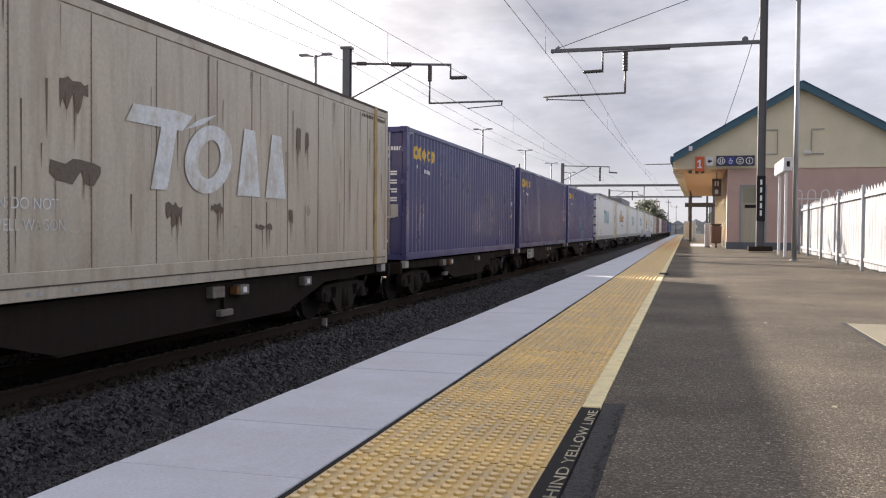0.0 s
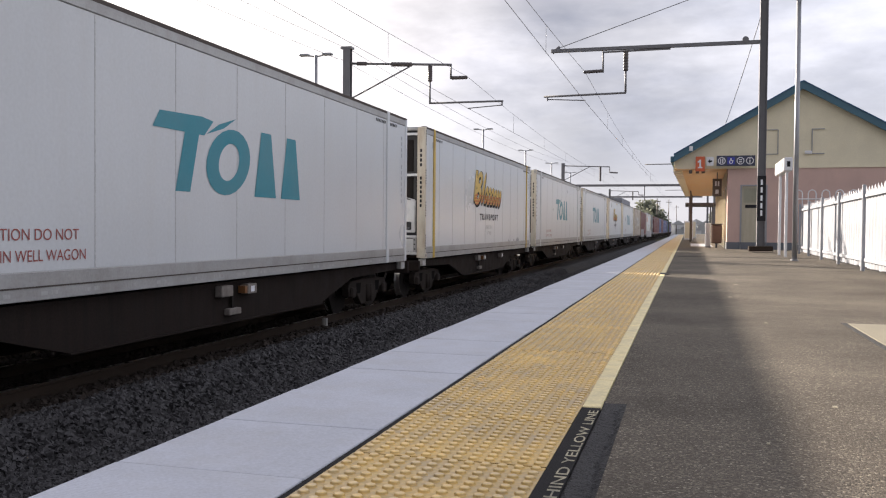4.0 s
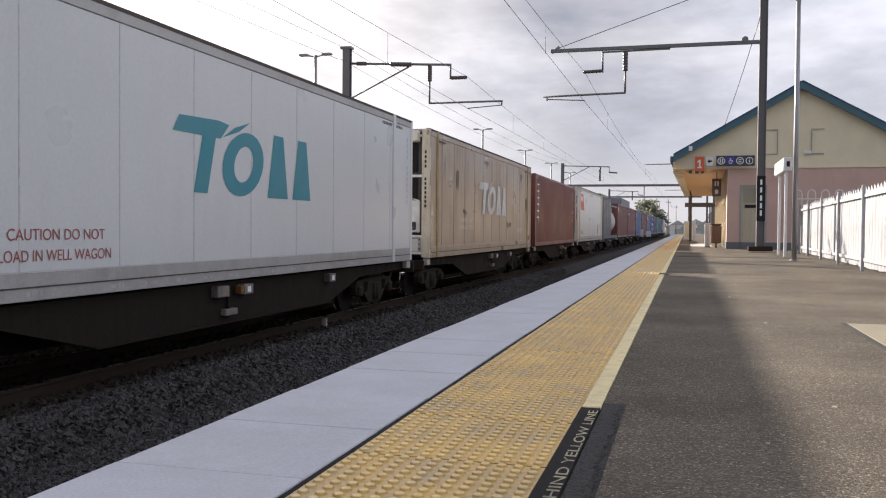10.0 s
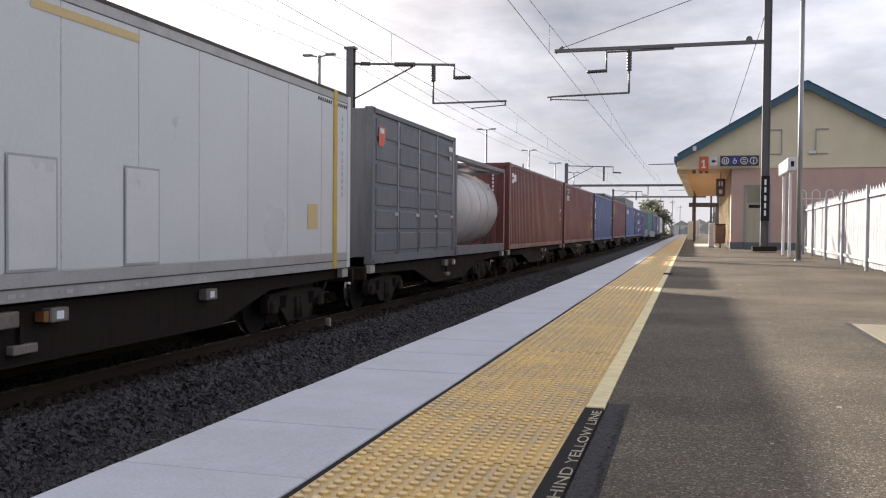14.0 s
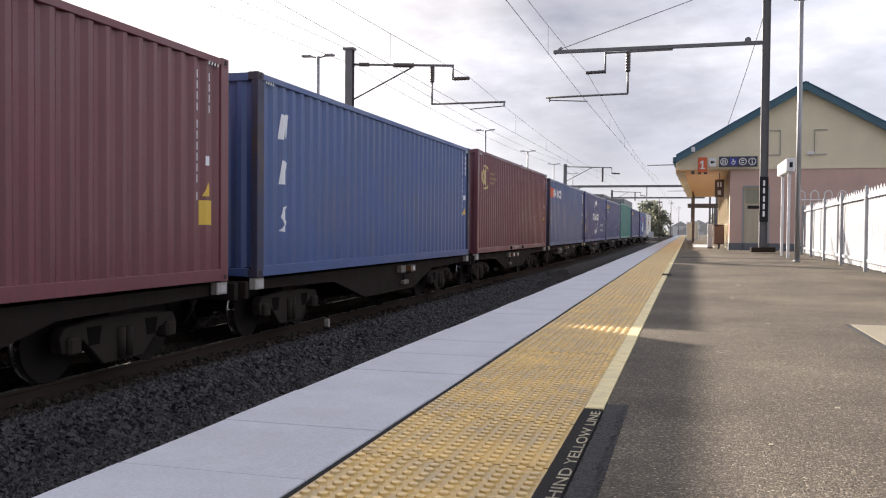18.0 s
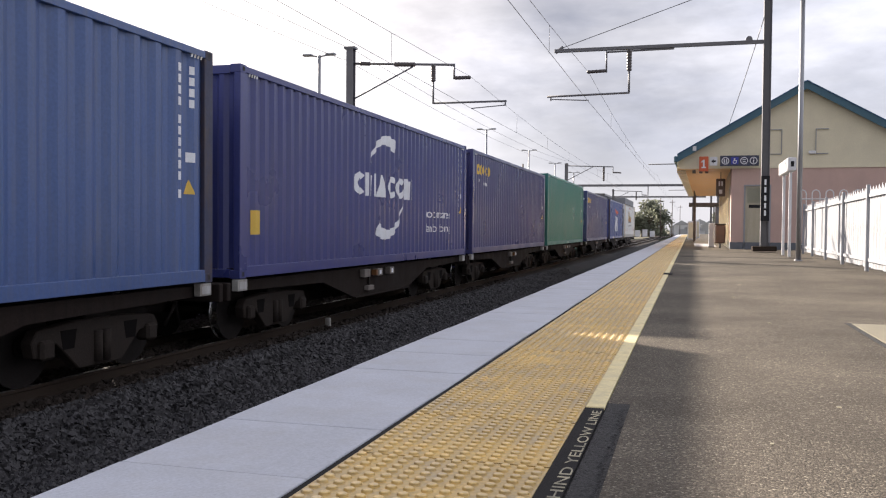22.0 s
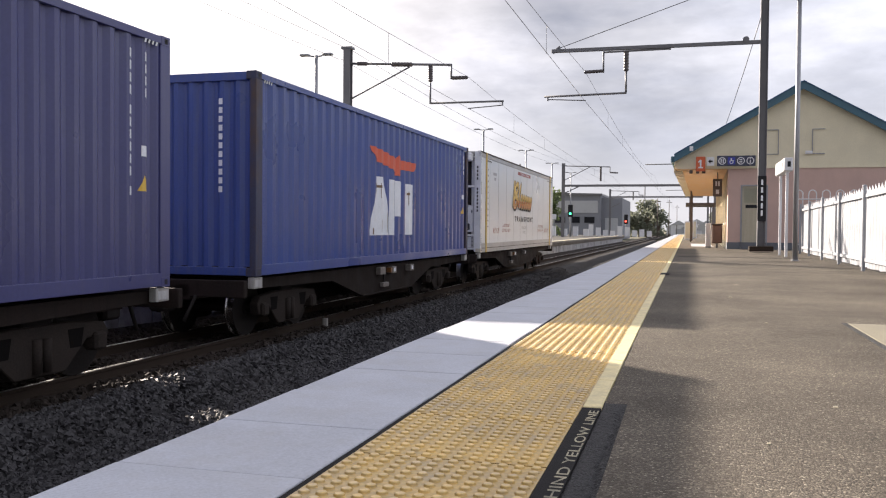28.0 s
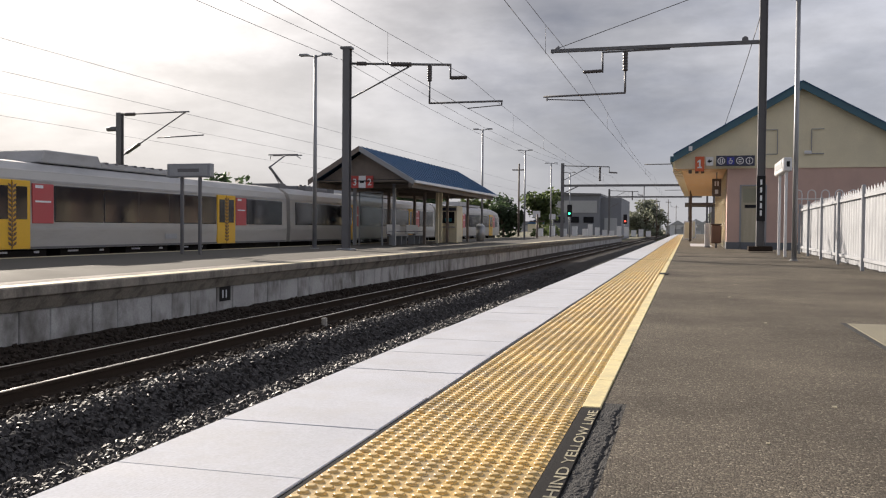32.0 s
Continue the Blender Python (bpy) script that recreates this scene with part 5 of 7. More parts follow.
def tank_box(lo, hi):
    h, H = (hi - lo) / 2, 2.60
    c = thing("tank_container", pose(-7.06, (lo + hi) / 2, -0.02, 0, 0, -math.degrees(LEAN)), "dull silver tank in a dark steel frame", "container", "containers on the train")
    bm = cyl(bmesh.new(), (0, -h + .55, 1.32), (0, h - .55, 1.32), 1.10, 40)
    for e in (-1, 1):
        for k, (r0, r1, d0, d1) in enumerate(((1.10, .95, .55, .36), (.95, .6, .36, .24), (.6, .05, .24, .2))):
            cyl(bm, (0, e * (h - d0), 1.32), (0, e * (h - d1), 1.32), r0, 40, r1, caps=False)
    part("tank", bm, M["tank"], c, "dull metal tank shell")
    for y in (-.9, .2, 1.2):
        part("band", cyl(bmesh.new(), (0, y - .03, 1.32), (0, y + .03, 1.32), 1.108, 40), M["tank"], c, "raised band")
    for s in (-1, 1):
        part("side_rail", bev(boxes((*sorted((s * W2, s * 1.08)), -h, h, .0, .24)), .01), M["grey_box"], c, "heavy lower side rail")
        part("upper_rail", bev(boxes((*sorted((s * W2, s * 1.1)), -h, h, H - .12, H)), .01), M["dark_steel"], c, "dark upper rail")
        for e in (-1, 1):
            part("corner_post", bev(boxes((*sorted((s * W2, s * 1.07)), *sorted((e * h, e * (h - .15))), 0, H)), .01), M["red"] if e > 0 else M["grey_box"], c)
            part("brace", rod((s * 1.12, e * (h - .08), 1.5), (s * .5, e * (h - .08), .1), .05, 8), M["grey_box"], c)
    part("walkway", boxes((.15, .75, -h + .2, h - .2, H - .10, H - .06)), M["dark_steel"], c, "dark roof walkway")
    for e in (-1, 1):
        part("end_frame", boxes((-1.1, 1.1, *sorted((e * h, e * (h - .1))), .0, .14), (-1.1, 1.1, *sorted((e * h, e * (h - .1))), H - .14, H)), M["grey_box"], c)
    part("text_bar", decal(shapes(bars(h - 1.7, 2.0, 2, .34, .07, .05)), 1.02), M["ink_grey"], c, "plain dark bars")
    return ride(c, (lo + hi) / 2)


def build_train():
    # an unseen wagon ahead, whose shade still falls on the platform
    iso(-10.2, 2.0, "maroon", "plain maroon shipping container ahead of the others", ids=False)
    wagon(-10.2, 2.0, 1.75)
    reefer(3.15, 16.75, "dirty_box", "grimy cream refrigerated container with a washed-out painted mark", marks=stains(((4.27, 2.14, .42, .34), (4.30, 1.33, .75, .22), (9.44, 2.25, .16, .50), (9.75, 2.2, .12, .42), (6.02, .97, .35, .30), (9.17, .95, .14, .2), (7.0, .99, .3, .12), (2.2, 2.3, .3, .3), (8.3, .75, .5, .1))) + toll_marks(True, 5.38, 3.35, .66), tidy=False, posts="post_rust", seam=1.13)
    wagon(3.15, 16.75, 1.4, boxes_at=(1.0, 3.1))
    iso(18.04, 30.22, NAVY, "navy corrugated shipping container with its doors to the camera", doors="near", marks=seaco_marks())
    wagon(18.04, 30.22, 1.75, boxes_at=(-2.2, .8))
    iso(31.12, 43.31, NAVY, "navy corrugated shipping container with a yellow mark", marks=seaco_marks())
    w = wagon(31.12, 43.31, 1.75, boxes_at=(1.4,))
    pl = part("lettered_plate", bev(boxes((1.115, 1.128, -3.95, -2.55, -.46, -.10)), .006), M["frame_grey"], w, "grimy grey plate on the sill")
    part("plate_writing", decal(shapes(bars(-3.75, -.22, 4, .09, .09, .03, False) + bars(-3.75, -.40, 4, .06, .10, .03, False)), 1.128), M["ink_black"], pl, "plain dark bars")
    part("plate_writing", decal(shapes([slab(-2.86, -.40, .22, .012), slab(-2.86, -.17, .22, .012), slab(-2.86, -.40, .012, .24), slab(-2.65, -.40, .012, .24), [(-2.82, -.37), (-2.68, -.37), (-2.75, -.21)]]), 1.128), M["ink_black"], pl, "boxed dark triangle")
    iso(44.05, 56.24, "navy2", "navy corrugated shipping container with light blue patches", marks=seaco_marks() + [("patch", "light blue repainted patch", [slab(5.42, .76, .68, .34), slab(5.96, .16, .65, .50)], "ink_blue")])
    wagon(44.05, 56.24, 1.75, boxes_at=(.5, 2.8))
    reefer(57.55, 72.18, "white_box", "white refrigerated container with rear doors and a teal mark", posts="white_box", ends="doors", marks=toll_marks(), seam=1.46)
    wagon(57.55, 72.18, 1.4, boxes_at=(.5,))
    reefer(73.5, 87.25, "white_box", "white refrigerated container with a golden script mark", marks=script_marks(4.75))
    wagon(73.5, 87.25, 1.4, boxes_at=(-.5, 2))
    reefer(88.48, 103.11, "white_box", "white refrigerated container with a teal mark", posts="white_box", marks=toll_marks(), seam=1.46)
    wagon(88.48, 103.11, 1.4, boxes_at=(-1, 1))
    reefer(104.1, 118.73, "white_box", "white refrigerated container with a teal mark", posts="white_box", marks=toll_marks(), seam=1.46)
    wagon(104.1, 118.73, 1.4, boxes_at=(1.2,))
    reefer(120.1, 133.7, "white_box", "white refrigerated container with a golden script mark and tan unit", style="tan", marks=script_marks(4.72) + [("size_words", "painted length", words("46'6\" x 9'10\"", 2.0, .32, .17, .85), "ink_grey"), ("plaque", "small orange plate", [slab(12.95, .95, .22, .5)], "ink_gold"), ("notice_bar", "long gold bar", [slab(7.2, 2.74, 1.3, .09)], "ink_gold")])
    wagon(120.1, 133.7, 1.4, boxes_at=(-.8, 1.9))
    reefer(134.87, 149.5, "white_box", "white refrigerated container with a teal mark", posts="white_box", marks=toll_marks(), seam=1.46)
    wagon(134.87, 149.5, 1.4, boxes_at=(.0, 3))
    c = reefer(150.8, 164.4, "tan_box", "grimy tan refrigerated container with a washed-out painted mark", marks=stains(((11.6, 2.65, .3, .3), (2.6, 2.2, .3, .5), (8.6, 1.9, .3, .2), (9.6, .9, .5, .2), (3.4, 1.2, .4, .16), (12.6, 1.8, .25, .5), (6.0, 2.7, .6, .1))) + toll_marks(True, 5.28, 3.65, .68) + [("size_words", "white painted length", words("46'6\"/14.2M", 11.3, .57, .24, .8), "ink_pale")], tidy=False, posts="post_rust", seam=1.13)
    # hood added to block sun through the gap; none was made out here
    part("hood", bev(boxes((-1.0, 1.0, -7.0, -6.74, 2.72, 2.98)), .03), M["unit_tan"], c, "pale hood above the unit, blocking sun through the gap")
    wagon(150.8, 164.4, 1.4, boxes_at=(1, 3.2))
    iso(165.55, 177.74, "red", "brick red corrugated shipping container with vertical white blocks", marks=[("company_mark", "column of white blocks", [q for k in range(6) for q in (slab(.68, 2.47 - .265 * k, .34, .06), slab(.78, 2.30 - .265 * k, .14, .17))], "ink_white")])
    wagon(165.55, 177.74, 1.75, boxes_at=(2,))
    reefer(179.25, 192.79, "white_box", "white refrigerated container with an orange plaque", style="louvre", marks=[("company_mark", "orange many-sided plaque", [[(1.08, 2.28), (1.38, 1.78), (2.66, 1.77), (2.62, 2.36), (2.25, 2.68), (1.08, 2.69)]], "ink_orange"), ("mark_block", "white blocks on the plaque", [slab(1.14, 2.32, .30, .28), slab(1.52, 2.28, .30, .28), slab(1.90, 2.25, .26, .28)], "ink_white"),
           ("hatch", "flush hatch with a dark outline", [slab(5.43, .28, .66, 1.08), slab(7.12, .28, .64, 1.08)], "ink_grey"), ("hatch_door", "pale hatch panel", [slab(5.455, .305, .61, 1.03)], "hatch_white"), ("hatch_door", "pale hatch panel", [slab(7.145, .305, .59, 1.03)], "hatch_white"), ("notice_bar", "long gold bar", [slab(5.75, 2.72, 1.65, .09)], "ink_gold"), ("plaque", "small orange plate", [slab(11.78, .68, .38, .40)], "ink_gold"), ("size_words", "plain dark bars", bars(1.3, .42, 6, .13, .2, .06, False), "ink_grey")])
    wagon(179.25, 192.79, 1.4, boxes_at=(-.6, 2.2))
    curtain_box(193.93, 199.99)
    tank_box(200.03, 206.09)
    wagon(193.93, 206.09, 1.75, boxes_at=(0,))
    iso(206.84, 219.03, "red", "brick red corrugated shipping container with a small white mark", marks=[("company_mark", "small white blocks", [slab(.55, 2.25, .3, .14), slab(.55, 2.45, .3, .14), slab(.95, 2.32, .34, .24)], "ink_white")])
    wagon(206.84, 219.03, 1.75, boxes_at=(1.5,))
    iso(219.77, 231.96, "maroon", "maroon corrugated shipping container with a white and yellow plaque", doors="near", marks=[("company_plate", "navy plaque", [slab(.70, 2.10, 1.17, .54)], "ink_navy"), ("plate_stripes", "yellow stripes", [slab(1.12, 2.42 + .065 * k, .72, .04) for k in range(3)], "ink_yellow"), ("plate_blocks", "white blocks", [slab(.75, 2.16, .20, .40)] + [slab(1.02 + .165 * k, 2.14, .11, .20) for k in range(5)] + [slab(.70, 2.10, 1.17, .02), slab(.70, 2.62, 1.17, .02)], "ink_white"), ("plaque", "yellow plate", [slab(11.56, .74, .30, .31)], "ink_yellow")])
    wagon(219.77, 231.96, 1.75, boxes_at=(-.4, .3))
    iso(232.76, 244.95, "blue", "faded blue corrugated shipping container with rusty posts and white slanted blocks", period=.32, marks=[("company_mark", "column of white slanted blocks", [[(.74, 2.03), (.80, 2.41), (.95, 2.38), (1.0, 2.43), (1.08, 2.42), (1.02, 2.05), (.9, 2.2), (.86, 2.03)], [(.76, 1.36), (.82, 1.72), (1.04, 1.70), (1.02, 1.60), (.95, 1.55), (1.0, 1.45), (.98, 1.36)], [(.76, .66), (.95, .64), (1.04, .8), (.92, .92), (1.06, 1.04), (.84, 1.02), (.80, .86), (.90, .76)]], "ink_white")])
    wagon(232.76, 244.95, 1.75, boxes_at=(1.2,))
    # fork pockets are flat black decals with the hollow's shade as colour
    iso(245.88, 258.07, "maroon", "maroon corrugated shipping container with a gold emblem", top=2.98, marks=[("emblem", "gold oval emblem", ring(1.1, 2.25, .43, .37, .37, .31) + [oval(1.1, 2.25, .16, .27)], "ink_gold"), ("text_bar", "faint gold bars", [slab(1.78, 2.36, .45, .07), slab(1.78, 2.22, .75, .07), slab(1.78, 2.08, .55, .07)], "ink_dimgold"), ("lift_words", "white words", words("EMPTY LIFT ONLY", 5.9, .045, .12, .8), "ink_white"), ("fork_pocket", "black decal for a fork pocket's dark hollow", [slab(4.68, .03, .36, .115)], "pit_black"), ("fork_pocket", "black decal for a fork pocket's dark hollow", [slab(6.76, .03, .36, .115)], "pit_black")])
    wagon(245.88, 258.07, 1.75, boxes_at=(-.6, .1))
    iso(258.98, 271.17, "blue", "faded blue corrugated shipping container with rusty posts and a white mark", period=.40, marks=[("company_mark", "row of white rounded marks", blob_row(1.29, 2.12, .42), "ink_white"), ("old_mark", "faded red blocks", [slab(.46, 2.12, .34, .42), slab(.86, 2.12, .36, .42)], "ink_orange")])
    w = wagon(258.98, 271.17, 1.75, boxes_at=(.0, 2.2))
    dr = part("air_drum", rod((.98, -2.85, -.29), (.98, -1.62, -.29), .17, 18), M["drum"], w, "grimy pale air drum under the sill")
    for y in (-2.5, -1.85):
        part("drum_strap", cyl(bmesh.new(), (.98, y - .02, -.29), (.98, y + .02, -.29), .174, 18), M["bogie"], dr, "dark strap")
    cm = [("company_mark", "row of white open rings, bars and a wedge", ring(4.50, 1.53, .25, .22, .13, .10, 0, 14, .75, 5.5) + [slab(4.80, 1.31, .14, .44), slab(5.02, 1.31, .13, .40, .02), slab(5.22, 1.31, .14, .44), [(5.42, 1.31), (5.90, 1.31), (5.74, 1.75), (5.58, 1.75)]]
          + ring(6.28, 1.53, .24, .22, .12, .10, 0, 14, .75, 5.5) + ring(6.80, 1.53, .24, .22, .12, .10, 0, 14, .75, 6.2) + [slab(7.12, 1.31, .14, .44), slab(7.32, 1.31, .12, .40, .02), slab(7.52, 1.31, .14, .44)], "ink_white"),
          ("swirl", "white curved stroke", arc_mark(5.95, 1.50, .95, 2.70, 1.10, .13), "ink_white"), ("swirl", "white curved stroke", arc_mark(5.95, 1.52, .95, 5.95, 4.2, .13), "ink_white"),
          ("eco_words", "white words", words("eco container", 9.65, .95, .30, 1.25), "ink_white"), ("eco_words", "white words", words("bamboo flooring", 9.65, .62, .28, 1.1), "ink_white"), ("plaque", "yellow plate", [slab(.40, .60, .28, .34)], "ink_yellow")]
    iso(271.87, 284.06, "navy2", "navy corrugated shipping container with a white mark between two curved strokes", marks=cm)
    wagon(271.87, 284.06, 1.75, boxes_at=(-.5, .2))
    iso(284.80, 296.99, NAVY, "navy corrugated shipping container with a yellow mark", marks=seaco_marks())
    wagon(284.80, 296.99, 1.75, boxes_at=(.2,))
    iso(297.75, 309.94, "green", "sea green corrugated shipping container without marks", top=3.02, marks=[("lift_words", "white words", words("EMPTY LIFT ONLY", 6.3, .03, .11, .8), "ink_white")])
    wagon(297.75, 309.94, 1.75, boxes_at=(.2, 1.0))
    iso(311.75, 323.94, NAVY, "navy corrugated shipping container with its doors to the camera", doors="near", marks=seaco_marks())
    wagon(311.75, 323.94, 1.75, boxes_at=(.2,))
    ap = [("company_mark", "three white blocks, the first tapering", [[(4.68, .56), (5.78, .56), (5.46, 1.72), (5.02, 1.72)], slab(5.83, .56, .33, 1.14), slab(6.18, .95, .40, .74), slab(6.82, .56, .52, 1.10)], "ink_white"),
          ("company_mark", "red spread shape", [[(4.65, 2.30), (5.0, 2.02), (5.95, 1.92), (6.12, 1.80), (6.38, 1.80), (6.52, 1.94), (7.35, 1.95), (7.64, 2.14), (6.45, 2.14), (6.33, 2.24), (6.2, 2.15), (5.4, 2.25)]], "ink_orange"), ("rust_run", "rust runs on the white blocks", [slab(4.98, 1.50, .30, .05), slab(5.05, 1.38, .02, .2), slab(5.22, 1.3, .015, .3), slab(5.6, .62, .02, .4), slab(6.95, 1.42, .12, .05), slab(7.0, 1.2, .02, .3), slab(5.28, .62, .015, .25), slab(4.82, .58, .03, .12)], "rust_run")]
    iso(326.05, 338.24, "apl", "royal blue corrugated shipping container with white blocks and a red shape", marks=ap, period=.36)
    wagon(326.05, 338.24, 1.75, boxes_at=(.0, 1.2))
    c = reefer(339.66, 353.4, "white_box", "white refrigerated container with a golden script mark and yellow posts", top=2.95, style="disc", marks=script_marks(4.78, 6.98, 3.6, (3.72, 10.6), (2.2, 12.0)) + [("small_words", "plain dark bars", bars(1.7, 2.35, 1, .5, .09, 0) + bars(1.85, 2.2, 1, .25, .09, 0), "ink_grey"), ("notice_column", "dark words painted down the side", words("\n".join("CAUTION REFRIGERATION UNIT"), .14, 2.42, .078, 1.0), "ink_black"), ("arrow_column", "column of small dark marks", [q for k in range(11) for q in ([(.96, 2.47 - .17 * k), (1.0, 2.51 - .17 * k), (1.0, 2.43 - .17 * k)], slab(1.0, 2.455 - .17 * k, .05, .03))], "ink_black"), ("notice_bar", "long dull red bar", [slab(5.7, 2.60, 2.5, .12)], "ink_red"), ("notice_words", "white words on the red bar", words("FORKLIFT IMPACT IN THIS AREA", 6.95, 2.622, .105, 1.1), "ink_white")])
    # this unit's hood, set well forward to block sun through the gap
    part("hood", bev(boxes((-1.0, 1.0, -7.08, -6.80, 2.66, 2.90)), .03), M["unit_white"], c, "pale hood above the unit, blocking sun through the gap")
    wagon(339.66, 353.4, 1.5, boxes_at=(-1.3, .6))


def train_way(t):
    u = t / 32.0
    return 439.07 * u - 27.96 * u ** 2 - 131.72 * u ** 3 + 68.78 * u ** 4


build_train()
for o in list(scene.objects):
    if o.parent and o.name.split(".")[0] in SPECKS:
        tagged(o, kind="stuff")


# ---- overhead line ----
M["roof_blue"] = mat("blue_steel_roofing", (0.036, 0.098, 0.20), 0.6, spec=0.25, var=0.15, scale=1.2, fine=30, bump=0.05)
M["teal_trim"] = mat("teal_painted_timber", (0.045, 0.12, 0.17), 0.5, var=0.15, scale=2, fine=40)
M["cream"] = mat("cream_painted_boards", (0.69, 0.635, 0.475), 0.7, var=0.10, scale=1.5, fine=40, bump=0.1, streak=(0.64, 0.58, 0.43), amount=0.3, smear=(1, 1, .5))
M["pink_wall"] = mat("dusty_pink_render", (0.54, 0.38, 0.33), 0.8, var=0.12, scale=1.2, fine=60, bump=0.15, streak=(0.42, 0.30, 0.26), amount=0.3, smear=(1, 1, .5))
M["dado"] = mat("grey_painted_plinth", (0.13, 0.14, 0.16), 0.7, var=0.15)
M["white"] = mat("white_gloss_paint", (0.66, 0.67, 0.70), 0.4, var=0.09, scale=3, fine=60, streak=(0.55, 0.53, 0.48), amount=0.25)
M["fence_white"] = mat("white_galvanised_paint", (0.33, 0.345, 0.375), 0.5, var=0.12, scale=3, fine=60)
M["door_steel"] = mat("brushed_cream_door", (0.46, 0.42, 0.32), 0.45, metal=0.2, var=0.15, scale=1.5, fine=40, streak=(0.34, 0.30, 0.22), amount=0.5, smear=(4, 4, .4))
# cream boards; the orange of low sun bounced under the awning is in their colour
M["soffit"] = mat("orange_lit_soffit", (0.58, 0.36, 0.16), 0.55, var=0.15, scale=4, fine=40)
M["dark_wood"] = mat("dark_stained_timber", (0.10, 0.077, 0.064), 0.65, var=0.25, scale=5, fine=40)
M["shelter_wood"] = mat("weathered_grey_timber", (0.18, 0.148, 0.128), 0.65, var=0.25, scale=5, fine=40)
M["sign_navy"] = mat("dark_blue_sign", (0.035, 0.04, 0.075), 0.4, var=0.05, bump=0)
M["sign_blue"] = mat("bright_blue_sign", (0.03, 0.04, 0.30), 0.4, var=0.05, bump=0)
M["sign_orange"] = mat("orange_sign", (0.55, 0.10, 0.03), 0.4, var=0.06, bump=0)
M["sign_red"] = mat("red_sign", (0.42, 0.05, 0.04), 0.4, var=0.06, bump=0)
M["bin_brown"] = mat("brown_litter_bin", (0.13, 0.075, 0.055), 0.5, var=0.15)
M["glass"] = glass("shelter_glass", (0.70, 0.76, 0.77), 0.18)
M["win_dark"] = mat("tinted_window_glass", (0.016, 0.016, 0.022), 0.10, var=0.1, bump=0, spec=0.32, rvar=0.04)
M["steel_seat"] = mat("perforated_steel_seat", (0.35, 0.36, 0.38), 0.4, metal=0.6, var=0.1)
M["emu_silver"] = mat("satin_grey_train_side", (0.40, 0.39, 0.375), 0.4, metal=0.1, var=0.08, scale=0.8, fine=30, bump=0.02, streak=(0.30, 0.28, 0.26), amount=0.4, smear=(.4, .25, 1.2))
M["emu_roof"] = mat("grey_train_roof", (0.38, 0.38, 0.39), 0.5, var=0.12, scale=1, streak=(0.18, 0.17, 0.16), amount=0.4, smear=(.6, .4, 1))
M["emu_yellow"] = mat("yellow_train_door", (0.72, 0.42, 0.03), 0.4, var=0.08, bump=0.02)
M["emu_red"] = mat("red_train_panel", (0.45, 0.07, 0.08), 0.4, var=0.08, bump=0.02)
M["bark"] = mat("grey_brown_bark", (0.12, 0.09, 0.07), 0.9, var=0.3, scale=4, fine=20, bump=0.5)
M["leaf"] = leaves("olive_green_leaves", (0.10, 0.135, 0.05))
M["leaf_dark"] = leaves("dark_green_leaves", (0.055, 0.085, 0.042))
# distance haze is put into the pale grey-green of the far leaves
M["leaf_far"] = leaves("hazed_far_leaves", (0.17, 0.185, 0.135))
M["far_grey"] = mat("grey_metal_cladding", (0.20, 0.21, 0.24), 0.7, var=0.12, scale=0.3, fine=5)
M["far_light"] = mat("pale_grey_cladding", (0.40, 0.41, 0.43), 0.7, var=0.12, scale=0.3, fine=5)
M["green_light"] = glowing("green_signal_light", (0.05, 1.0, 0.45), 2.2)
M["red_light"] = glowing("red_signal_light", (1.0, 0.08, 0.05), 2.2)


def hbeam(x, y, z0, z1, w=0.26, d=0.26, t=0.02, turned=False):
    """A rolled I-section, its flanges across y, or across x when turned."""
    a, b = (w / 2, d / 2) if not turned else (d / 2, w / 2)
    q = t / 2
    out = [(-a, -b), (a, -b), (a, -b + t), (q, -b + t), (q, b - t), (a, b - t), (a, b), (-a, b), (-a, b - t), (-q, b - t), (-q, -b + t), (-a, -b + t)]
    return prism(bmesh.new(), [(x + (v if turned else u), y + (u if turned else v)) for u, v in out], "z", z0, z1)


def insulator(a, b, r, parent, n=7):
    a, b = Vector(a), Vector(b)
    bm = bmesh.new()
    d = (b - a).normalized()
    u = d.orthogonal().normalized()
    w = d.cross(u)
    prof = [(0, r * .5)] + [q for k in range(n) for q in (((k + .2) / n, r * .78), ((k + .35) / n, r * .88), ((k + .6) / n, r * .86), ((k + .8) / n, r * .78))] + [(1, r * .5)]
    rows = [[bm.verts.new(a.lerp(b, f) + q * (math.cos(t * .6283) * u + math.sin(t * .6283) * w)) for t in range(10)] for f, q in prof]
    for i, j in zip(rows, rows[1:]):
        for t in range(10):
            bm.faces.new((i[t], i[(t + 1) % 10], j[(t + 1) % 10], j[t])).smooth = True
    bm.faces.new(rows[0]); bm.faces.new(rows[-1])
    bmesh.ops.recalc_face_normals(bm, faces=bm.faces)
    return part("insulator", bm, M["porcelain"], parent, "ribbed dark insulator")


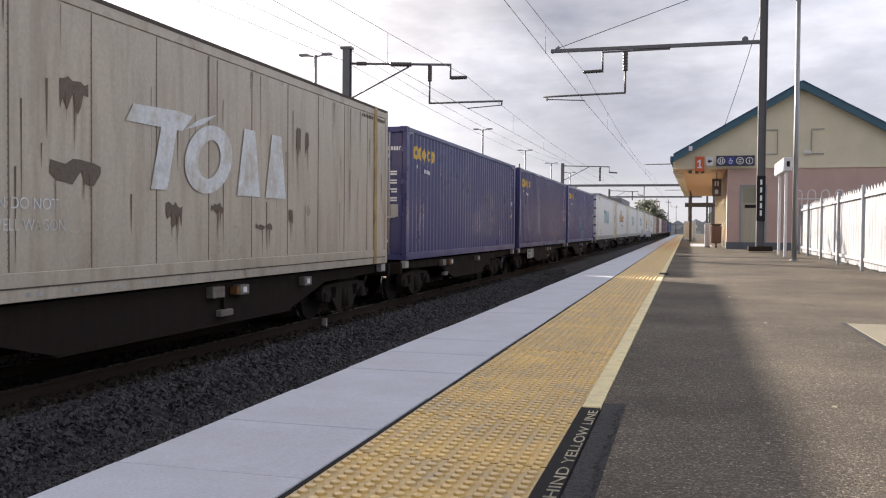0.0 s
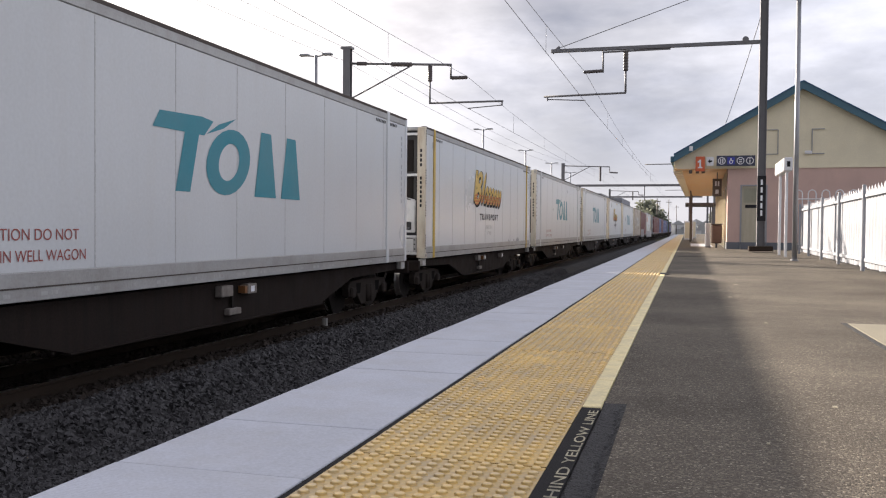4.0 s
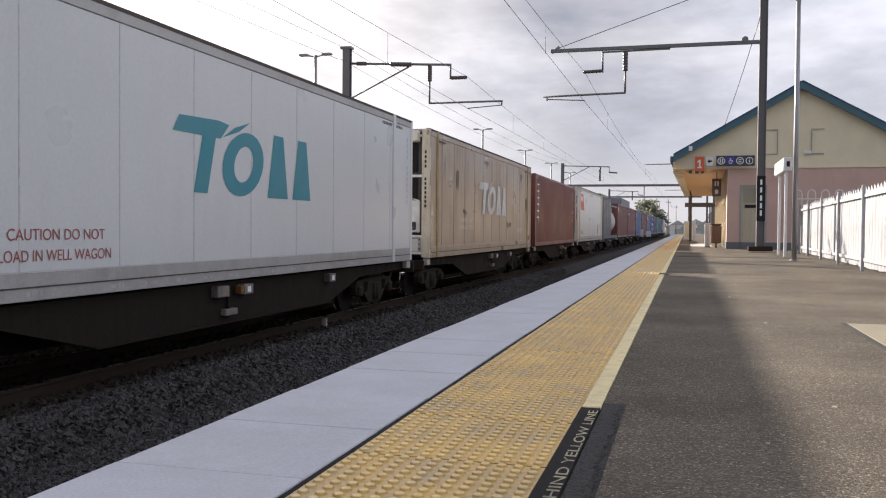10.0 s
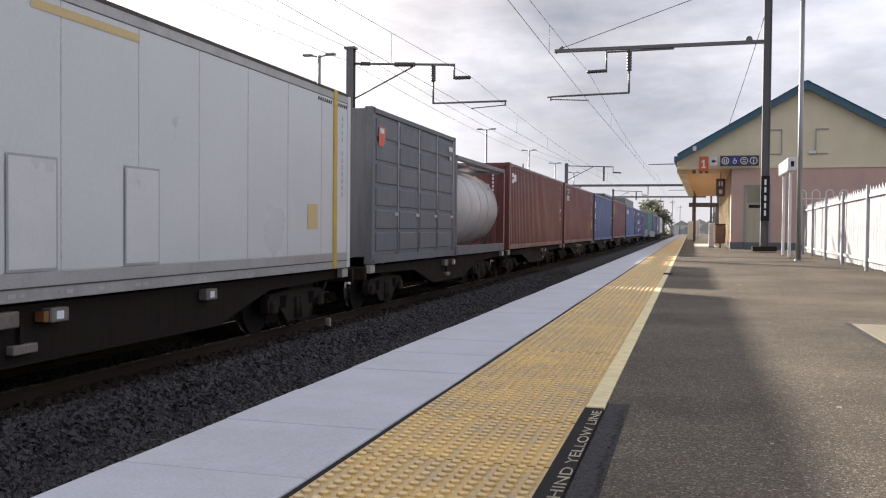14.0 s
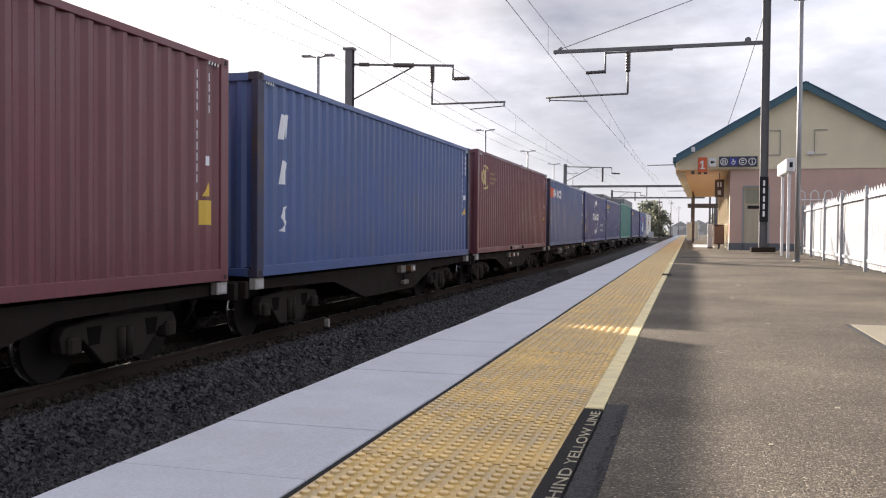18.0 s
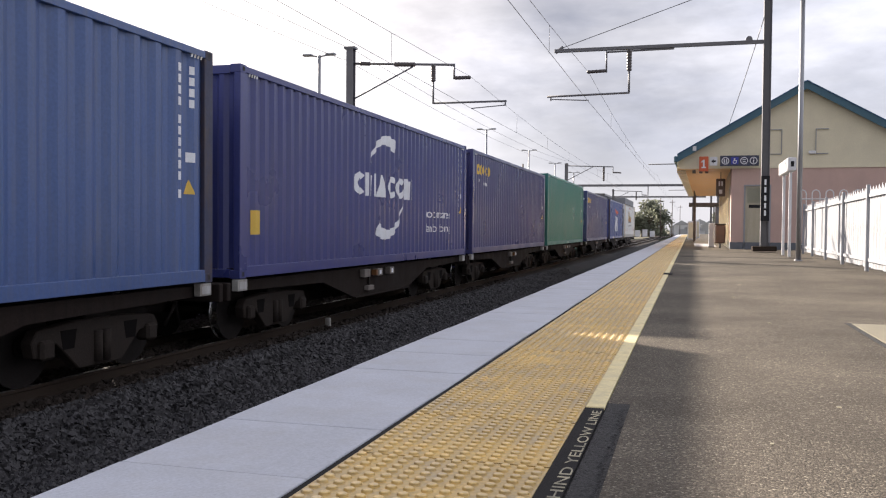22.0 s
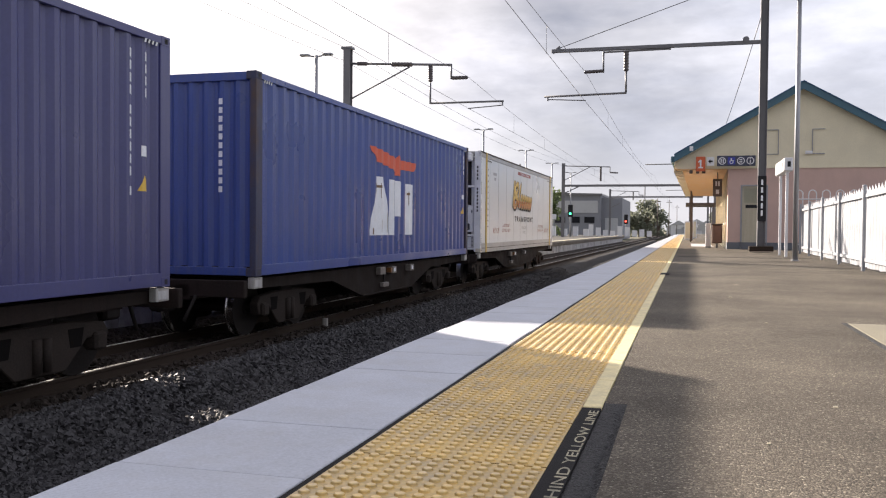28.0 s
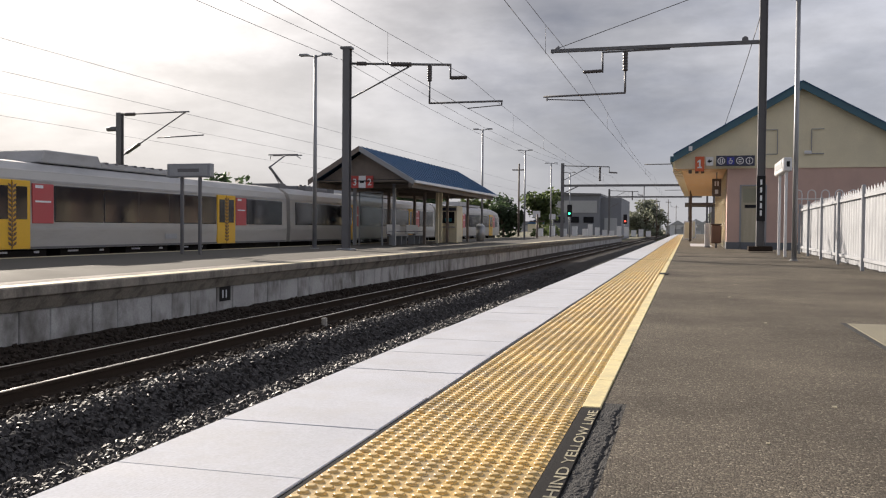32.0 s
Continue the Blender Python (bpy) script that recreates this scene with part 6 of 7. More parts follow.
def build_masts():
    D, G = M["dark_steel"], M["grey_steel"]
    # on the island platform
    m = thing("overhead_mast", pose(-11.92, 29.8, -0.15), "dark steel mast with a cantilever over the far track", "mast", "overhead line masts")
    part("column", hbeam(0, 0, 0, 7.33), D, m, "steel column")
    part("foot", bev(boxes((-.28, .28, -.28, .28, -.02, .06)), .02), G, m, "footing")
    part("cap", boxes((-.22, .2, -.15, .15, 7.28, 7.36)), D, m)
    part("arm", rod((.13, 0, 6.76), (3.9, 0, 6.56), .045, 10), D, m, "horizontal tube arm")
    insulator((.35, 0, 6.75), (.75, 0, 6.73), .09, m, 4)
    insulator((1.65, 0, 6.67), (2.45, 0, 6.63), .10, m)
    part("strut", rod((.13, 0, 5.49), (2.35, 0, 6.55), .03, 8), D, m, "diagonal strut")
    insulator((3.12, 0, 6.56), (3.12, 0, 6.0), .10, m)
    part("dropper", rod((3.12, 0, 6.0), (3.12, 0, 5.22), .035, 8), D, m)
    part("hanger", rod((3.88, 0, 6.60), (3.88, 0, 6.06), .035, 8), D, m)
    insulator((3.9, 0, 6.10), (4.48, 0, 6.10), .08, m, 5)
    part("lower_arm", rod((3.12, 0, 5.24), (5.76, 0, 5.24), .035, 8), D, m, "lower tube arm")
    part("steady_arm", rod((5.72, 0, 5.10), (4.5, 0, 5.02), .018, 6), D, m, "thin steady arm")
    part("end_hook", rod((5.72, 0, 5.24), (5.72, 0, 5.08), .03, 6), D, m)
    # beside the building
    m = thing("overhead_mast", pose(2.27, 29.5, 0), "dark steel mast with a long arm over the near track", "mast", "overhead line masts")
    part("column", hbeam(0, 0, 0.1, 9.2, .24, .26, turned=True), D, m, "steel column")
    part("foot", bev(boxes((-.36, .36, -.30, .30, -.01, .15)), .015), M["rail"], m, "dark brown footing")
    part("arm", bev(boxes((-6.74, -.12, -.05, .05, 6.60, 6.72)), .01), D, m, "long rolled arm")
    for v in m.children[-1].data.vertices:
        v.co.z += .014 * (v.co.x + 3.4)
    part("arm_tip", rod((-6.7, 0, 6.60), (-6.45, 0, 6.80), .05, 8), D, m)
    part("shackle", cyl(bmesh.new(), (-.55, -.06, 6.75), (-.55, .06, 6.75), .10, 12), D, m)
    part("tie", rod((-6.5, 0, 6.75), (-.05, 0, 8.85), .012, 6), M["wire"], m, "thin tie rod")
    part("sub_arm", rod((-5.01, 0, 6.55), (-2.85, 0, 6.57), .03, 8), D, m)
    insulator((-4.27, 0, 6.58), (-4.27, 0, 5.9), .10, m)
    part("dropper", rod((-4.27, 0, 5.9), (-4.27, 0, 5.2), .035, 8), D, m)
    part("hanger", rod((-5.01, 0, 6.58), (-5.01, 0, 5.88), .03, 8), D, m)
    insulator((-5.03, 0, 5.94), (-5.65, 0, 5.92), .07, m, 5)
    part("lower_arm", rod((-4.25, 0, 5.19), (-6.97, 0, 5.14), .035, 8), D, m, "lower tube arm")
    part("steady_arm", rod((-6.85, 0, 5.05), (-5.58, 0, 4.98), .018, 6), D, m, "thin steady arm")
    part("end_hook", rod((-6.85, 0, 5.14), (-6.85, 0, 5.0), .03, 6), D, m)
    pl = part("number_plate", boxes((-.13, .13, -.142, -.134, 1.0, 2.42)), M["ink_black"], m, "tall black plate with white marks")
    for k, z in enumerate((2.22, 1.98, 1.72, 1.48, 1.25)):
        part("number_mark", boxes((-.03, .03, -.146, -.143, z - .085, z + .085)), M["ink_white"], pl, "white bar")
    # far mast and beams
    for x, y, h, nm in ((-12.0, 88, 7.4, "a"), (2.6, 88, 7.4, "b"), (-12.2, 146, 7.4, "c"), (3.2, 146, 7.4, "d")):
        m = thing("overhead_mast", pose(x, y, -.15), "dark steel mast carrying a beam across the tracks", "mast", "overhead line masts")
        part("column", hbeam(0, 0, 0, h, .3, .3), D, m)
        if x < 0:
            part("beam", boxes((.1, 14.6, -.08, .08, 5.05 if y < 100 else 6.0, 5.27 if y < 100 else 6.25)), D, m, "beam across the tracks")
            part("brace", rod((.1, 0, 4.4), (1.6, 0, 5.1), .05, 6), D, m)
            part("drop", rod((8.0, 0, 5.2), (8.0, 0, 3.6), .05, 6), D, m)
            part("arm", rod((.1, 0, 7.15), (4.6, 0, 7.0), .05, 8), D, m)
            part("arm_strut", rod((.1, 0, 5.7), (2.6, 0, 7.0), .035, 6), D, m)
            insulator((3.7, 0, 7.0), (3.7, 0, 5.6), .12, m)
            part("hanger", rod((4.6, 0, 7.0), (4.6, 0, 6.4), .04, 6), D, m)
            insulator((4.6, 0, 6.45), (5.4, 0, 6.4), .09, m, 5)
        else:
            part("arm", rod((-.1, 0, 7.25), (-6.6, 0, 7.2), .05, 8), D, m)
            insulator((-2.6, 0, 7.2), (-2.6, 0, 5.7), .12, m)
            part("hanger", rod((-3.3, 0, 7.2), (-3.3, 0, 6.5), .04, 6), D, m)
    m = thing("overhead_mast", pose(-30.8, 42.8, -.9), "dark steel mast beside the outer tracks", "mast", "overhead line masts")
    part("column", hbeam(0, 0, 0, 7.9, .3, .3), D, m)
    insulator((.3, 0, 7.8), (1.0, 0, 7.8), .12, m, 4)
    part("arm", rod((.1, 0, 7.8), (4.4, 0, 7.85), .04, 8), D, m)
    part("lower_arm", rod((2.4, 0, 6.45), (5.3, 0, 6.55), .035, 8), D, m)
    part("strut", rod((.2, 0, 5.5), (4.2, 0, 7.85), .035, 6), D, m)
    insulator((.4, 0, 5.62), (1.3, 0, 6.15), .12, m, 5)
    part("cylinder", rod((-.8, 0, 7.0), (-.2, 0, 7.0), .14, 10), D, m)


def wire(name, pts, r, label):
    bm = bmesh.new()
    d = (Vector(pts[-1]) - Vector(pts[0])).normalized()
    u = d.orthogonal().normalized()
    w = d.cross(u)
    rows = [[bm.verts.new(Vector(p) + r * (math.cos(k * 1.0472) * u + math.sin(k * 1.0472) * w)) for k in range(6)] for p in pts]
    for i, j in zip(rows, rows[1:]):
        for k in range(6):
            bm.faces.new((i[k], i[(k + 1) % 6], j[(k + 1) % 6], j[k])).smooth = True
    bm.faces.new(rows[0]); bm.faces.new(rows[-1])
    bmesh.ops.recalc_face_normals(bm, faces=bm.faces)
    ob = new(name, to_mesh(name, bm, M["wire"]))
    return tagged(ob, label, "wire", "overhead wires")


def sag(x0, y0, z0, x1, y1, z1, d, n=14):
    return [(x0 + (x1 - x0) * k / n, y0 + (y1 - y0) * k / n, z0 + (z1 - z0) * k / n - 4 * d * (k / n) * (1 - k / n)) for k in range(n + 1)]


def build_wires():
    spans = [(-28, 29.6), (29.6, 88), (88, 146), (146, 210)]
    for xc, zc, zk in ((-7.40, 4.87, 5.95), (-3.33, 4.96, 5.93)):
        for a, b in spans:
            s0, s1 = (.25 if a < 0 else 0), (.25 if b > 80 else 0)
            wire("contact_wire", [(skew(xc, a) - .07 + s0, a, zc), (skew(xc, b) - .07 + s1, b, zc)], .0068, "thin contact wire over the track")
            wire("catenary_wire", sag(skew(xc, a) - .07, a, zk, skew(xc, b) - .07, b, zk, .55), .0062, "sagging catenary wire over the track")
            for k in range(1, 7):
                f = k / 7
                y = a + (b - a) * f
                wire("dropper_wire", [(skew(xc, y) - .07, y, zc), (skew(xc, y) - .07, y, zk - 4 * .55 * f * (1 - f))], .005, "thin dropper wire between two overhead wires")
    for x, z, d in ((-12.1, 6.75, .5), (-11.95, 7.2, .5)):
        for a, b in spans[:3]:
            wire("earth_wire", sag(x, a, z, x - .1, b, z + (.3 if b > 80 else 0), d), .008, "thin earth wire along the masts")
    for x, z in ((-18.2, 4.9), (-18.2, 5.8), (-26.3, 5.0), (-26.3, 5.9)):
        wire("outer_wire", [(x, -10, z), (x, 150, z)], .007, "thin wire over the outer tracks")
    wire("service_cable", sag(2.15, 29.4, 7.4, 1.25, 36.5, 4.35, .1, 8), .012, "thin cable from the mast to the roof")


def build_lamps():
    def lamp(x, y, z0, h, reach):
        L_ = thing("platform_lamp", pose(x, y, z0), "slim grey platform lamp with two flat heads", "lamp", "platform lamps")
        part("post", cyl(bmesh.new(), (0, 0, 0), (0, 0, h), .085 if x < 0 else .06, 14, .06 if x < 0 else .05), M["grey_steel"], L_)
        part("foot_plate", cyl(bmesh.new(), (0, 0, 0), (0, 0, .03), .17 if x < 0 else .09, 14), M["grey_steel"], L_)
        for s in (-1, 1):
            a = part("bracket", rod((0, 0, h - .06), (s * reach * .5, 0, h), .03, 8), M["grey_steel"], L_)
            bm = bev(boxes((*sorted((s * reach * .42, s * reach)), -.12, .12, h - .02, h + .06)), .025)
            part("lamp_head", bm, M["grey_steel"], L_, "flat lamp head")
    lamp(-13.65, 30.9, -.15, 7.35, .66)
    for y in (57.8, 74, 89, 104):
        lamp(-13.3, y, -.15, 7.5, .66)
    lamp(2.42, 21.7, 0, 6.05, .17)


def build_nameboards():
    b = thing("station_nameboard", pose(2.5, 24.6, 0), "white station nameboard on two posts", "sign", "nameboards")
    part("board", bev(boxes((-.06, .16, 0, 2.4, 2.27, 2.62)), .02), M["white"], b, "boxed white board")
    part("emblem", boxes((.02, .10, -.006, 0, 2.38, 2.52)), M["ink_black"], b, "small dark emblem")
    part("text_bar", boxes((-.066, -.06, .3, 2.1, 2.37, 2.52)), M["ink_grey"], b, "plain grey bar")
    for y in (.35, 2.0):
        part("post", boxes((.02, .09, y - .035, y + .035, 0, 2.28)), M["white"], b)
    b = thing("station_nameboard", pose(-14.05, 22.85, -.15), "dark grey station nameboard on two posts", "sign", "nameboards")
    part("board", bev(boxes((-.72, .72, -.11, .11, 2.26, 2.66)), .02), M["grey_steel"], b, "boxed grey board")
    part("end_plate", boxes((-.62, .62, -.118, -.11, 2.31, 2.61)), M["ink_grey"], b)
    part("text_bar", boxes((-.35, .35, -.122, -.118, 2.41, 2.51)), M["dark_steel"], b, "plain dark bar")
    for x in (-.27, .32):
        part("post", boxes((x - .04, x + .04, -.04, .04, 0, 2.27)), M["dark_steel"], b)


def build_fence():
    f = thing("palisade_fence", pose(0, 0, 0), "white steel palisade fence beside the asphalt", "fence")
    ya, yb = 9.0, 28.85

    def fx(y):
        return 3.38 - (28.85 - y) * .0289
    # broad folded pales with a blunt point, a narrow gap between them
    bm = bmesh.new()
    edge = [(.016, -.098, 1.40), (.0, -.05, 1.455), (.0, .0, 1.50), (.0, .05, 1.455), (.016, .098, 1.40)]
    low, top = [[[bm.verts.new((x + d, y, z if up else .06)) for x, y, z in edge] for d in (0, .004)] for up in (0, 1)]
    for k in range(4):
        for d in (0, 1):
            bm.faces.new((low[d][k], low[d][k + 1], top[d][k + 1], top[d][k]))
        for r in (low, top):
            bm.faces.new((r[0][k], r[0][k + 1], r[1][k + 1], r[1][k]))
    for k in (0, 4):
        bm.faces.new((low[0][k], top[0][k], top[1][k], low[1][k]))
    bmesh.ops.recalc_face_normals(bm, faces=bm.faces)
    me = to_mesh("picket", bm, M["fence_white"])
    y = ya
    while y < yb:
        piece("picket", me, f, pose(fx(y) + .024, y, random.uniform(-.008, .008), 0, 0, 1.65 + random.uniform(-1.5, 1.5)))
        y += .295
    for z in (.17, 1.30):
        bm = boxes((-.02, .02, ya, yb, z, z + .06))
        for v in bm.verts:
            v.co.x += fx(v.co.y)
        part("fence_rail", bm, M["fence_white"], f)
    for y in (10.5, 13.68, 16.84, 20.0, 23.05, 26.1, 28.8):
        part("fence_post", bev(boxes((fx(y) - .06, fx(y) + .0, y - .035, y + .035, 0, 1.52)), .008), M["fence_white"], f)
    g = thing("hoop_fence", pose(3.45, 31.2, 0), "white hoop-topped railing behind the palisade", "fence")
    for k in range(11):
        x = .42 * k
        bm = bmesh.new()
        pts = [(x, 0, 0), (x, 0, 1.92)] + [(x + .12 - .12 * math.cos(a), 0, 1.92 + .13 * math.sin(a)) for a in np.linspace(.4, 2.74, 7)] + [(x + .24, 0, 1.92), (x + .24, 0, 0)]
        for a, b in zip(pts, pts[1:]):
            cyl(bm, a, b, .018, 6)
        part("hoop", bm, M["white"], g, "bent tube hoop")
    for z in (1.75, .25):
        part("railing_bar", rod((0, 0, z), (4.5, 0, z), .02, 6), M["white"], g)


def icon_text(s, x, y, z, size, material, parent, name="sign_number"):
    bm = text_bm(s, size, "CENTER", .004)
    for v in bm.verts:
        v.co = Vector((x + v.co.x, y, z + v.co.y))
    return part(name, bm, material, parent, "white painted number")


def build_station():
    b = thing("station_building", pose(1.45, 34.04, 0, 0, 0, -0.9), "low pink and cream station building with a blue gabled roof", "building")
    Wd, Dp = 9.2, 26.0
    ax, az, ex, ez = 2.51, 5.98, -1.94, 3.42
    k = (az - ez) / (ax - ex)
    rx = ax + (ax - ex)
    part("plinth", boxes((-.02, Wd, -.02, Dp, 0, .26)), M["dado"], b, "grey painted plinth")
    # end wall with the doorway cut through
    for r in ((0, .46, 0, .2, .26, 3.0), (1.36, Wd, 0, .2, .26, 3.0), (.46, 1.36, 0, .2, 2.36, 3.0)):
        part("end_wall", boxes(r), M["pink_wall"], b, "dusty pink rendered wall")
    part("gable", prism(bmesh.new(), [(ex + .03, 3.0), (rx - .1, 3.0), (rx - .1, ez + .0), (ax, az - .03), (ex + .03, ez - .02)], "y", .01, .19), M["cream"], b, "cream boarded gable")
    part("band", boxes((ex + .1, Wd, -.03, .01, 2.97, 3.03)), M["cream"], b, "cream band")
    d = part("door", boxes((.50, 1.32, .06, .11, .02, 2.32)), M["door_steel"], b, "cream metal door with a glazed top")
    part("door_pane", boxes((.56, 1.26, .045, .062, 1.72, 2.24)), M["glass"], d, "frosted pane")
    part("door_vent", boxes((.62, 1.05, .05, .062, 1.52, 1.64)), M["ink_black"], d, "small dark plate")
    for r in ((.44, .50, -.02, .1, 0, 2.37), (1.32, 1.38, -.02, .1, 0, 2.37), (.50, 1.32, -.02, .1, 2.32, 2.37)):
        part("door_frame", boxes(r), M["grey_steel"], d)
    # wall to the platform: bays of pink wall, cream posts, windows and doors
    y = 0.2
    q = 0
    while y < Dp - .2:
        if q % 3 == 1:
            w = part("window", boxes((.02, .06, y, y + 1.0, 1.0, 2.3)), M["win_dark"], b, "platform window")
            part("window_frame", boxes((-.03, .05, y - .07, y, .93, 2.37), (-.03, .05, y + 1.0, y + 1.07, .93, 2.37), (-.03, .05, y, y + 1.0, .93, 1.0), (-.03, .05, y, y + 1.0, 2.3, 2.37)), M["white"], w)
            part("side_wall", boxes((0, .2, y, y + 1.0, .26, .93), (0, .2, y, y + 1.0, 2.37, 3.1)), M["pink_wall"], b)
        else:
            part("side_wall", boxes((0, .2, y, y + 1.0, .26, 3.1)), M["cream"] if q % 3 == 2 else M["pink_wall"], b)
        y += 1.08
        part("pilaster", boxes((-.04, .2, y - .08, y, 0, 3.1)), M["cream"], b, "cream pilaster")
        q += 1
    part("back_wall", boxes((Wd - .2, Wd, .2, Dp, .26, 3.4), (0.2, Wd - .2, Dp - .2, Dp, .26, 3.4)), M["pink_wall"], b)
    for s in (-1, 1):
        x0, x1 = (ex, ax) if s < 0 else (ax, rx)
        z0, z1 = (ez, az) if s < 0 else (az, ez)
        part("roof", prism(bmesh.new(), [(x0, z0 - .02), (x1, z1 - .02), (x1, z1 + .05), (x0, z0 + .05)], "y", -.20, Dp + .4), M["roof_blue"], b, "blue steel roof slope")
        part("barge_board", prism(bmesh.new(), [(x0, z0 - .20), (x1, z1 - .20), (x1, z1 + .07), (x0, z0 + .07)], "y", -.27, -.21), M["teal_trim"], b, "teal barge board")
        part("roof_edge", prism(bmesh.new(), [(x0, z0 + .07), (x1, z1 + .07), (x1, z1 + .105), (x0, z0 + .105)], "y", -.30, -.16), M["roof_blue"], b, "folded roof edge")
    part("gutter", bev(boxes((ex - .12, ex, -.22, Dp + .3, ez - .20, ez + .02)), .02), M["teal_trim"], b, "dark teal eaves gutter")
    part("fascia", boxes((ex, ex + .04, -.18, Dp + .3, 3.12, ez - .05)), M["cream"], b)
    part("soffit", boxes((ex + .04, -.04, -.1, Dp + .2, 2.93, 2.97)), M["soffit"], b, "timber awning ceiling, orange with bounced sun")
    for q in range(24):
        part("awning_bracket", boxes((ex - .02, ex + .30, .3 + q * 1.05, .62 + q * 1.05, 2.86, 3.10)), M["cream"], b, "cream rafter end")
    for q in range(5):
        part("awning_post", boxes((ex + .38, ex + .45, 18 + q * 1.9, 18.07 + q * 1.9, 0, 2.93)), M["dark_wood"], b, "dark awning post")
    part("ridge", boxes((ax - .1, ax + .1, -.22, Dp + .4, az + .03, az + .09)), M["teal_trim"], b, "teal ridge")
    for x0, s in ((2.86, -1), (1.71, 1)):
        bm = boxes((x0 - .014, x0 + .014, -.03, -.005, 3.48, 4.36))
        for z in (3.48, 4.36):
            box(bm, min(x0, x0 - s * .42), max(x0, x0 - s * .42), -.03, -.005, z - .014, z + .014)
        part("conduit", bm, M["grey_steel"], b, "thin bent conduit")
    part("floodlight", bev(boxes((2.62, 2.86, -.10, -.01, 3.46, 3.58)), .02), M["white"], b, "small white floodlight")
    part("vent_pipe", rod((-.2, 3, 4.2), (-.2, 3, 4.75), .07, 10), M["white"], b)
    for x in (-1.33, -1.09, -.88):
        part("soffit_block", bev(boxes((x - .06, x + .06, -.12, .0, 2.80, 2.93)), .01), M["dark_wood"], b, "small dark block under the awning")
    part("end_box", bev(boxes((ex + .55, ex + .68, -.30, -.21, 3.62, 3.80)), .01), M["white"], b, "small white fitting")
    # signs
    s = thing("platform_number_sign", pose(.455, 33.68, 0), "orange platform sign with a white number", "sign", "platform signs")
    part("panel", bev(boxes((-.165, .165, 0, .05, 2.86, 3.40)), .01), M["sign_orange"], s)
    bm = prism(bmesh.new(), [(-.03, 2.98), (.03, 2.98), (.03, 3.28), (-.02, 3.28), (-.085, 3.22), (-.085, 3.165), (-.03, 3.20)], "y", -.006, -.001)
    box(bm, -.08, .08, -.0065, -.001, 2.97, 3.02)
    part("sign_number", bm, M["white"], s, "white painted number")
    s = thing("arrow_sign", pose(.80, 33.68, 0), "small white sign with a dark arrow", "sign", "platform signs")
    part("panel", bev(boxes((-.13, .13, 0, .05, 3.06, 3.38)), .008), M["white"], s)
    part("arrow", prism(bmesh.new(), [(-.08, 3.22), (0, 3.30), (0, 3.25), (.08, 3.25), (.08, 3.19), (0, 3.19), (0, 3.14)], "y", -.006, 0), M["ink_black"], s, "dark arrow")
    s = thing("facility_sign", pose(1.70, 33.68, 0), "long dark sign with four round white symbols", "sign", "platform signs")
    part("panel", bev(boxes((-.67, .67, 0, .06, 3.04, 3.42)), .01), M["sign_navy"], s)
    for q in range(4):
        x = -.49 + .325 * q
        if q == 1:
            part("symbol", boxes((x - .13, x + .13, -.006, 0, 3.10, 3.36)), M["sign_blue"], s, "blue square symbol")
            bm = shapes(ring(x, 3.19, .07, .07, .045, .045) + [slab(x - .03, 3.22, .05, .10), slab(x - .01, 3.22, .09, .03)])
        else:
            bm = shapes(ring(x, 3.23, .135, .135, .105, .105) + ([slab(x - .02, 3.15, .04, .11), slab(x - .02, 3.28, .04, .035)] if q == 3 else [slab(x - .055, 3.15, .035, .15), slab(x + .02, 3.15, .035, .15)] if q == 0 else [slab(x - .05, 3.17, .1, .04), slab(x - .05, 3.25, .1, .04)]))
        for v in bm.verts:
            v.co = Vector((v.co.x, -.009, v.co.y))
        part("symbol", bm, M["white"], s, "white symbol")
    s = thing("toilet_sign", pose(1.12, 35.5, 0), "brown hanging sign with white symbols", "sign", "platform signs")
    part("panel", bev(boxes((-.17, .17, -.03, .03, 2.0, 2.68)), .01), M["dark_wood"], s)
    part("symbol", boxes((-.08, -.02, -.036, -.03, 2.40, 2.58), (.02, .08, -.036, -.03, 2.40, 2.58)), M["white"], s, "white symbol")
    part("symbol", boxes((-.06, .06, -.036, -.03, 2.10, 2.26)), M["white"], s, "white symbol")
    part("hanger", rod((0, 0, 2.68), (0, 0, 2.95), .02, 6), M["dado"], s)
    w = thing("litter_bin", pose(1.14, 36.0, 0), "brown litter bin on a post", "bin")
    part("bin", bev(boxes((-.20, .20, -.2, .2, .18, .90)), .04), M["bin_brown"], w)
    part("lid", bev(boxes((-.22, .22, -.22, .22, .90, .95)), .02), M["dark_wood"], w)
    part("post", rod((0, 0, 0), (0, 0, .2), .04, 8), M["dado"], w)
    w = thing("white_cabinet", pose(.83, 36.8, 0), "narrow white equipment cabinet", "cabinet")
    part("body", bev(boxes((-.10, .10, -.2, .2, 0.02, .97)), .015), M["white"], w)
    part("base", boxes((-.12, .12, -.22, .22, 0, .04)), M["dado"], w)
    # further along the platform
    for q, (x, y, h) in enumerate(((.15, 64, 1.3), (.5, 78, 1.5), (.2, 95, 1.2))):
        w = thing("platform_cabinet", pose(x, y, 0), "pale equipment cabinet far along the platform", "cabinet", "platform cabinets")
        part("body", bev(boxes((-.3, .3, -.3, .3, 0, h)), .03), M["white"], w)
        part("door", boxes((-.25, .25, -.31, -.30, .1, h - .1)), M["cream"], w)
    s = thing("platform_canopy", pose(.2, 66, 0), "dark flat canopy on posts over the platform", "canopy")
    part("roof", boxes((-.3, 1.9, 0, 7, 2.52, 2.66)), M["dark_wood"], s)
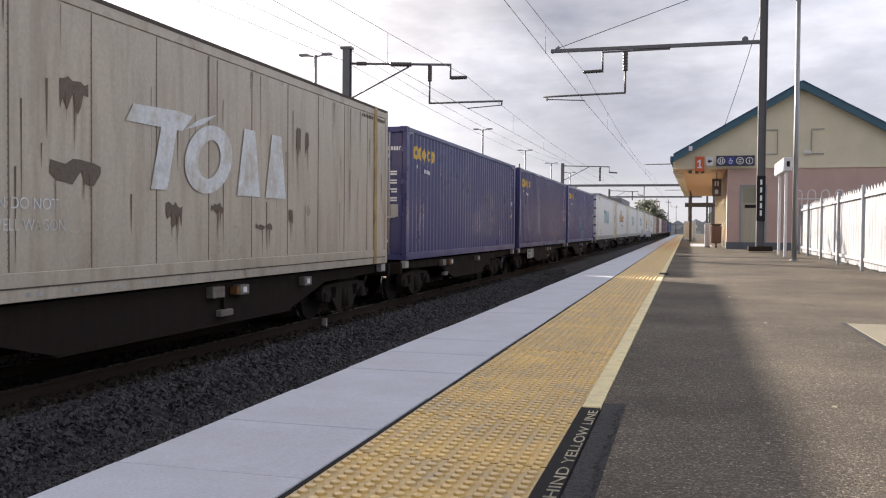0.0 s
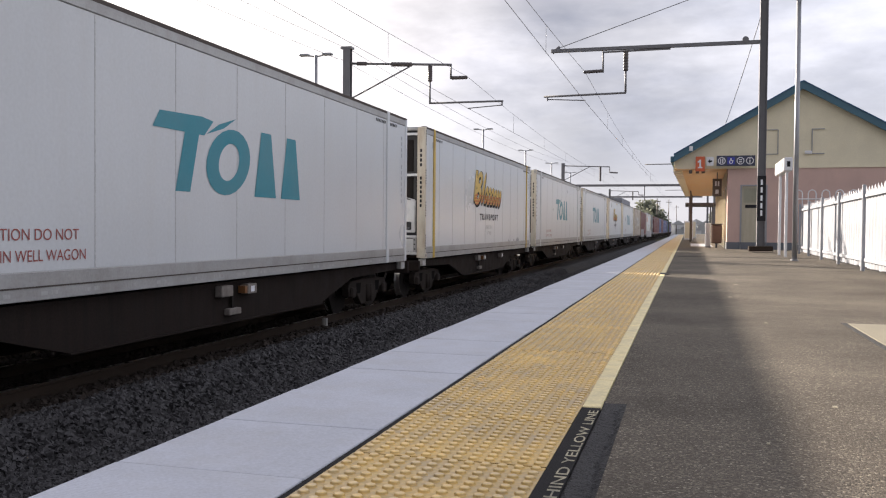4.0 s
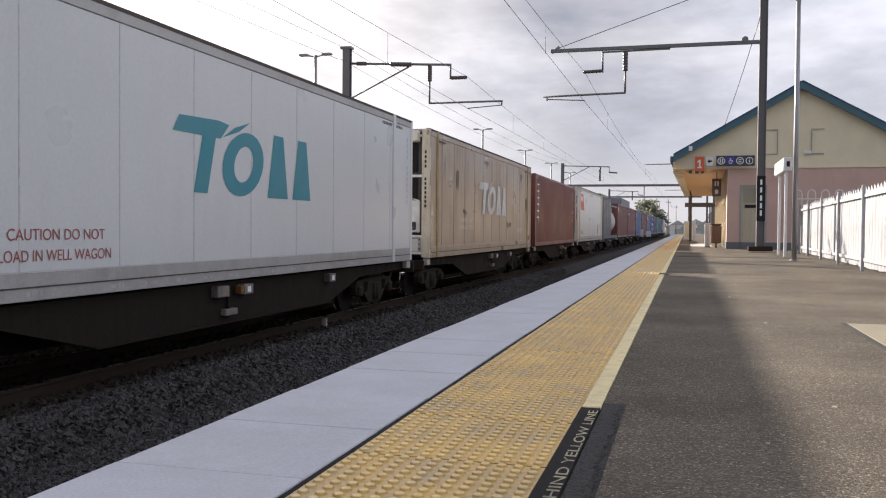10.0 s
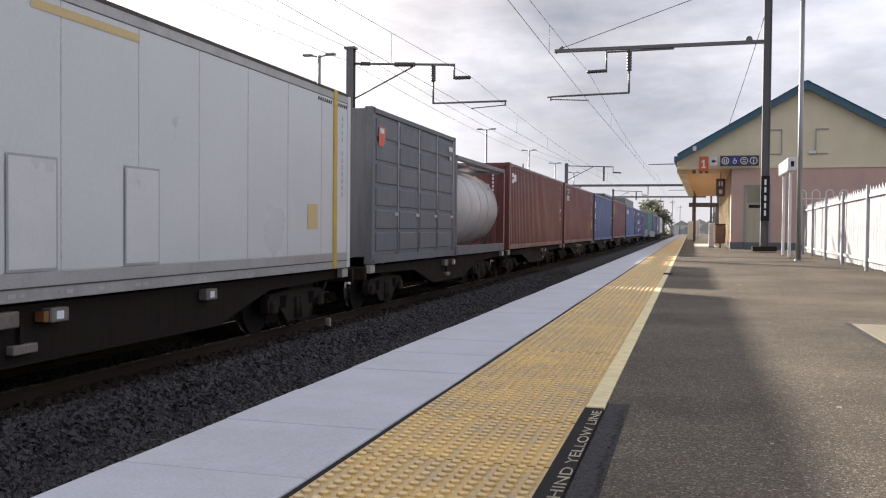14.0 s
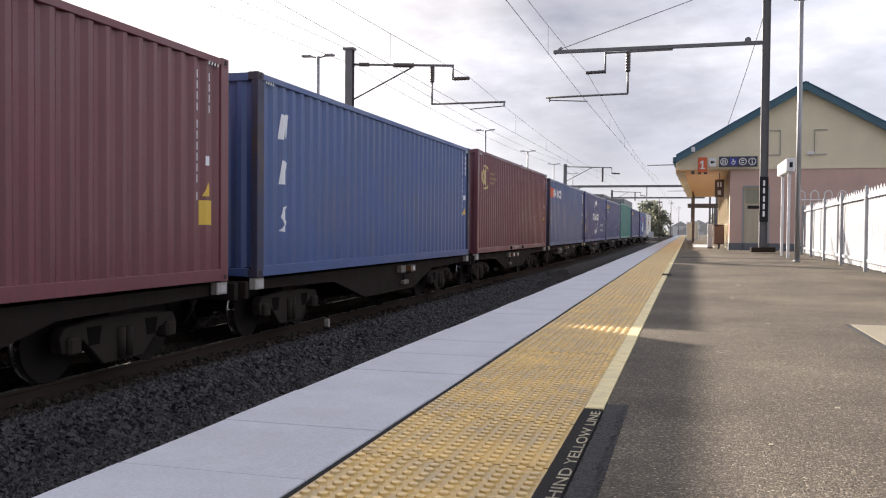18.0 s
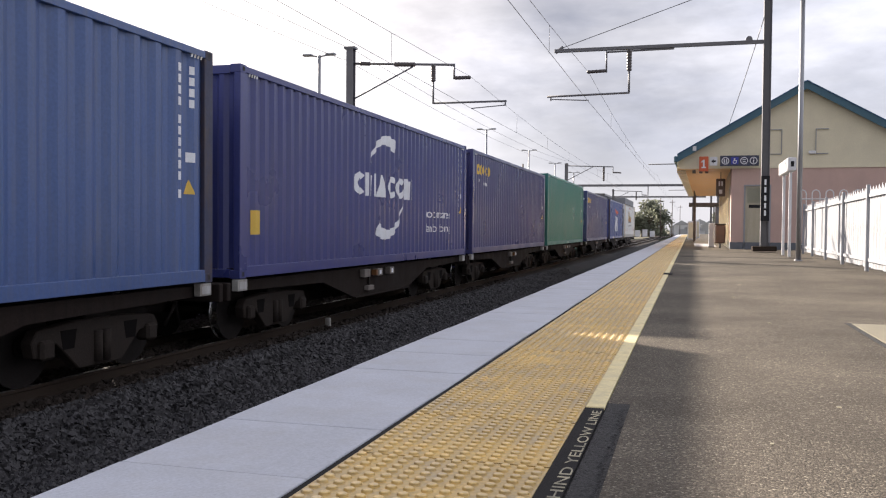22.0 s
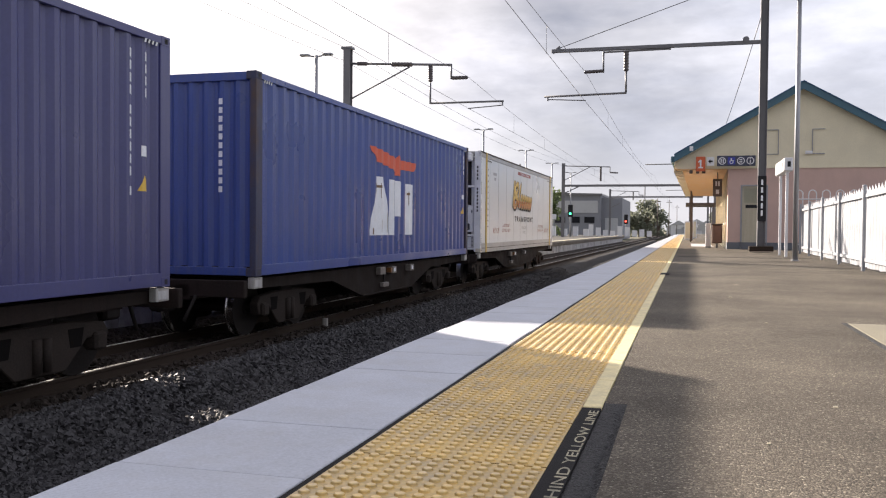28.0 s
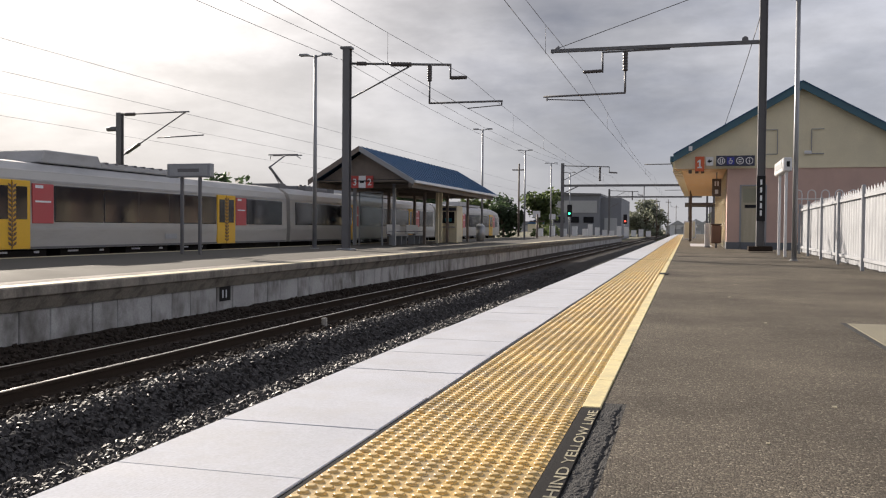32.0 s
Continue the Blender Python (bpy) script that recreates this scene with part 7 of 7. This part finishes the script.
    for x in (.0, 1.6):
        for y in (.6, 6.2):
            part("post", boxes((x - .05, x + .05, y - .05, y + .05, 0, 4.6 if x < 1 and y < 1 else 2.52)), M["dark_steel"], s)


def build_shelter():
    s = thing("platform_shelter", pose(-LEAN * 14, 0, -.15, 0, 0, 0), "open timber platform shelter with a blue gabled roof", "shelter")
    ax, az, e0, e1, ez, y0, y1 = -13.87, 4.34, -16.3, -11.33, 2.86, 36.3, 53.6
    for a, b, za, zb in ((e0, ax, ez, az), (ax, e1, az, ez)):
        part("roof", prism(bmesh.new(), [(a, za), (b, zb), (b, zb + .07), (a, za + .07)], "y", y0, y1), M["roof_blue"], s, "blue steel roof slope")
        part("barge_board", prism(bmesh.new(), [(a, za - .16), (b, zb - .16), (b, zb + .08), (a, za + .08)], "y", y0 - .05, y0 - .004), M["grey_steel"] if a == ax else M["shelter_wood"], s, "barge board")
        part("rafter", prism(bmesh.new(), [(a, za - .12), (b, zb - .12), (b, zb - .01), (a, za - .01)], "y", y1 - .1, y1 - .02), M["shelter_wood"], s)
    me = to_mesh("roof_rib", prism(bmesh.new(), [(ax, az + .07), (e1, ez + .07), (e1, ez + .10), (ax, az + .10)], "y", -.02, .02), M["roof_blue"])
    for k in range(28):
        piece("roof_rib", me, s, pose(0, y0 + .3 + .61 * k, 0))
    part("gable", prism(bmesh.new(), [(e0 + .5, ez + .1), (e1 - .5, ez + .1), (ax, az - .16)], "y", y0 + .5, y0 + .6), M["shelter_wood"], s, "dark timber gable")
    part("ceiling", boxes((e0 + .15, e1 - .15, y0 + .3, y1 - .1, ez - .0, ez + .06)), M["shelter_wood"], s)
    part("beam", boxes((e1 - .35, e1 - .2, y0 + .3, y1 - .2, ez - .26, ez - .02)), M["shelter_wood"], s, "timber eaves beam")
    part("beam", boxes((e0 + .2, e0 + .35, y0 + .3, y1 - .2, ez - .26, ez - .02)), M["shelter_wood"], s, "timber eaves beam")
    part("gutter", bev(boxes((e1, e1 + .1, y0, y1, ez - .08, ez + .04)), .02), M["white"], s, "pale gutter")
    for y in (38.6, 43.5, 48.0, 52.8):
        for x in (-14.95, -13.0):
            part("post", boxes((x - .07, x + .07, y - .07, y + .07, 0, ez)), M["shelter_wood"] if y > 40 else M["grey_steel"], s)
        part("tie_beam", boxes((-15.9, -11.7, y - .06, y + .06, ez - .2, ez - .02)), M["shelter_wood"], s)
    for y in (46.5, 47.2):
        part("post", boxes((-13.25, -13.09, y - .07, y + .07, 0, ez)), M["cream"], s, "cream post beside the kiosk")
    for k, (x0, x1, y, z1) in enumerate(((-14.75, -13.55, 38.6, 2.5),)):
        f = part("wind_screen", boxes((x0, x0 + .06, y - .03, y + .03, 0, z1), (x1 - .06, x1, y - .03, y + .03, 0, z1), (x0, x1, y - .03, y + .03, z1 - .06, z1)), M["grey_steel"], s, "framed glass screen")
        part("pane", boxes((x0 + .06, x1 - .06, y - .006, y + .006, .12, z1 - .06)), M["glass"], f)
    g = thing("platform_number_sign", pose(-13.9, 36.6, -.15), "red hanging sign with two white numbers", "sign", "platform signs")
    part("panel", boxes((-.52, -.17, 0, .05, 2.58, 3.12)), M["sign_red"], g)
    part("panel", boxes((.17, .52, 0, .05, 2.58, 3.12)), M["sign_red"], g)
    part("panel", boxes((-.165, .165, 0, .05, 2.58, 3.12)), M["white"], g, "white middle panel")
    part("arrow", boxes((-.09, .09, -.006, 0, 2.80, 2.90)), M["ink_black"], g)
    icon_text("3", -.345, -.004, 2.70, .42, M["white"], g)
    icon_text("2", .345, -.004, 2.70, .42, M["white"], g)
    for y in (40.6, 43.6):
        b = thing("bench", pose(-13.5, y, -.15), "grey steel platform bench", "bench", "platform benches")
        part("seat", bev(boxes((-.25, .2, -1.0, 1.0, .42, .46)), .01), M["steel_seat"], b)
        part("backrest", bev(boxes((-.30, -.26, -1.0, 1.0, .52, .98)), .01), M["steel_seat"], b)
        for q in (-.85, 0, .85):
            part("leg", boxes((-.2, .15, q - .03, q + .03, 0, .42)), M["grey_steel"], b)
            part("armrest", boxes((-.24, .18, q - .02, q + .02, .62, .65)), M["grey_steel"], b)
    k = thing("ticket_kiosk", pose(-13.0, 48.4, -.15), "cream ticket kiosk with a dark screen", "kiosk")
    part("body", bev(boxes((-.65, .40, 0, 1.3, 0, 2.1)), .03), M["cream"], k)
    part("screen", boxes((-.45, .25, -.02, 0, 1.1, 1.75)), M["win_dark"], k, "dark recessed screen")
    part("screen_glow", boxes((-.3, .1, -.026, -.02, 1.2, 1.4)), M["ink_teal"], k, "green display")
    part("header", boxes((-.55, .35, -.03, 0, 1.82, 2.0)), M["sign_navy"], k)
    part("shelf", boxes((-.5, .3, -.15, 0, .85, .92)), M["grey_steel"], k)
    w = thing("litter_bin", pose(-11.7, 50.5, -.15), "grey litter bin under the shelter's eaves", "bin")
    part("bin", cyl(bmesh.new(), (0, 0, .05), (0, 0, .95), .24, 14, .27), M["grey_steel"], w)
    part("lid", cyl(bmesh.new(), (0, 0, .95), (0, 0, 1.1), .27, 14, .12), M["white"], w)


# ---- the passing electric train ----
EMU_NOSE = 81.4
EMU_CAR = 23.2
CARS = []


def carriage(k):
    nose = k == 0
    c = thing("train_carriage", pose(-18.1, EMU_NOSE - EMU_CAR * (k + .5), 0), "grey passenger train carriage with yellow doors and red panels", "train", "carriages of the passenger train")
    h = EMU_CAR / 2 - .18
    sec = [(-1.38, .03), (1.38, .03), (1.42, .55), (1.38, 1.86), (1.28, 2.12), (.95, 2.33), (.4, 2.42), (-.4, 2.42), (-.95, 2.33), (-1.28, 2.12), (-1.38, 1.86), (-1.42, .55)]
    bm = bmesh.new()
    stations = [(-h, 1.0, 0), (h - (3.0 if nose else 0), 1.0, 0)]
    if nose:
        stations += [(h - 1.6, .96, -.02), (h - .6, .86, -.10), (h, .62, -.25)]
    rows = [[bm.verts.new((x * (f if i else 1), y, .03 + (z - .03) * (f if i > 1 else 1))) for x, z in sec] for i, (y, f, d) in enumerate(stations)]
    for a, b in zip(rows, rows[1:]):
        for q in range(len(sec)):
            f = bm.faces.new((a[q], a[(q + 1) % len(sec)], b[(q + 1) % len(sec)], b[q]))
    bm.faces.new(rows[0][::-1]); bm.faces.new(rows[-1])
    bmesh.ops.recalc_face_normals(bm, faces=bm.faces)
    part("body", bm, M["emu_silver"], c, "satin grey body")
    part("roof_panel", prism(bmesh.new(), [(-1.29, 2.11), (1.29, 2.11), (.96, 2.345), (.4, 2.435), (-.4, 2.435), (-.96, 2.345)], "y", -h + .1, h - 3.1 if nose else h - .1), M["emu_roof"], c, "dull grey roof")
    part("cantrail", boxes((1.37, 1.40, -h + .1, h - (3 if nose else .1), 1.83, 1.89)), M["emu_roof"], c)
    doors = (-4.7, 6.2)
    for y in doors:
        for q in (-.66, .02):
            d = part("door", bev(boxes((1.385, 1.445, y + q, y + q + .64, .04, 1.84)), .01), M["emu_yellow"], c, "yellow sliding door")
            part("door_window", bev(boxes((1.44, 1.452, y + q + .12, y + q + .52, .82, 1.68)), .005), M["win_dark"], d, "tall dark door window")
        leaf = []
        for i in range(13):
            z = .12 + .125 * i
            leaf += [[(y + q * .015, z), (y + q * .13, z + .05), (y + q * .15, z + .13), (y + q * .04, z + .08)] for q in (-1, 1)]
        leaf.append(slab(y - .012, .08, .024, 1.7))
        tagged(part("door_motif", decal(shapes(leaf), 1.4525), M["bin_brown"], c, "dark leaf motif down the doors"), kind="stuff")
        part("red_panel", boxes((1.40, 1.432, y + .75, y + 1.55, .72, 1.78)), M["emu_red"], c, "red panel beside the door")
        part("panel_mark", boxes((1.430, 1.436, y + .85, y + 1.45, 1.28, 1.33), (1.430, 1.436, y + .85, y + 1.15, 1.66, 1.74)), M["ink_white"], c, "pale plain bars")
    edges = [(-h + .5, doors[0] - .72), (doors[0] + 1.6, -1.0), (-.98, doors[1] - .72), (doors[1] + 1.6, h - (3.6 if nose else .5))]
    for a, b in edges:
        if b - a > .6:
            part("window", bev(boxes((1.39, 1.436, a, b, .76, 1.76)), .02), M["win_dark"], c, "long dark window band")
            for q in range(1, int((b - a) / 1.7)):
                part("window_mullion", boxes((1.434, 1.4385, a + 1.7 * q - .012, a + 1.7 * q + .012, .78, 1.74)), M["unit_dark"], c)
    part("side_mark", boxes((1.424, 1.428, 2.2, 2.9, .25, .42)), M["ink_grey"], c, "small plate")
    part("lower_band", boxes((1.395, 1.4215, -h + .1, h - (3 if nose else .1), .04, .10)), M["dark_steel"], c, "dark line along the floor")
    part("waist_line", boxes((1.41, 1.4255, -h + .1, h - (3 if nose else .1), .60, .615)), M["emu_roof"], c)
    part("roof_pod", bev(prism(bmesh.new(), [(-3.1, 2.40), (-.4, 2.40), (-.6, 2.76), (-2.9, 2.76)], "x", -.95, .95), .03), M["emu_roof"], c, "roof equipment pod")
    part("roof_ridge", bev(boxes((-.9, .9, -.4, 4.1, 2.40, 2.58)), .03), M["emu_roof"], c, "low roof equipment")
    for q in range(9):
        part("ridge_rib", boxes((-.92, .92, -.2 + .48 * q, -.08 + .48 * q, 2.56, 2.61)), M["dark_steel"], c)
    for y0, y1, x in ((-5.4, -3.2, 1.25), (-2.6, -.4, 1.2), (.3, 2.6, 1.25), (3.2, 5.2, 1.2)):
        eq = part("underframe_box", bev(boxes((-x, x, y0, y1, -.82, .02)), .02), M["bogie"], c, "dark equipment box under the floor")
        part("box_label", boxes((x - .001, x + .006, y0 + .3, y0 + .75, -.07, -.02), (x - .001, x + .006, y1 - .5, y1 - .3, -.08, -.02)), M["white"], eq, "small white plates")
    for s in (-1, 1):
        bg = part("bogie", boxes((-1.2, 1.2, s * 7.6 - 1.4, s * 7.6 + 1.4, -.85, .02)), M["bogie"], c)
        for q in (-1, 1):
            part("wheel", cyl(bmesh.new(), (.75, s * 7.6 + q * 1.1, -.545), (.9, s * 7.6 + q * 1.1, -.545), .42, 20), M["bogie"], bg)
    part("gangway", boxes((-.9, .9, -h - .2, -h, -.3, 2.1)), M["unit_dark"], c, "dark gangway")
    if nose:
        bm = boxes((-.75, .75, h - .25, h + .02, .75, 1.7))
        part("windscreen", bm, M["win_dark"], c, "dark windscreen")
        part("cab_window", boxes((1.38, 1.43, h - 3.3, h - 2.5, .8, 1.6)), M["win_dark"], c)
    if k == 1:
        p = part("pantograph", boxes((-.5, .5, -h + 1.2, -h + 2.7, 2.42, 2.56)), M["dark_steel"], c, "raised pantograph")
        part("lower_arm", rod((0, -h + 2.3, 2.56), (0, -h + .8, 3.35), .06, 8), M["dark_steel"], p)
        part("upper_arm", rod((0, -h + .8, 3.35), (0, -h + 2.35, 4.0), .035, 8), M["dark_steel"], p)
        part("stay", rod((0, -h + 1.9, 2.56), (0, -h + .95, 3.28), .02, 6), M["dark_steel"], p)
        for y in (-h + 2.15, -h + 2.6):
            part("collector", bev(boxes((-.75, .75, y - .03, y + .03, 4.0, 4.05)), .01), M["dark_steel"], p)
        for x in (-.6, .6):
            part("horn", rod((x, -h + 2.15, 4.02), (x * 1.3, -h + 2.4, 3.85), .02, 6), M["dark_steel"], p)
        for y0, y1, z in ((-h + 3.0, -h + 3.9, 2.62), (-h + 4.3, -h + 5.6, 2.56), (-h + 6.0, -h + 6.5, 2.70), (-h + .3, -h + .9, 2.60)):
            part("roof_box", bev(boxes((-.7, .75, y0, y1, 2.36, z)), .02), M["dark_steel"], p, "dark roof equipment box")
        for q in range(4):
            part("roof_insulator", rod((.4, -h + 3.2 + .5 * q, 2.42), (.4, -h + 3.2 + .5 * q, 2.68), .08, 8), M["porcelain"], p)
    CARS.append((c, EMU_NOSE - EMU_CAR * (k + .5)))
    return c


# ---- distance ----
def tree(x, y, z, h, r, leaf, seed, label, n=1600, size=.28, lean=0.0):
    rng = random.Random(seed)
    t = thing("tree", pose(x, y, z), label, "tree", "trees beyond the platforms")
    bm = cyl(bmesh.new(), (0, 0, 0), (lean * .4, 0, h * .45), h * .035, 10, h * .022)
    tips = []
    for k in range(9):
        a = 2 * math.pi * k / 9 + rng.uniform(-.3, .3)
        top = Vector((lean + r * .62 * math.cos(a) * rng.uniform(.4, 1), r * .62 * math.sin(a) * rng.uniform(.4, 1), h * rng.uniform(.42, .92)))
        cyl(bm, (lean * .4, 0, h * rng.uniform(.28, .44)), top, h * .014, 6, h * .004)
        tips.append(top)
    part("trunk", bm, M["bark"], t, "tapered trunk with limbs")
    for k in range(8):
        tips.append(Vector((lean + rng.uniform(-.6, .6) * r, rng.uniform(-.6, .6) * r, h * rng.uniform(.16, .9))))
    V, F = [], []
    for k in range(n):
        c = rng.choice(tips)
        d = Vector((rng.gauss(0, 1), rng.gauss(0, 1), rng.gauss(0, .8)))
        p = c + d.normalized() * r * .42 * rng.random() ** .4
        u = Vector((rng.gauss(0, 1), rng.gauss(0, 1), rng.gauss(0, .6))).normalized()
        w = u.orthogonal().normalized() * size * rng.uniform(.35, .8)
        u = u * size * rng.uniform(.7, 1.5)
        b = len(V)
        V += [p - u, p + w, p + u, p - w]
        F.append((b, b + 1, b + 2, b + 3))
    me = bpy.data.meshes.new("crown")
    me.from_pydata([tuple(v) for v in V], [], F)
    me.materials.append(leaf)
    piece("crown", me, t, None, "crown of many small leaves")


def build_distance():
    tree(-21.5, 105, -1.3, 6.0, 2.8, M["leaf_dark"], 1, "dense dark green tree behind the platform", 2200, .26)
    tree(-26.0, 108, -1.3, 5.2, 3.0, M["leaf"], 2, "spreading green tree behind the platform", 2200, .3)
    tree(-17.0, 105, -1.3, 6.7, 2.6, M["leaf"], 3, "rounded green tree behind the platform", 2200, .26)
    tree(-31, 100, -1.3, 8.4, 4.2, M["leaf_dark"], 8, "dark tree beyond the shelter", 2200, .34)
    tree(-37.2, 66, -1.3, 6.6, 2.4, M["leaf_dark"], 4, "thin-crowned tree far beyond the tracks", 700, .3)
    for k in range(7):
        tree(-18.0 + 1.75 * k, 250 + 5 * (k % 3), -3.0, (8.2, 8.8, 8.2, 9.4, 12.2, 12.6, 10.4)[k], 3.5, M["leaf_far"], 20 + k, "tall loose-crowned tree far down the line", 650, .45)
    b = thing("warehouse", pose(-25, 175, -1.3), "grey metal-clad warehouse beyond the trees", "building")
    part("wall", boxes((-1, 8.5, 0, 30, 0, 8.6)), M["far_grey"], b, "dark grey wall")
    part("wall", boxes((8.5, 12.6, 2, 28, 0, 8.2)), M["far_grey"], b, "grey side block")
    part("roof", prism(bmesh.new(), [(-1.3, 8.6), (8.8, 8.6), (8.8, 9.0), (-1.3, 9.2)], "y", -.4, 30), M["dark_steel"], b)
    part("band", boxes((-.6, 8.0, -.12, -.02, 5.2, 7.6)), M["far_light"], b, "paler cladding band")
    for k in range(3):
        part("window", boxes((-.4 + 2.9 * k, 1.6 + 2.9 * k, -.16, -.10, 3.2, 4.4)), M["win_dark"], b)
    part("roller_door", boxes((9.3, 11.8, 1.9, 2.02, 0, 4.2)), M["far_light"], b)
    for x, y, z, lampm, lb in ((-11.9, 93, 2.5, M["green_light"], "signal showing a green light"), (-8.15, 124, 2.0, M["red_light"], "signal showing a red light")):
        s = thing("railway_signal", pose(x, y, -.2), lb, "signal", "signals")
        part("post", rod((0, 0, 0), (0, 0, z + .6), .07, 8), M["grey_steel"], s)
        part("head", bev(boxes((-.26, .26, -.1, .1, z - .35, z + .95)), .04), M["ink_black"], s, "black signal head")
        part("lamp", cyl(bmesh.new(), (0, -.1, z), (0, -.14, z), .12, 14), lampm, s, "lit lamp")
        part("hood", cyl(bmesh.new(), (0, -.3, z + .02), (0, -.1, z + .02), .20, 12, caps=False), M["ink_black"], s)
        part("ladder", boxes((.1, .14, .05, .1, 0, z + .4)), M["grey_steel"], s)
    f = thing("white_barrier", pose(-12.0, 112, -.2), "white ramp railings at the platform's end", "fence")
    for k in range(9):
        part("barrier_panel", boxes((.9 * k, .9 * k + .6, 0, .05, 0, (1.5, 1.1, .8, .7, 1.3, 1.2, .8, .9, .7)[k])), M["white"], f, "white panel")
    for k in range(5):
        h = thing("yard_cabinet", pose(-15.5 + .9 * k, 96 + 3 * k, -.2), "small white trackside cabinet", "cabinet", "trackside cabinets")
        part("body", bev(boxes((-.3, .3, -.3, .3, 0, .9 + .3 * (k % 2))), .03), M["white"], h)
        part("lid", boxes((-.33, .33, -.33, .33, .9 + .3 * (k % 2), .95 + .3 * (k % 2))), M["grey_steel"], h)
    for k, (x, y, hh) in enumerate(((-16.8, 90, 8.6), (-6.0, 190, 8.5), (-4.4, 230, 9.5), (-3.2, 300, 10), (-20.5, 70, 3.5), (-13.2, 80, 3.2))):
        p = thing("timber_pole", pose(x, y, -1.2), "slim pole with a crossarm in the distance", "pole", "distant poles")
        part("pole", rod((0, 0, 0), (0, 0, hh), .11, 8, .08), M["dark_wood"], p)
        part("crossarm", boxes((-.7, .7, -.05, .05, hh - .7, hh - .58)), M["dark_wood"], p)
    for k, (x, y) in enumerate(((-13.6, 82), (-14.6, 99))):
        p = thing("platform_notice", pose(x, y, -.15), "small white notice on a post", "sign", "platform signs")
        part("post", rod((0, 0, 0), (0, 0, 2.2), .04, 8), M["grey_steel"], p)
        part("panel", boxes((-.35, .35, -.05, 0, 1.9, 2.5)), M["white"], p)
    # small pale sheds and cabinets at the end of the view
    for k, (x, y, w, h) in enumerate(((-2.6, 300, 5, 5.2), (.6, 250, 4, 3.6), (3.4, 330, 7, 6.0), (-5.2, 380, 6, 4.6), (1.8, 190, 2.4, 2.8), (4.6, 220, 4, 4.4))):
        o = thing("distant_shed", pose(x, y, -1.4), "small pale shed far along the line", "shed", "distant sheds")
        part("wall", boxes((-w / 2, w / 2, 0, 6, 0, h * .7)), M["far_light"] if k % 2 else M["white"], o)
        part("roof", prism(bmesh.new(), [(-w / 2 - .3, h * .7), (w / 2 + .3, h * .7), (0, h)], "y", -.3, 6.3), M["far_light"], o)
        part("opening", boxes((-w * .2, w * .2, -.05, .02, .3, h * .45)), M["far_light"], o, "closed grey door")
    # a low rough skyline of far roofs and trees
    rng = random.Random(9)
    for k in range(26):
        y = 420 + rng.uniform(0, 160)
        x = -330 + 21 * k + rng.uniform(-6, 6)
        if -16 < x < 5:
            continue
        w, h, dp = rng.uniform(8, 22), rng.uniform(4.5, 8), rng.uniform(8, 14)
        o = thing("distant_house", pose(x, y, -1.4), "low pale house far beyond the railway", "house", "distant houses")
        part("wall", boxes((-w / 2, w / 2, 0, dp, 0, h * .6)), M["far_light"] if k % 2 else M["cream"], o)
        part("roof", prism(bmesh.new(), [(-w / 2 - .5, h * .6), (w / 2 + .5, h * .6), (w * .2, h), (-w * .2, h)], "y", -.5, dp + .5), M["far_grey"] if k % 3 else M["roof_blue"], o)
    for k in range(22):
        x = -260 + 22 * k + rng.uniform(-8, 8)
        if -24 < x < 8:
            continue
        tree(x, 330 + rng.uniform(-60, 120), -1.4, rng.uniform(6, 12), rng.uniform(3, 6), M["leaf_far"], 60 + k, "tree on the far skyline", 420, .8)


build_masts()
build_wires()
build_lamps()
build_nameboards()
build_fence()
build_station()
build_shelter()
for car in range(5):
    carriage(car)
build_distance()


# ---- what moves ----
def motions():
    for ob, along in MOVERS:
        z = ob.matrix_basis.translation.z
        rows = []
        for k in range(33):
            y = along - train_way(k)
            rows.append((k, pose(-7.06 + LEAN * (y - 14), y, z, 0, 0, -math.degrees(LEAN))))
        walk(ob, rows)
    # wheelsets roll while they pass; further off they are out of sight under the wagons
    for ob, along, base in WHEELS:
        near = [k / 30 for k in range(961) if 3 < along - train_way(k / 30) < 24]
        if not near:
            continue
        rows, t0 = [], near[0]
        if t0 > 0.05:
            rows.append((0, base))
        turns = [(t, (train_way(t) - train_way(t0)) / 0.42) for t in near]
        rows += [(t, base @ pose(0, 0, 0, math.degrees(a))) for t, a in turns]
        if near[-1] < 31.95:
            rows.append((32, rows[-1][1]))
        walk(ob, rows)
    for ob, along in CARS:
        rows = [(t, pose(-18.1, along + 18.6 * (t - 32.0), 0)) for t in (0, 8, 16, 24, 28, 30, 31, 32)]
        walk(ob, rows)


motions()
